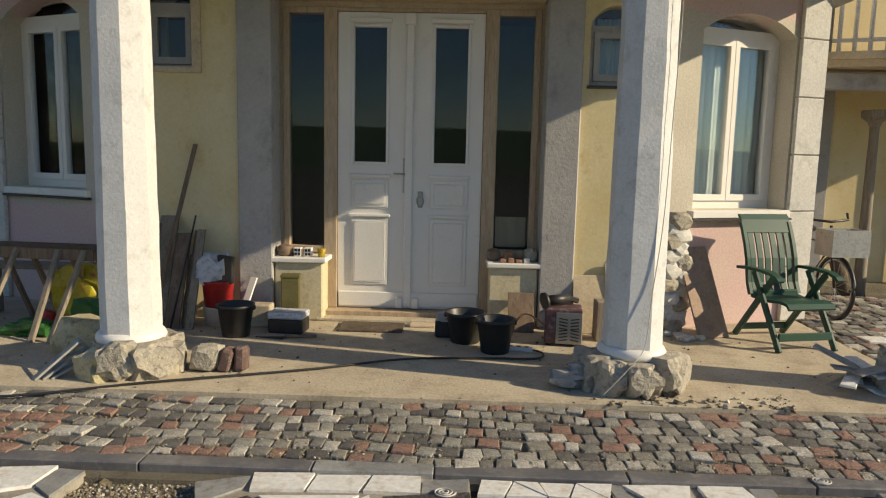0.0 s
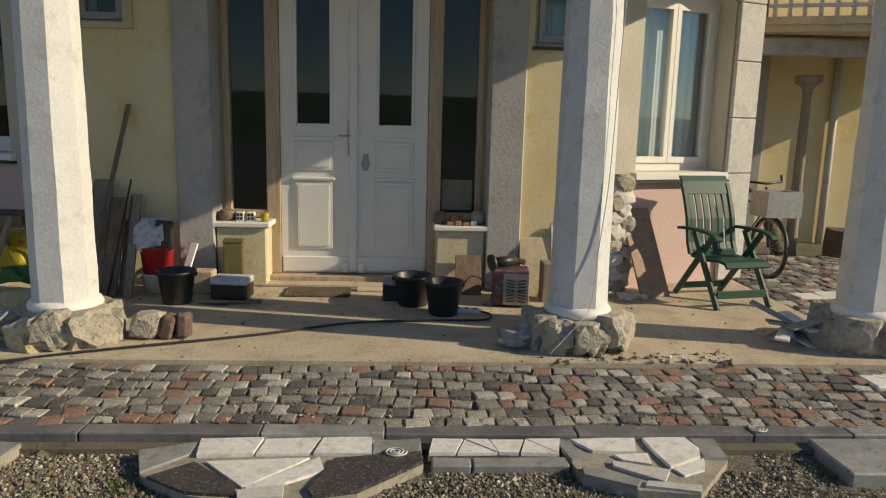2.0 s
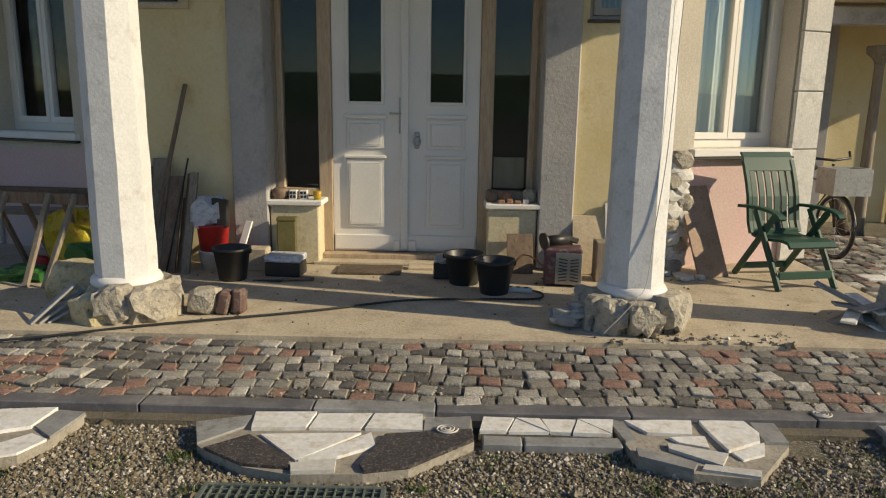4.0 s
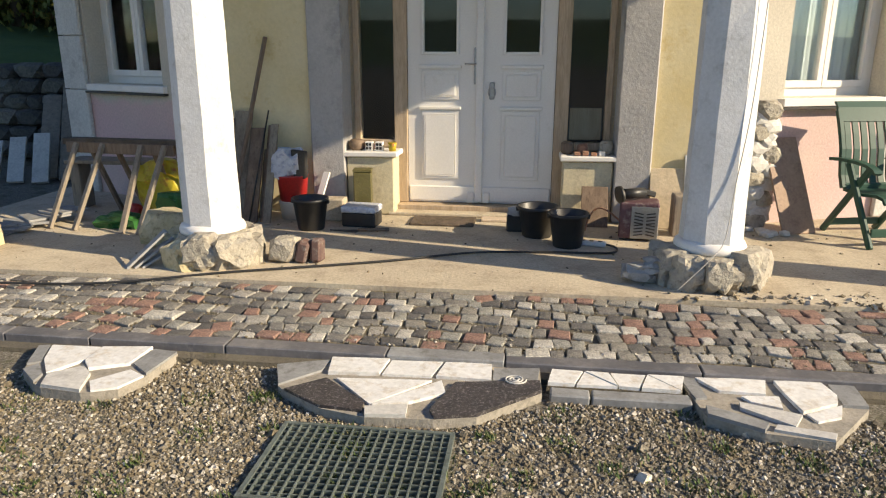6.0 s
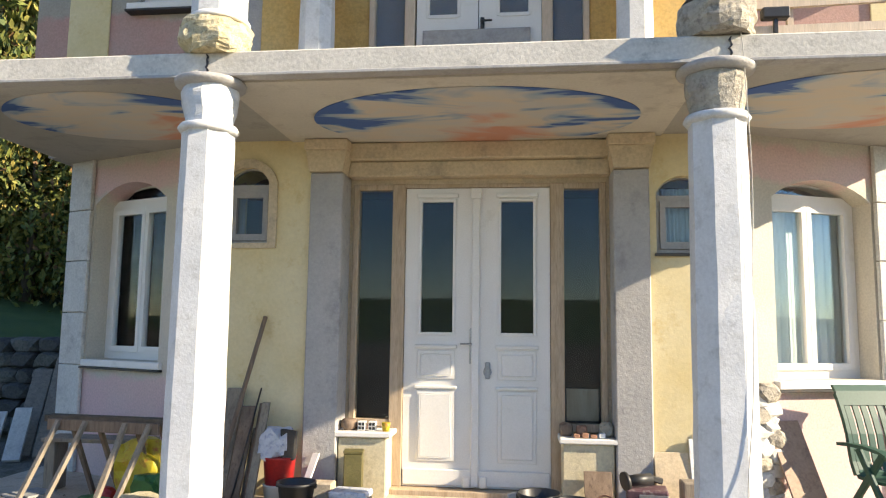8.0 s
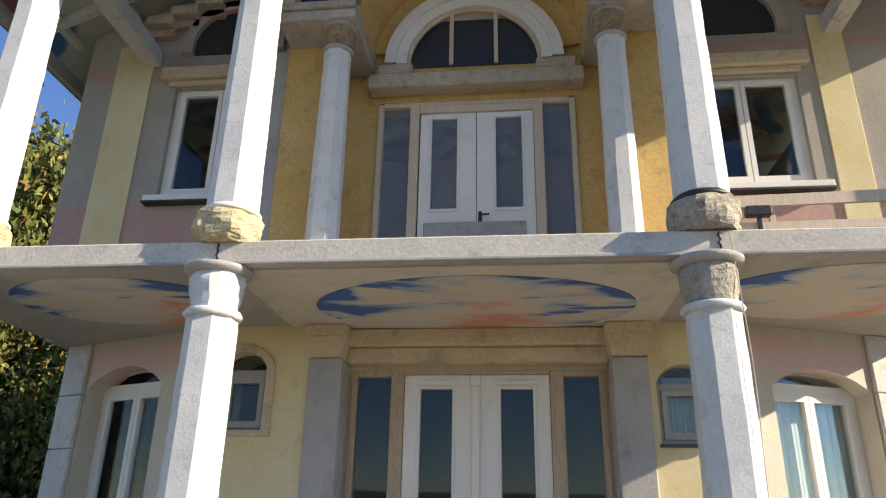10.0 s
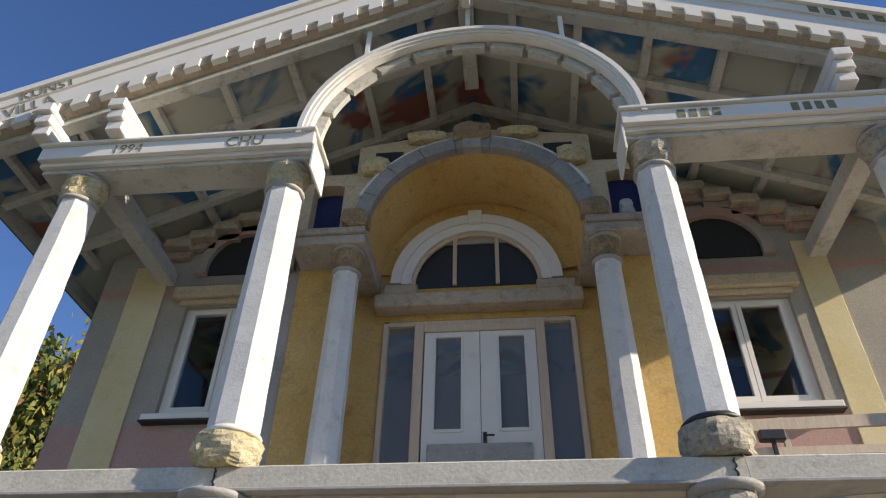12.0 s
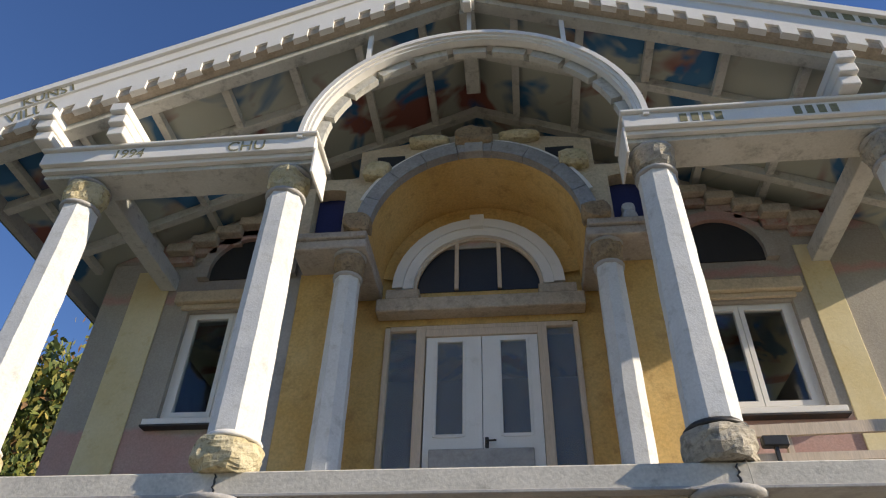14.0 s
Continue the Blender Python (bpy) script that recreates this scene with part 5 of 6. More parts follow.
# ---- things on the porch ----
def ribbon(pts, w, th, axis_x, bm=None):
    """A bent slat of width w and thickness th along points (y, z), centred on axis_x."""
    bm = bm or bmesh.new()
    rings = []
    for k, (y, z) in enumerate(pts):
        a, b = pts[max(k - 1, 0)], pts[min(k + 1, len(pts) - 1)]
        d = Vector((0, b[0] - a[0], b[1] - a[1])).normalized()
        n = Vector((0, -d.z, d.y)) * th / 2
        c = Vector((axis_x, y, z))
        rings.append([bm.verts.new(c + Vector((sx * w / 2, 0, 0)) + sn * n) for sx, sn in ((-1, -1), (1, -1), (1, 1), (-1, 1))])
    for r, q in zip(rings, rings[1:]):
        for k in range(4):
            bm.faces.new((r[k], r[(k + 1) % 4], q[(k + 1) % 4], q[k]))
    bm.faces.new(rings[0][::-1]), bm.faces.new(rings[-1])
    bmesh.ops.recalc_face_normals(bm, faces=bm.faces)
    return bm


def chair(at, turn):
    t = thing("garden_chair", at, "dark green resin folding armchair with a slatted high back", "chair", local=True, turn=turn)
    back = [(0.17, 0.42), (0.215, 0.52), (0.235, 0.62), (0.255, 0.74), (0.295, 0.86), (0.345, 0.98)]
    for k in range(6):
        part("back_slat", ribbon(back, 0.052, 0.016, -0.1875 + 0.075 * k), GREENPLASTIC, t)
    part("headrest", ribbon([(0.338, 0.965), (0.365, 1.02), (0.395, 1.08), (0.428, 1.125), (0.445, 1.12)], 0.50, 0.026, 0.0), GREENPLASTIC, t)
    part("lower_back_rail", box((-0.24, 0.155, 0.40), (0.24, 0.19, 0.46), 0.012), GREENPLASTIC, t)
    for s in (-1, 1):
        part("back_post", ribbon(back + [(0.385, 1.06)], 0.034, 0.04, s * 0.243), GREENPLASTIC, t)
        part("armrest", ribbon([(0.30, 0.655), (0.15, 0.668), (-0.02, 0.672), (-0.17, 0.662), (-0.26, 0.635), (-0.285, 0.61)], 0.066, 0.026, s * 0.29), GREENPLASTIC, t)
        part("front_leg", beam((s * 0.275, 0.10, 0.65), (s * 0.275, -0.32, 0.0), 0.036, 0.058, bevel=0.008), GREENPLASTIC, t)
        part("rear_leg", beam((s * 0.25, -0.16, 0.65), (s * 0.25, 0.36, 0.0), 0.036, 0.058, bevel=0.008), GREENPLASTIC, t)
    seat = ribbon([(0.18, 0.405), (0.05, 0.395), (-0.10, 0.405), (-0.22, 0.42), (-0.30, 0.41), (-0.335, 0.375)], 0.47, 0.024, 0.0)
    bmesh.ops.bevel(seat, geom=[e for e in seat.edges if abs(e.verts[0].co.x - e.verts[1].co.x) < 0.01 and e.verts[0].co.y < -0.2], offset=0.008, segments=2, affect="EDGES")
    part("seat", seat, GREENPLASTIC, t)
    part("front_stretcher", box((-0.26, -0.285, 0.09), (0.26, -0.262, 0.16), 0.005), GREENPLASTIC, t)
    part("rear_stretcher", box((-0.235, 0.29, 0.06), (0.235, 0.312, 0.12), 0.005), GREENPLASTIC, t)
    return t


chair((3.46, -0.62, 0), 13)


def bucket(at, r, h, label, mat=BLACKPLASTIC, fill=True):
    t = thing("bucket", at, label, "bucket", "mortar buckets", local=True)
    part("body", lathe([(r * 0.74, 0.0), (r * 0.76, 0.004), (r * 0.99, h - 0.03), (r * 1.06, h - 0.028), (r * 1.08, h), (r * 1.0, h), (r * 0.96, h - 0.01), (r * 0.72, 0.02)], 28), mat, t)
    if fill:
        part("dried_mortar", lathe([(r * 0.5, h * 0.55), (r * 0.86, h * 0.56), (r * 0.6, h * 0.6)], 18), GREY, t)
    part("bail", tube([(r * 1.07 * math.cos(a), r * 0.35 * math.sin(a) - r * 0.7 * math.sin(a) * 0.4, h - 0.02 - 0.05 * math.sin(a)) for a in [math.pi * k / 12 for k in range(13)]], 0.004, 6), STEEL, t)
    for s in (-1, 1):
        part("bail_ear", box((s * r * 1.05 - 0.012, -0.02, h - 0.05), (s * r * 1.05 + 0.012, 0.02, h - 0.015), 0.004), mat, t)
    return t


bucket((-1.44, -0.92, 0), 0.155, 0.285, "black mortar bucket with dried splashes")
bucket((0.58, -0.90, 0), 0.165, 0.27, "black mortar bucket standing behind another")
bucket((0.83, -1.20, 0), 0.155, 0.285, "black mortar bucket with grey dried mortar")
t = thing("paint_bucket", (-1.74, -0.50, 0), "red plastic bucket on a white one", "bucket", local=True)
part("lower_bucket", lathe([(0.12, 0), (0.14, 0.16), (0.145, 0.165), (0.13, 0.17)], 22), WHITE, t)
part("body", lathe([(0.125, 0.172), (0.145, 0.40), (0.152, 0.405), (0.14, 0.41)], 22), RED, t)
part("sack", rock((0.26, 0.22, 0.30), 31, (-0.04, 0, 0.52), 3, rough=0.7), WHITEBAG, t, "crumpled white plastic sack")
part("printed_bag", roughen(box((0.03, -0.08, 0.40), (0.17, -0.02, 0.66), 0.01), 0.04, 5), DARKMETAL, t, "dark printed paper bag")

t = thing("fan_heater", (1.44, -0.93, 0), "dusty purple-grey workshop heater with a louvred grille", "heater", local=True, turn=-6)
HEATER = surface("purple_grey_enamel", (0.09, 0.04, 0.05), (0.12, 0.06, 0.07), (0.3, 0.26, 0.24), rough=0.6, scale=6)
part("body", box((-0.17, -0.05, 0.02), (0.15, 0.20, 0.33), 0.012), HEATER, t)
g = part("grille_plate", box((-0.075, -0.062, 0.025), (0.148, -0.051, 0.30), 0.004), STEEL, t, "pale louvred metal plate")
for k in range(8):
    z = 0.055 + 0.028 * k
    for s in (-1, 1):
        q = made("louvre", beam((0.036 + s * 0.085, -0.065, z), (0.036 + s * 0.012, -0.065, z + (0.012 if k < 4 else -0.012)), 0.008, 0.01), DARKMETAL)
        q.parent = g
for x in (-0.14, 0.12):
    for y in (0.0, 0.17):
        part("foot", box((x - 0.02, y - 0.02, 0), (x + 0.02, y + 0.02, 0.02)), BLACKPLASTIC, t)
t = thing("power_tool", (1.42, -0.85, 0.335), "black hand power tool lying on the heater", "tool", local=True, turn=20)
part("motor", tube([(-0.16, 0, 0.05), (0.06, 0, 0.06)], 0.045, 12), BLACKPLASTIC, t)
part("grip", beam((0.04, 0, 0.07), (0.17, 0.02, 0.03), 0.045, 0.05, bevel=0.01), BLACKPLASTIC, t)
part("guard", tube([(-0.18, 0, 0.045), (-0.15, 0, 0.05)], 0.075, 14), DARKMETAL, t)
t = thing("power_strip", (1.03, -1.16, 0), "white extension socket strip on the floor", "power strip", local=True, turn=-12)
part("body", box((-0.12, -0.03, 0.0), (0.12, 0.03, 0.04), 0.008), WHITE, t)
for k in range(3):
    part("socket", lathe([(0.019, 0.0405), (0.019, 0.043), (0.012, 0.043)], 14, at=(-0.07 + 0.07 * k, 0, 0)), BLACKPLASTIC, t)
t = thing("small_black_tub", (0.40, -0.72, 0), "small black tub with rags in it", "tub", local=True)
part("body", box((-0.09, -0.08, 0), (0.09, 0.08, 0.15), 0.012), BLACKPLASTIC, t)
part("rag", rock((0.17, 0.15, 0.1), 8, (0, 0, 0.17), 2, rough=0.7), GREY, t)


def hose(name, pts, r, mat, label):
    fine = []
    pts = [Vector(p) for p in pts]
    for i in range(len(pts) - 1):
        p0, p1, p2, p3 = pts[max(i - 1, 0)], pts[i], pts[i + 1], pts[min(i + 2, len(pts) - 1)]
        for k in range(8):
            u = k / 8
            fine.append(0.5 * ((2 * p1) + (p2 - p0) * u + (2 * p0 - 5 * p1 + 4 * p2 - p3) * u * u + (3 * p1 - p0 - 3 * p2 + p3) * u ** 3))
    fine.append(pts[-1])
    return tagged(made(name, tube(fine, r, 6), mat), label, "cable")


hose("extension_cable", [(-5.4, -2.9, -0.03), (-3.6, -2.72, -0.01), (-2.5, -2.60, -0.015), (-1.6, -2.3, 0.014), (-0.6, -1.9, 0.014), (0.1, -1.55, 0.014), (0.7, -1.46, 0.014), (1.15, -1.42, 0.014), (1.22, -1.25, 0.014), (1.12, -1.17, 0.02)], 0.009, CABLE, "black rubber cable lying across the porch and cobbles")
hose("thin_cable", [(1.0, -0.72, 0.012), (1.05, -0.66, 0.15), (1.14, -0.66, 0.21), (1.28, -0.78, 0.14), (1.36, -0.9, 0.06)], 0.008, TERRACOTTA, "thin orange cable looped to the heater")
hose("hanging_cord", [(1.90, -2.03, 3.60), (1.91, -2.10, 3.56), (1.92, -2.11, 3.3), (1.94, -2.12, 2.6), (1.92, -2.125, 1.9), (1.89, -2.155, 1.2), (1.84, -2.172, 0.7), (1.80, -2.22, 0.36), (1.70, -2.30, 0.24), (1.5, -2.34, 0.03)], 0.0035, ROPE, "pale cord hanging down along the column")
hose("thin_cable", [(1.62, -1.02, 0.012), (1.66, -1.1, 0.02), (1.60, -1.25, 0.012), (1.50, -1.32, 0.012)], 0.007, ROPE, "pale cable from the heater on the floor")

# planks and rods leaning at the yellow wall
t = thing("leaning_planks", (-2.1, -0.3, 0), "weathered planks leaning on the yellow wall", "planks")
for k, (x, w, h, m2) in enumerate(((-2.25, 0.17, 0.99, GREYWOOD), (-2.36, 0.08, 0.92, DARKWOOD), (-2.08, 0.13, 0.84, DARKWOOD), (-2.02, 0.10, 0.62, GREYWOOD), (-1.97, 0.05, 0.86, DARKWOOD), (-1.915, 0.07, 0.875, GREYWOOD))):
    lean = -0.33 - 0.05 * (k % 3)
    foot = lean - 0.42 * h
    part("plank", roughen(prism([(foot, 0.0), (foot + 0.034, 0.0), (lean + 0.034, h), (lean, h)], x - w / 2, x + w / 2, "x"), 0.004, 4, k), m2, t)
tagged(made("wooden_pole", beam((-2.30, -0.70, 0.0), (-2.00, -0.30, 1.67), 0.038, 0.034, bevel=0.006), DARKWOOD), "dark wooden pole leaning on the yellow wall", "pole")
tagged(made("thin_rod", tube([(-2.08, -0.80, 0.0), (-1.99, -0.36, 1.0)], 0.008), DARKMETAL), "thin rusty rod leaning on the planks", "rod")


def sawhorse(at, turn, length, h, stations):
    t = thing("sawhorse", at, "long rough wooden trestle with a nailed, splintered top and splayed legs", "sawhorse", local=True, turn=turn)
    L = length / 2
    part("top_beam", roughen(box((-L, -0.05, h - 0.055), (L, 0.05, h), 0.005), 0.012, 7), BARK, t)
    part("top_rail", roughen(box((-L + 0.06, -0.075, h - 0.13), (L - 0.05, -0.052, h - 0.03), 0.004), 0.006, 5), DARKWOOD, t)
    for x, lean in stations:
        part("leg", beam((x, -0.07, h - 0.04), (x + lean, -0.42, 0.0), 0.05, 0.034, bevel=0.004), GREYWOOD, t)
        part("leg", beam((x, 0.07, h - 0.04), (x - lean * 0.6, 0.36, 0.0), 0.05, 0.034, bevel=0.004), DARKWOOD, t)
    return t


sawhorse((-3.18, -0.90, 0), -7, 1.24, 0.77, ((-0.44, -0.10), (-0.16, -0.12), (0.24, -0.03), (0.48, -0.10)))
t = thing("low_bench", (-3.75, -0.35, 0), "low grey wooden bench behind the sawhorses", "bench")
part("seat_board", box((-4.1, -0.48, 0.46), (-3.05, -0.20, 0.50), 0.006), GREYWOOD, t)
for x in (-4.02, -3.12):
    part("leg", box((x - 0.05, -0.45, 0.0), (x + 0.05, -0.24, 0.458), 0.006), GREYWOOD, t)
tagged(made("plastic_bag", rock((0.42, 0.26, 0.56), 41, (-2.98, -0.66, 0.275), 3, rough=0.6), YELLOWBAG), "full yellow plastic sack with red print", "bag")
tagged(made("green_sheet", rock((0.4, 0.26, 0.12), 43, (-3.18, -1.08, 0.055), 3, rough=0.8), GREENBAG), "crumpled green plastic sheet on the floor", "sheet")
tagged(made("green_bag", rock((0.26, 0.22, 0.3), 46, (-2.75, -0.88, 0.145), 3, rough=0.5), GREENBAG), "green plastic bag beside the yellow sack", "bag")
tagged(made("red_cloth", rock((0.2, 0.16, 0.14), 47, (-3.25, -0.72, 0.065), 2, rough=0.6), RED), "red cloth under the sawhorses", "cloth")
tagged(made("boulder", rock((0.40, 0.30, 0.30), 51, (-2.42, -1.62, 0.14), 3), SANDROCK), "pale boulder beside the column plinth", "rock")
t = thing("loose_stones", (-1.25, -1.92, 0), "dark stone and broken red bricks beside the plinth", "stones")
part("stone", rock((0.22, 0.2, 0.19), 61, (-1.33, -1.92, 0.09), 2), ROCK, t)
part("brick", box((-1.22, -2.0, 0.0), (-1.13, -1.86, 0.17), 0.018, Matrix.Rotation(0.25, 4, "Y")), BRICKRED, t)
part("brick", box((-1.115, -1.98, 0.0), (-1.03, -1.84, 0.18), 0.02, Matrix.Rotation(-0.15, 4, "X")), BRICKRED, t)
t = thing("slate_pieces", (-2.28, -2.12, 0), "grey slate strips propped on the plinth", "slates")
for k in range(3):
    part("slate", beam((-2.42 + 0.05 * k, -2.28 + 0.02 * k, 0.0), (-2.2 + 0.05 * k, -2.06, 0.24 - 0.05 * k), 0.07, 0.018, bevel=0.003), SLATE, t)
t = thing("doormat", (-0.29, -0.52, 0), "worn dark doormat before the door", "mat", local=True)
part("mat_body", roughen(box((-0.30, -0.17, 0.002), (0.30, 0.17, 0.022), 0.005), 0.004, 5), BARK, t)
tagged(made("wood_scrap", box((0.06, -0.46, 0.002), (0.30, -0.34, 0.03), 0.006), PINE), "short pale board on the floor by the mat", "board")

t = thing("tin_canister", (-1.08, -0.40, 0), "tall olive tin with a flat lid", "tin", local=True, turn=8)
OLIVE = surface("olive_tin", (0.10, 0.09, 0.03), (0.14, 0.12, 0.045), (0.09, 0.07, 0.03), rough=0.5, scale=7)
part("body", box((-0.085, -0.06, 0), (0.085, 0.06, 0.44), 0.008), OLIVE, t)
part("lid", box((-0.09, -0.065, 0.441), (0.09, 0.065, 0.47), 0.006), OLIVE, t)
t = thing("plastic_tub", (-1.02, -0.72, 0), "clear plastic tub full of tools", "tub", local=True, turn=-5)
part("body", box((-0.16, -0.11, 0.0), (0.16, 0.11, 0.13), 0.012), BLACKPLASTIC, t)
part("lid", box((-0.165, -0.115, 0.131), (0.165, 0.115, 0.19), 0.012), WHITEBAG, t)
tagged(made("concrete_block", box((-1.42, -0.62, 0), (-1.22, -0.46, 0.21), 0.012), CONCRETE), "sandy concrete block beside the buckets", "block")
tagged(made("dark_cloth", rock((0.34, 0.2, 0.1), 53, (-1.32, -0.45, 0.05), 2, rough=0.7), BLACKPLASTIC), "dark cloth lying behind the block", "cloth")
tagged(made("white_batten", beam((-1.52, -0.62, 0.0), (-1.44, -0.36, 0.42), 0.07, 0.02, bevel=0.003), WHITE), "short white batten leaning on the wall", "batten")
t = thing("hand_tools", (-0.95, -0.98, 0), "rusty hand tools on the floor", "tools")
part("trowel", prism([(-1.25, -0.98), (-1.0, -1.03), (-0.98, -0.95)], 0.004, 0.012, "z"), DARKMETAL, t)
part("tool_handle", tube([(-0.99, -0.99, 0.02), (-0.72, -0.95, 0.022)], 0.016), DARKWOOD, t)

t = thing("leaning_tiles", (1.72, -0.2, 0), "grey tile and board leaning on the yellow wall", "tiles")
part("tile", beam((1.74, -0.50, 0.0), (1.74, -0.30, 0.52), 0.30, 0.02, bevel=0.003), CREAM, t)
part("tile", beam((1.97, -0.48, 0.0), (1.97, -0.295, 0.64), 0.16, 0.02, bevel=0.003), MARBLE, t)
part("block", box((1.74, -0.78, 0.0), (1.94, -0.60, 0.36), 0.01), GREYWOOD, t, "upright wooden block")
tagged(made("leaning_board", beam((1.10, -0.52, 0.0), (1.10, -0.335, 0.34), 0.24, 0.02, bevel=0.003), DARKWOOD), "brown board leaning on the pedestal", "board")
splayed(tagged(made("plywood_sheet", beam((2.73, -0.46, 0.0), (2.73, -0.06, 0.80), 0.34, 0.02, bevel=0.004), surface("brown_panel", (0.30, 0.20, 0.14), (0.36, 0.25, 0.18), (0.22, 0.14, 0.1), rough=0.7, scale=3)), "brown plywood sheet leaning on the pink wall", "sheet"), 1)
t = thing("rubble_pier", (2.40, -0.08, 0), "exposed rubble stones at the wall's broken edge", "rubble")
rnd = random.Random(5)
for k in range(16):
    z = 0.06 + 0.066 * k
    part("stone", rock((0.17 + 0.08 * rnd.random(), 0.16, 0.13 + 0.05 * rnd.random()), 120 + k, (2.52 + 0.07 * (rnd.random() - 0.5) + (0.05 if k % 2 else -0.05), -0.085 - 0.03 * rnd.random(), z), 2, rough=0.5), PALESTONE if k % 3 else ROCK, t)
for k in range(8):
    part("fallen_stone", rock((0.09, 0.08, 0.06), 150 + k, (2.35 + 0.22 * rnd.random(), -0.25 - 0.25 * rnd.random(), 0.025), 1), PALESTONE, t)
splayed(t, 1)
t = thing("slate_heap", (3.35, -1.75, 0), "heap of broken slates beside the column", "slates")
for k in range(9):
    a = rnd.random() * 3
    c = (3.42 + 0.24 * (rnd.random() - 0.5), -1.86 + 0.26 * (rnd.random() - 0.5), 0.02 + 0.022 * k)
    d = Vector((0.17 * math.cos(a), 0.17 * math.sin(a), 0.07 * rnd.random()))
    part("slate", beam(Vector(c) - d, Vector(c) + d, 0.10, 0.018, bevel=0.003), SLATE if k % 3 else MARBLE, t)
t = thing("rag_heap", (1.36, -2.1, 0), "heap of grey rags and netting beside the plinth", "rags")
for k in range(6):
    part("rag", rock((0.22, 0.12, 0.07), 170 + k, (1.34 + 0.16 * (rnd.random() - 0.5), -2.10 + 0.12 * (rnd.random() - 0.5), 0.03 + 0.025 * k), 2, rough=0.8), SLATE, t)

# ornaments on the two pedestals
tagged(made("basket", lathe([(0.05, 0.0), (0.075, 0.03), (0.08, 0.07), (0.06, 0.10)], 16, at=(-1.18, -0.20, 0.62)), DARKWOOD), "small dark wicker basket on the pedestal", "basket")
for k in range(2):
    t = thing("candle_house", (-1.05 + 0.10 * k, -0.22, 0.62), "small chequered lantern house on the pedestal", "lantern", "lantern houses", local=True)
    part("body", box((-0.035, -0.035, 0), (0.035, 0.035, 0.085), 0.004), WHITE, t)
    for i in range(2):
        for j in range(2):
            part("window", box((-0.028 + 0.032 * i, -0.038, 0.012 + 0.036 * j), (-0.004 + 0.032 * i, -0.0355, 0.038 + 0.036 * j)), BLACKPLASTIC, t)
tagged(made("cup", lathe([(0.032, 0), (0.042, 0.08), (0.036, 0.08)], 16, at=(-0.82, -0.24, 0.62)), YELLOWBAG), "yellow cup on the pedestal", "cup")
tagged(made("stone_ornament", rock((0.16, 0.12, 0.05), 181, (-1.08, -0.10, 0.64), 2), BRICKRED), "flat reddish stone on the pedestal", "stone")
for k, (x, s, m2) in enumerate(((0.84, 0.12, DARKWOOD), (0.98, 0.10, TERRACOTTA), (1.20, 0.13, ROCK))):
    tagged(made("stone_ornament", rock((s, s * 0.9, s), 190 + k, (x, -0.16, 0.62 + s / 2 - 0.006), 2, rough=0.2), m2), "round stone ball on the pedestal", "ornament", "pedestal ornaments")
t = thing("brick_scraps", (1.05, -0.27, 0.62), "small terracotta scraps on the pedestal", "bricks")
for k in range(4):
    part("scrap", box((0.90 + 0.075 * k, -0.30, 0.621), (0.955 + 0.075 * k, -0.24, 0.65 + 0.012 * (k % 2)), 0.004), TERRACOTTA if k < 3 else WHITE, t)
tagged(made("wall_ledge", box((1.64, -0.32, 2.255), (2.10, -0.274, 2.28), 0.003), DARKMETAL), "thin dark ledge below the small window", "ledge")

# balcony clutter and niche figures
for x in (-1.85, 1.84):
    t = thing("slab_joint", (x, YF, ZS + 0.09), "dark weathered joint in the slab edge", "joint", "slab joints")
    jag = [(x + 0.007 * math.sin(k * 2.3 + x) - 0.004 - 0.004 * math.cos(k * 1.7), ZS + 0.02 * k) for k in range(9)]
    crack = prism(jag + [(p + 0.008 + 0.006 * abs(math.sin(q * 91)), q) for p, q in reversed(jag)], YF - 0.014, YF - 0.002)
    part("joint_gap", crack, GUTTERSHADE, t)
t = thing("wooden_barrier", (3.2, -1.9, 3.58), "raw wooden rails lying along the balcony edge", "rail")
part("upper_rail", beam((2.02, -1.92, 3.86), (4.4, -1.92, 3.92), 0.03, 0.09), PINE, t)
part("lower_rail", beam((2.0, -1.98, 3.63), (4.4, -1.98, 3.66), 0.05, 0.06), PINE, t)
for x in (2.3, 3.1, 4.2):
    part("rail_post", box((x - 0.02, -1.905, 3.58), (x + 0.02, -1.865, 3.93)), PINE, t)
t = thing("flood_lamp", (2.16, -2.0, 3.58), "small black flood lamp on the slab edge", "lamp", local=True)
part("lamp_head", box((-0.09, -0.05, 0.12), (0.09, 0.02, 0.20), 0.01), BLACKPLASTIC, t)
part("bracket", box((-0.012, -0.03, 0.0), (0.012, 0.0, 0.13)), BLACKPLASTIC, t)
owl = bmesh.new()
rock((0.17, 0.15, 0.22), 201, (1.70, VY + 0.08, 6.79), 3, owl, 0.1)
rock((0.14, 0.13, 0.13), 202, (1.70, VY + 0.07, 6.93), 3, owl, 0.1)
rock((0.09, 0.1, 0.06), 203, (1.64, VY + 0.0, 6.69), 2, owl, 0.1)
rock((0.09, 0.1, 0.06), 204, (1.76, VY + 0.0, 6.69), 2, owl, 0.1)
tagged(made("stone_figure", owl, PALESTONE), "small pale stone figure in the blue niche", "statue")
tagged(made("broken_stone", rock((0.16, 0.12, 0.10), 205, (-1.66, VY + 0.08, 6.705), 2), PALESTONE), "pale broken stone lying in the niche", "stone")


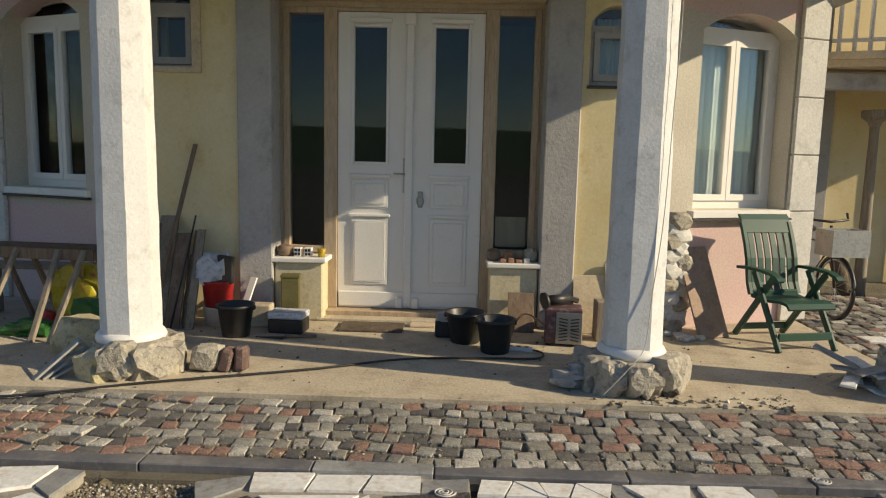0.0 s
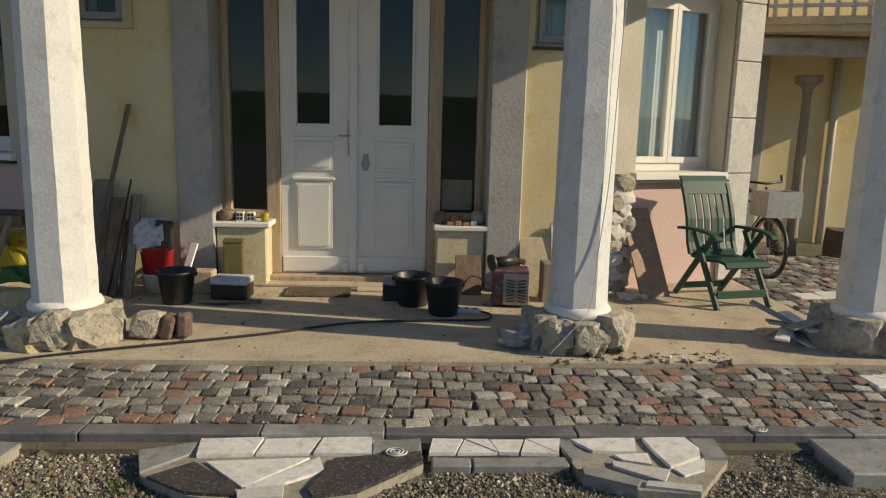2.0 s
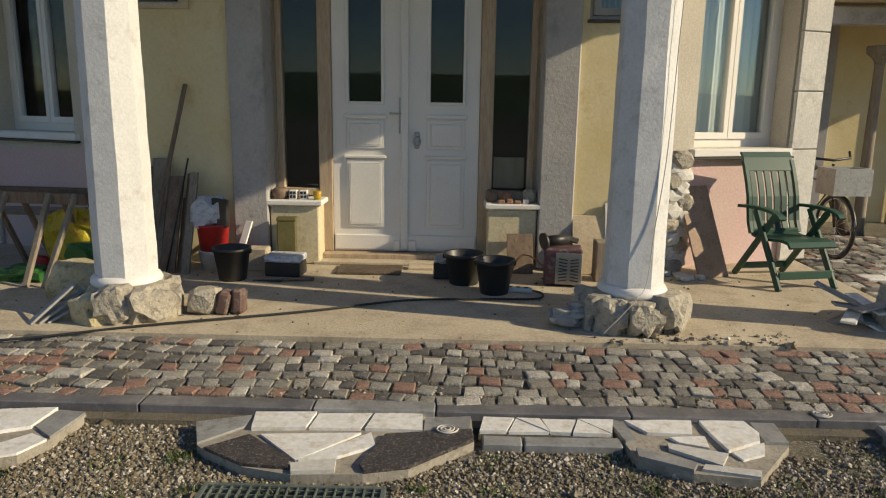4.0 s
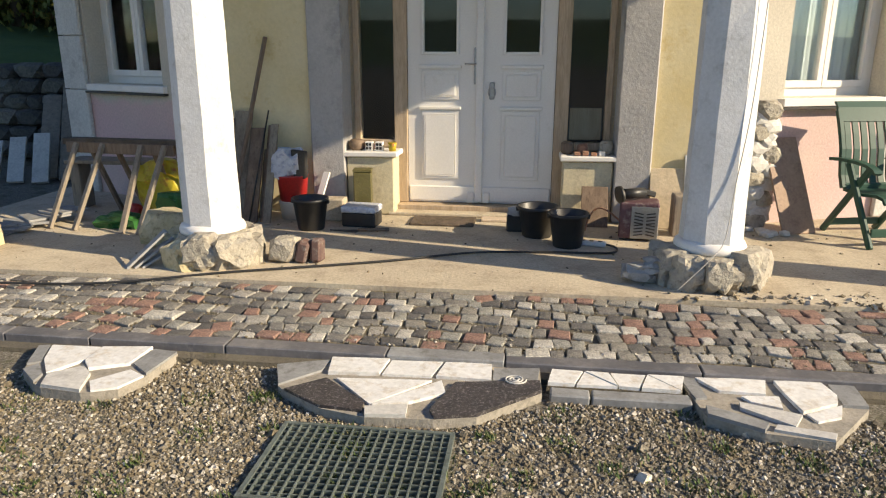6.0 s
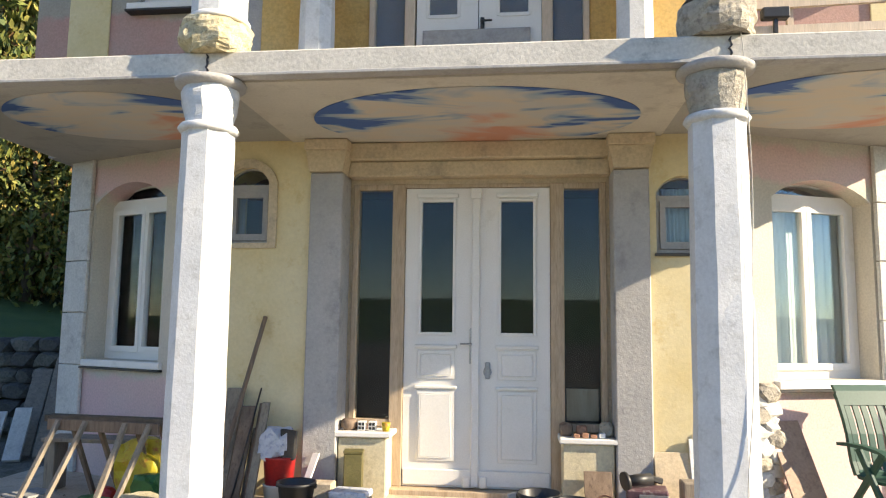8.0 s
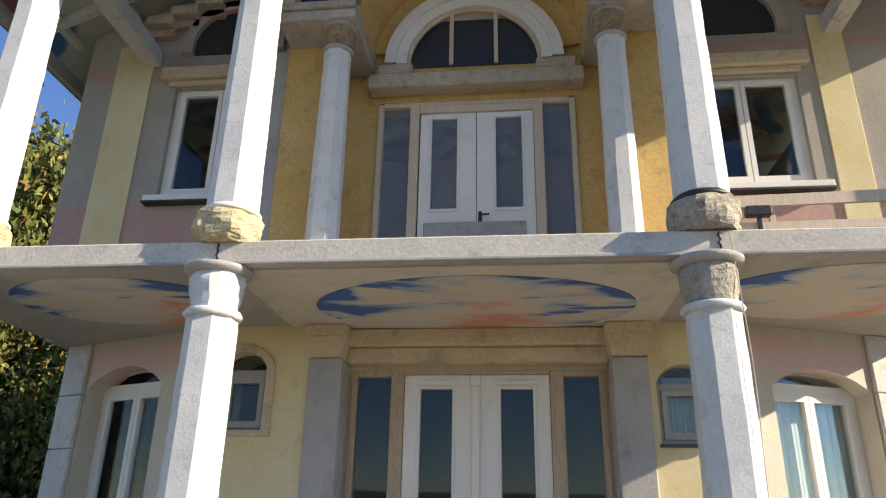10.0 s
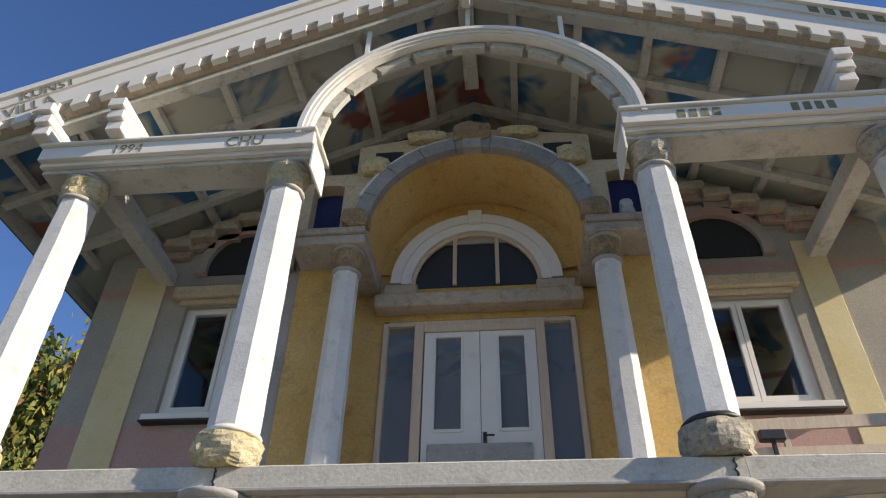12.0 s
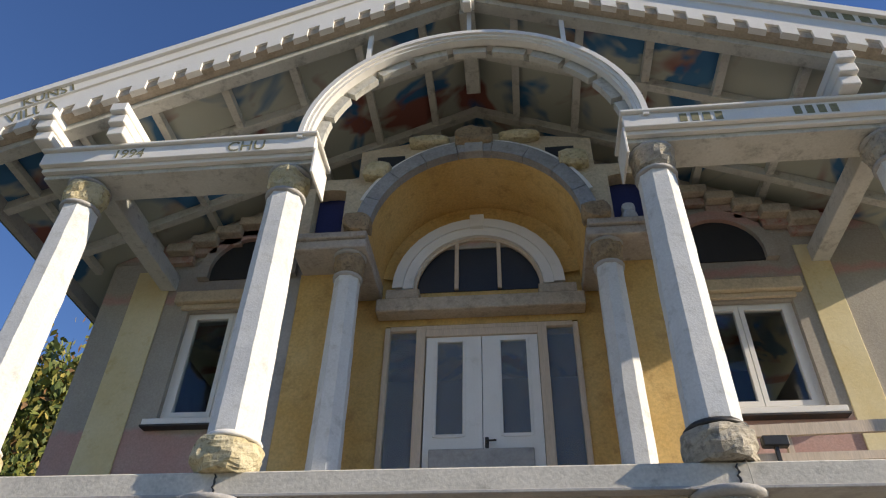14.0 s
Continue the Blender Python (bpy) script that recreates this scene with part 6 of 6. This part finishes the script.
# ---- bicycle in the side yard ----
def wheel(bike, y, r):
    w = part("wheel", tube([(0, y + r * math.cos(a), r + r * math.sin(a)) for a in [k * math.pi / 16 for k in range(32)]], 0.022, 8, closed=True), BLACKPLASTIC, bike, "black bicycle tyre")
    q = made("rim", tube([(0, y + (r - 0.035) * math.cos(a), r + (r - 0.035) * math.sin(a)) for a in [k * math.pi / 16 for k in range(32)]], 0.011, 6, closed=True), STEEL)
    q.parent = w
    for k in range(14):
        a = k * math.pi / 7
        q = made("spoke", beam((0, y, r), (0, y + (r - 0.03) * math.cos(a), r + (r - 0.03) * math.sin(a)), 0.003, 0.003), STEEL)
        q.parent = w


bike = thing("bicycle", (4.52, 1.20, -0.045), "old dark bicycle with a grey crate on its carrier", "bicycle", local=True, turn=4)
wheel(bike, -0.52, 0.34), wheel(bike, 0.52, 0.34)
part("frame", tube([(0, 0.52, 0.34), (0, 0.05, 0.30), (0, -0.40, 0.78), (0, 0.12, 0.82), (0, 0.05, 0.30)], 0.018), DARKMETAL, bike)
part("fork", tube([(0, -0.52, 0.34), (0, -0.42, 0.70), (0, -0.36, 1.0)], 0.016), DARKMETAL, bike)
part("handlebar", tube([(-0.28, -0.18, 1.03), (-0.22, -0.30, 1.06), (0, -0.36, 1.04), (0.22, -0.30, 1.06), (0.28, -0.18, 1.12)], 0.014), BLACKPLASTIC, bike)
part("saddle", rock((0.18, 0.27, 0.09), 210, (0, 0.16, 0.93), 2), BLACKPLASTIC, bike)
CRATE = surface("grey_plastic_crate", (0.34, 0.35, 0.33), (0.42, 0.42, 0.40), (0.25, 0.24, 0.2), rough=0.6, scale=6)
cr = wall(-0.2, 0.2, 0.70, 0.98, -0.75, -0.72, [])
put(cr, (-0.2, -0.45, 0.70), (0.2, -0.42, 0.98)), put(cr, (-0.2, -0.72, 0.70), (-0.17, -0.45, 0.98)), put(cr, (0.17, -0.72, 0.70), (0.2, -0.45, 0.98)), put(cr, (-0.17, -0.72, 0.70), (0.17, -0.45, 0.73))
part("crate", cr, CRATE, bike, "grey plastic crate")
part("kick_stand", beam((0.02, 0.1, 0.28), (0.16, 0.22, 0.0), 0.014, 0.014), STEEL, bike)


# ---- grate and stone edging in the gravel ----
gr = thing("steel_grate", (-0.1, -4.1, -0.2), "galvanised steel grate set in the gravel", "grate")
gx0, gx1, gy0, gy1, gz = -0.60, 0.22, -4.60, -4.0, -0.155
GALV = surface("galvanised_steel", (0.20, 0.24, 0.22), (0.27, 0.31, 0.28), (0.14, 0.15, 0.13), rough=0.5, metal=0.6, scale=8, grain=50, bump=0.1)
# solid near-black block in place of the pit's shade
part("pit", box((gx0, gy0, -0.45), (gx1, gy1, gz - 0.05)), GUTTERSHADE, gr, "near-black block standing for the shade in the pit")
for a, b in (((gx0, gy0, gz - 0.045), (gx1, gy0 + 0.02, gz)), ((gx0, gy1 - 0.02, gz - 0.045), (gx1, gy1, gz)), ((gx0, gy0 + 0.02, gz - 0.045), (gx0 + 0.02, gy1 - 0.02, gz)), ((gx1 - 0.02, gy0 + 0.02, gz - 0.045), (gx1, gy1 - 0.02, gz))):
    part("frame_bar", box(a, b), GALV, gr)
for k in range(18):
    x = gx0 + 0.045 + 0.0425 * k
    part("bar", box((x - 0.003, gy0 + 0.02, gz - 0.04), (x + 0.003, gy1 - 0.02, gz - 0.002)), GALV, gr)
for k in range(13):
    y = gy0 + 0.05 + 0.0425 * k
    part("cross_bar", box((gx0 + 0.02, y - 0.003, gz - 0.03), (gx1 - 0.02, y + 0.003, gz - 0.006)), GALV, gr)


def offcuts(name, seed, x0, x1, y0, y1, cols, rows, mats, bulge, label):
    """A low block paved with irregular stone offcuts; the front edge bulges."""
    rnd = random.Random(seed)
    t = thing(name, ((x0 + x1) / 2, (y0 + y1) / 2, -0.2), label, "stone edging", "stone edging blocks")
    xs = [x0 + (x1 - x0) * k / cols for k in range(cols + 1)]
    def point(i, j):
        u = i / cols
        yf = y1 + (y0 - y1) * (0.45 + 0.55 * math.sin(math.pi * min(1, max(0, u))) ** 0.6) if bulge else y0
        f = j / rows
        wob = 0.42 * (x1 - x0) / cols if 0 < i < cols else 0.05
        r2 = random.Random(seed * 1000 + i * 37 + j)
        return (xs[i] + wob * (r2.random() - 0.5) * 1.5, y1 + (yf - y1) * f + (0.11 * (r2.random() - 0.5) if 0 < j < rows else 0.03 * (r2.random() - 0.5)))
    k = 0
    for j in range(rows):
        for i in range(cols):
            q = [point(i, j), point(i + 1, j), point(i + 1, j + 1), point(i, j + 1)]
            cx, cy = sum(p[0] for p in q) / 4, sum(p[1] for p in q) / 4
            cut = rnd.random()
            tris = [q] if cut < 0.45 else ([q[:3], [q[0], q[2], q[3]]] if cut < 0.75 else [[q[0], q[1], q[3]], q[1:]])
            for n0, tri in enumerate(tris):
                cx, cy = sum(p[0] for p in tri) / len(tri), sum(p[1] for p in tri) / len(tri)
                d = [math.hypot(p[0] - cx, p[1] - cy) for p in tri]
                tri = [(cx + (p[0] - cx) * (1 - 0.008 / e), cy + (p[1] - cy) * (1 - 0.008 / e)) for p, e in zip(tri, d)]
                part("offcut", prism(tri, -0.20, -0.112 + 0.008 * rnd.random(), "z"), mats[(k + (n0 if rnd.random() < 0.4 else 0)) % len(mats)], t)
            k += 1
    part("mortar_bed", prism([point(i, 0) for i in range(cols + 1)] + [point(i, rows) for i in range(cols, -1, -1)], -0.26, -0.128, "z"), GRAVEL, t)
    return t


def laid_block(pieces, label):
    """A low edging block of cut stone pieces laid on a bed of mortar."""
    pts = [p for _, q in pieces for p in q]
    cx, cy = sum(p[0] for p in pts) / len(pts), sum(p[1] for p in pts) / len(pts)
    t = thing("edging_block", (cx, cy, -0.2), label, "stone edging", "stone edging blocks")
    for k, (mat, q) in enumerate(pieces):
        mx, my = sum(p[0] for p in q) / len(q), sum(p[1] for p in q) / len(q)
        q = [(mx + (p[0] - mx) * (1 - 0.003 / math.hypot(p[0] - mx, p[1] - my)), my + (p[1] - my) * (1 - 0.003 / math.hypot(p[0] - mx, p[1] - my))) for p in q]
        part("offcut", prism(q, -0.215, -0.114 + 0.002 * (k * 7 % 5), "z"), mat, t)
    hull = []
    for sweep in (sorted(pts), sorted(pts, reverse=True)):
        side = []
        for p in sweep:
            while len(side) > 1 and (side[-1][0] - side[-2][0]) * (p[1] - side[-2][1]) - (side[-1][1] - side[-2][1]) * (p[0] - side[-2][0]) <= 0:
                side.pop()
            side.append(p)
        hull += side[:-1]
    part("mortar_bed", prism(hull, -0.26, -0.126, "z"), MORTAR, t)
    return t


MORTAR = surface("grey_mortar", (0.30, 0.27, 0.22), (0.38, 0.34, 0.28), (0.20, 0.18, 0.14), rough=0.95, scale=6, grain=50, bump=0.8)
laid_block([
    (SLATE, [(-2.2, -3.66), (-2.3, -3.42), (-2.24, -3.4), (-2.14, -3.62)]),
    (MARBLE, [(-2.14, -3.6), (-2.22, -3.41), (-1.92, -3.4), (-1.88, -3.52), (-2.01, -3.76)]),
    (MARBLE, [(-1.91, -3.4), (-1.62, -3.36), (-1.63, -3.59), (-1.82, -3.68), (-1.9, -3.59)]),
    (SLATE, [(-1.62, -3.58), (-1.6, -3.38), (-1.45, -3.4), (-1.48, -3.69)]),
    (PALESTONE, [(-2.0, -3.76), (-1.86, -3.65), (-1.77, -3.73), (-1.71, -3.92), (-1.95, -3.89)]),
    (MARBLE, [(-1.73, -3.81), (-1.59, -3.65), (-1.48, -3.71), (-1.54, -3.86), (-1.66, -3.91)]),
    (SLATE, [(-2.17, -3.73), (-2.13, -3.65), (-2.02, -3.77), (-2.01, -3.86)])], "low edging block of white marble and grey offcuts")
blk = laid_block([
    (SLATE, [(-0.83, -3.48), (-0.55, -3.38), (-0.56, -3.52), (-0.74, -3.71)]),
    (GRANITE, [(-0.69, -3.76), (-0.51, -3.61), (-0.25, -3.84), (-0.24, -3.93), (-0.46, -3.91)]),
    (MARBLE, [(-0.55, -3.36), (-0.22, -3.34), (-0.24, -3.53), (-0.52, -3.55)]),
    (MARBLE, [(-0.21, -3.35), (0.08, -3.33), (0.04, -3.52), (-0.23, -3.53)]),
    (MARBLE, [(0.09, -3.34), (0.35, -3.32), (0.36, -3.53), (0.06, -3.52)]),
    (MARBLE, [(-0.46, -3.6), (0.05, -3.56), (-0.22, -3.86)]),
    (MARBLE, [(0.1, -3.56), (0.14, -3.7), (-0.03, -3.82), (-0.21, -3.86)]),
    (GRANITE, [(0.17, -3.58), (0.61, -3.5), (0.62, -3.61), (0.31, -3.9), (0.11, -3.95), (0.08, -3.89)]),
    (SLATE, [(0.36, -3.38), (0.61, -3.34), (0.6, -3.5), (0.36, -3.52)]),
    (PALESTONE, [(-0.24, -3.89), (-0.03, -3.84), (-0.02, -3.95), (-0.22, -3.97)])], "low edging block of marble and black granite with a carved spiral")
sp = [(0.48 + 0.004 * k * math.cos(k * 0.42) * 0.33, -3.52 + 0.004 * k * math.sin(k * 0.42) * 0.3, -0.102) for k in range(6, 46)]
part("carved_spiral", tube(sp, 0.0045, 5), PALESTONE, blk, "pale spiral carved in the granite")
offcuts("edging_block", 3, 0.66, 1.34, -3.52, -3.34, 4, 1, [MARBLE], False, "low edging block of white marble pieces")
rim = thing("edging_stone", (1.1, -3.57, -0.2), "grey stone strips along the edging", "stone edging", "stone edging blocks")
for xa, xb in ((0.66, 0.86), (0.87, 1.36)):
    part("strip", roughen(box((xa, -3.62, -0.24), (xb, -3.53, -0.125), 0.008), 0.006, 5), SLATE, rim)
laid_block([
    (SLATE, [(1.34, -3.34), (1.42, -3.35), (1.44, -3.57), (1.38, -3.59)]),
    (MARBLE, [(1.42, -3.35), (1.79, -3.32), (1.74, -3.5), (1.51, -3.49)]),
    (MARBLE, [(1.82, -3.34), (2.06, -3.32), (2.09, -3.47), (2.06, -3.56), (1.86, -3.67), (1.83, -3.49)]),
    (MARBLE, [(1.61, -3.53), (1.8, -3.51), (1.78, -3.64), (1.64, -3.59)]),
    (PALESTONE, [(1.58, -3.6), (1.85, -3.7), (1.78, -3.82), (1.57, -3.66)]),
    (MARBLE, [(1.87, -3.68), (2.08, -3.56), (2.03, -3.69), (1.9, -3.75)]),
    (SLATE, [(2.09, -3.34), (2.22, -3.34), (2.2, -3.57), (2.08, -3.57)]),
    (SLATE, [(1.41, -3.66), (1.67, -3.8), (1.63, -3.87), (1.4, -3.75)]),
    (PALESTONE, [(1.7, -3.8), (1.95, -3.85), (1.92, -3.91), (1.67, -3.85)])], "low edging block of white marble and grey offcuts")

kb = thing("kerb_row", (0, -3.3, -0.12), "row of dark kerb slabs between cobbles and gravel", "kerb", kind="structure")
rnd = random.Random(21)
x = -6.5
while x < 7.5:
    w = 0.55 + 0.5 * rnd.random()
    part("kerb_stone", box((x, -3.335, -0.22), (x + w - 0.008, -3.215, -0.088 - 0.006 * rnd.random()), 0.006), SLATE if (-0.6 < x + w / 2 < 0.9 or x > 2.6) else STREAKED, kb)
    x += w
part("pale_slab", box((2.75, -3.75, -0.22), (4.3, -3.345, -0.105), 0.01), SLATE, kb, "broad blue-grey slab")
sp = [(2.50 + 0.0035 * k * math.cos(k * 0.42) * 0.33, -3.275 + 0.0035 * k * math.sin(k * 0.42) * 0.3, -0.082) for k in range(6, 46)]
part("carved_spiral", tube(sp, 0.004, 5), PALESTONE, kb, "pale spiral carved in the kerb")
part("white_flag", box((3.55, -2.75, -0.12), (4.3, -2.50, -0.03), 0.01), MARBLE, kb, "pale flagstone in the cobbles")


# ---- gravel, weeds ----
def scatter(name, n, area, size, z, mat, label, seed, avoid=()):
    rnd = random.Random(seed)
    verts, faces = [], []
    x0, x1, y0, y1 = area
    base = [(-1, -1, -1), (1, -1, -1), (1, 1, -1), (-1, 1, -1), (-0.7, -0.7, 1), (0.7, -0.7, 1), (0.7, 0.7, 1), (-0.7, 0.7, 1)]
    quads = [(0, 3, 2, 1), (4, 5, 6, 7), (0, 1, 5, 4), (1, 2, 6, 5), (2, 3, 7, 6), (3, 0, 4, 7)]
    for _ in range(n):
        x, y = x0 + (x1 - x0) * rnd.random(), y0 + (y1 - y0) * rnd.random()
        if any(a < x < b and c < y < d for a, b, c, d in avoid):
            continue
        s = size * (0.5 + rnd.random() ** 3 * 1.8)
        q = Euler((rnd.random() * 0.8, rnd.random() * 0.8, rnd.random() * 6.3)).to_matrix()
        f = (s * (0.7 + 0.6 * rnd.random()), s * (0.7 + 0.6 * rnd.random()), s * (0.45 + 0.3 * rnd.random()))
        i = len(verts)
        for v in base:
            w = q @ Vector((v[0] * f[0] * (0.75 + 0.5 * rnd.random()), v[1] * f[1] * (0.75 + 0.5 * rnd.random()), v[2] * f[2]))
            verts.append((x + w.x, y + w.y, z(x, y) + f[2] * 0.5 + w.z))
        faces += [tuple(i + k for k in fq) for fq in quads]
    me = bpy.data.meshes.new(name)
    me.from_pydata(verts, [], faces)
    me.materials.append(mat)
    return tagged(new(name, me), label, "gravel", kind="stuff")


AVOID = [(-2.7, -1.66, -3.62, -3.3), (-0.78, 0.64, -3.72, -3.3), (0.64, 2.4, -3.62, -3.3), (2.7, 4.35, -3.78, -3.3), (gx0 - 0.02, gx1 + 0.02, gy0 - 0.02, gy1 + 0.02)]
scatter("gravel_stones", 80000, (-3.3, 3.2, -4.75, -3.36), 0.0047, lambda x, y: ground_height(x, y), PEBBLE, "loose grey and brown gravel", 31, AVOID)
scatter("coarse_gravel", 260, (-3.3, 3.2, -4.75, -3.36), 0.012, lambda x, y: ground_height(x, y), PEBBLE, "larger pale stones in the gravel", 32, AVOID)
scatter("joint_grit", 9000, (-4.5, 4.5, -3.2, -2.44), 0.0042, lambda x, y: -0.036 + 0.079 * (y + 2.44), PEBBLE, "pale grit between the cobbles", 35)
scatter("porch_grit", 500, (-4.2, 3.9, -2.42, -0.3), 0.005, lambda x, y: 0.0, PEBBLE, "grit and crumbs on the porch floor", 33)
scatter("porch_crumbs", 160, (1.5, 2.8, -2.5, -2.2), 0.010, lambda x, y: 0.0 if y > PORCH_FRONT else -0.05, PEBBLE, "crumbs of stone beside the plinth", 34)


def weeds(name, spots, blades, h, label, seed):
    rnd = random.Random(seed)
    verts, faces = [], []
    for cx, cy, r in spots:
        for _ in range(blades):
            a, d = rnd.random() * 6.3, r * math.sqrt(rnd.random())
            x, y = cx + d * math.cos(a), cy + d * math.sin(a)
            z = ground_height(x, y)
            b, l = rnd.random() * 6.3, h * (0.4 + 0.8 * rnd.random())
            dx, dy = math.cos(b), math.sin(b)
            i = len(verts)
            verts += [(x - dy * 0.005, y + dx * 0.005, z), (x + dy * 0.005, y - dx * 0.005, z), (x + dx * l * 0.8, y + dy * l * 0.8, z + l)]
            faces.append((i, i + 1, i + 2))
    me = bpy.data.meshes.new(name)
    me.from_pydata(verts, [], faces)
    me.materials.append(GRASS)
    return tagged(new(name, me), label, "weeds", kind="stuff")


rnd = random.Random(9)
weeds("gravel_weeds", [(-3.2 + 6.4 * rnd.random(), -4.9 + 1.3 * rnd.random(), 0.05 + 0.16 * rnd.random() ** 2) for _ in range(120)] + [(1.75, -4.0, 0.12), (2.9, -3.85, 0.25), (3.2, -4.0, 0.3), (-2.9, -3.6, 0.12)], 60, 0.030, "small green weeds growing in the gravel", 10)

# ---- cobbles ----
def sett_mesh(seed):
    rnd = random.Random(seed)
    b = bmesh.new()
    lo = [(sx * (0.53 - 0.15 * rnd.random()), sy * (0.53 - 0.15 * rnd.random())) for sx, sy in ((-1, -1), (1, -1), (1, 1), (-1, 1))]
    v0 = [b.verts.new((x, y, -0.06)) for x, y in lo]
    v1 = [b.verts.new((x, y, -0.006)) for x, y in lo]
    v2 = [b.verts.new((x * 0.91, y * 0.91, 0.004 * (rnd.random() - 0.5))) for x, y in lo]
    for a, c in ((v0, v1), (v1, v2)):
        for k in range(4):
            b.faces.new((a[k], a[(k + 1) % 4], c[(k + 1) % 4], c[k]))
    cap = b.verts.new((0.05 * (rnd.random() - 0.5), 0.05 * (rnd.random() - 0.5), 0.004))
    for k in range(4):
        b.faces.new((v2[k], v2[(k + 1) % 4], cap))
    me = bpy.data.meshes.new("sett")
    b.to_mesh(me)
    b.free()
    me.materials.append(SETT)
    return me


SETT_MESHES = [sett_mesh(k) for k in range(10)]
pav = thing("pavement", (0, -2.85, -0.05), "strip of mixed grey and reddish cobbles along the porch", "pavement", kind="structure")
rnd = random.Random(77)
near, far = [], []
for row in range(7):
    y = -2.478 - 0.1135 * row
    x = -6.5 + 0.05 * rnd.random()
    while x < 7.4:
        w = 0.082 + 0.072 * rnd.random() ** 1.3
        z = -0.026 - 0.060 * row / 6 + 0.010 * (rnd.random() - 0.5)
        item = (x + w / 2, y + 0.038 * (rnd.random() - 0.5) + 0.030 * math.sin(x * 2.6 + row * 0.55), z, w - 0.002, 0.104 + 0.026 * rnd.random(), rnd.random() * 0.40 - 0.20 + 0.08 * math.cos(x * 2.6 + row * 0.55), rnd.randrange(10), rnd.randrange(4))
        if not (3.5 < x < 4.35 and -2.76 < y < -2.48):
            (near if -2.1 < x < 2.5 else far).append(item)
        x += w
for k, (x, y, z, w, d, a, i, q) in enumerate(near[:320]):
    ob = new("sett", SETT_MESHES[i])
    ob.parent = pav
    ob.matrix_parent_inverse = Matrix.Translation(-pav.location)
    ob.matrix_basis = Matrix.Translation((x, y, z)) @ Matrix.Rotation(a, 4, "Z") @ Matrix.Diagonal((w, d, 1, 1))
far += near[320:]
for row in range(34):
    y = -2.3 + 0.13 * row
    x = 4.08 + 0.06 * rnd.random()
    while x < 8.6:
        w = 0.11 + 0.06 * rnd.random()
        far.append((x + w / 2, y + 0.02 * (rnd.random() - 0.5), -0.03 + 0.02 * (rnd.random() - 0.5), w - 0.008, 0.124, rnd.random() * 0.14 - 0.07, rnd.randrange(10), 0))
        x += w
verts, faces = [], []
protos = [([tuple(v.co) for v in me.vertices], [tuple(p.vertices) for p in me.polygons]) for me in SETT_MESHES]
for x, y, z, w, d, a, i, q in far:
    c, s, n0 = math.cos(a), math.sin(a), len(verts)
    for vx, vy, vz in protos[i][0]:
        vx, vy = vx * w, vy * d
        verts.append((x + c * vx - s * vy, y + s * vx + c * vy, z + vz))
    faces += [tuple(n0 + k for k in f) for f in protos[i][1]]
me = bpy.data.meshes.new("outer_setts")
me.from_pydata(verts, [], faces)
me.materials.append(SETTS)
ob = new("outer_setts", me)
ob.parent = pav
ob.matrix_parent_inverse = Matrix.Translation(-pav.location)
tagged(ob, kind="stuff")
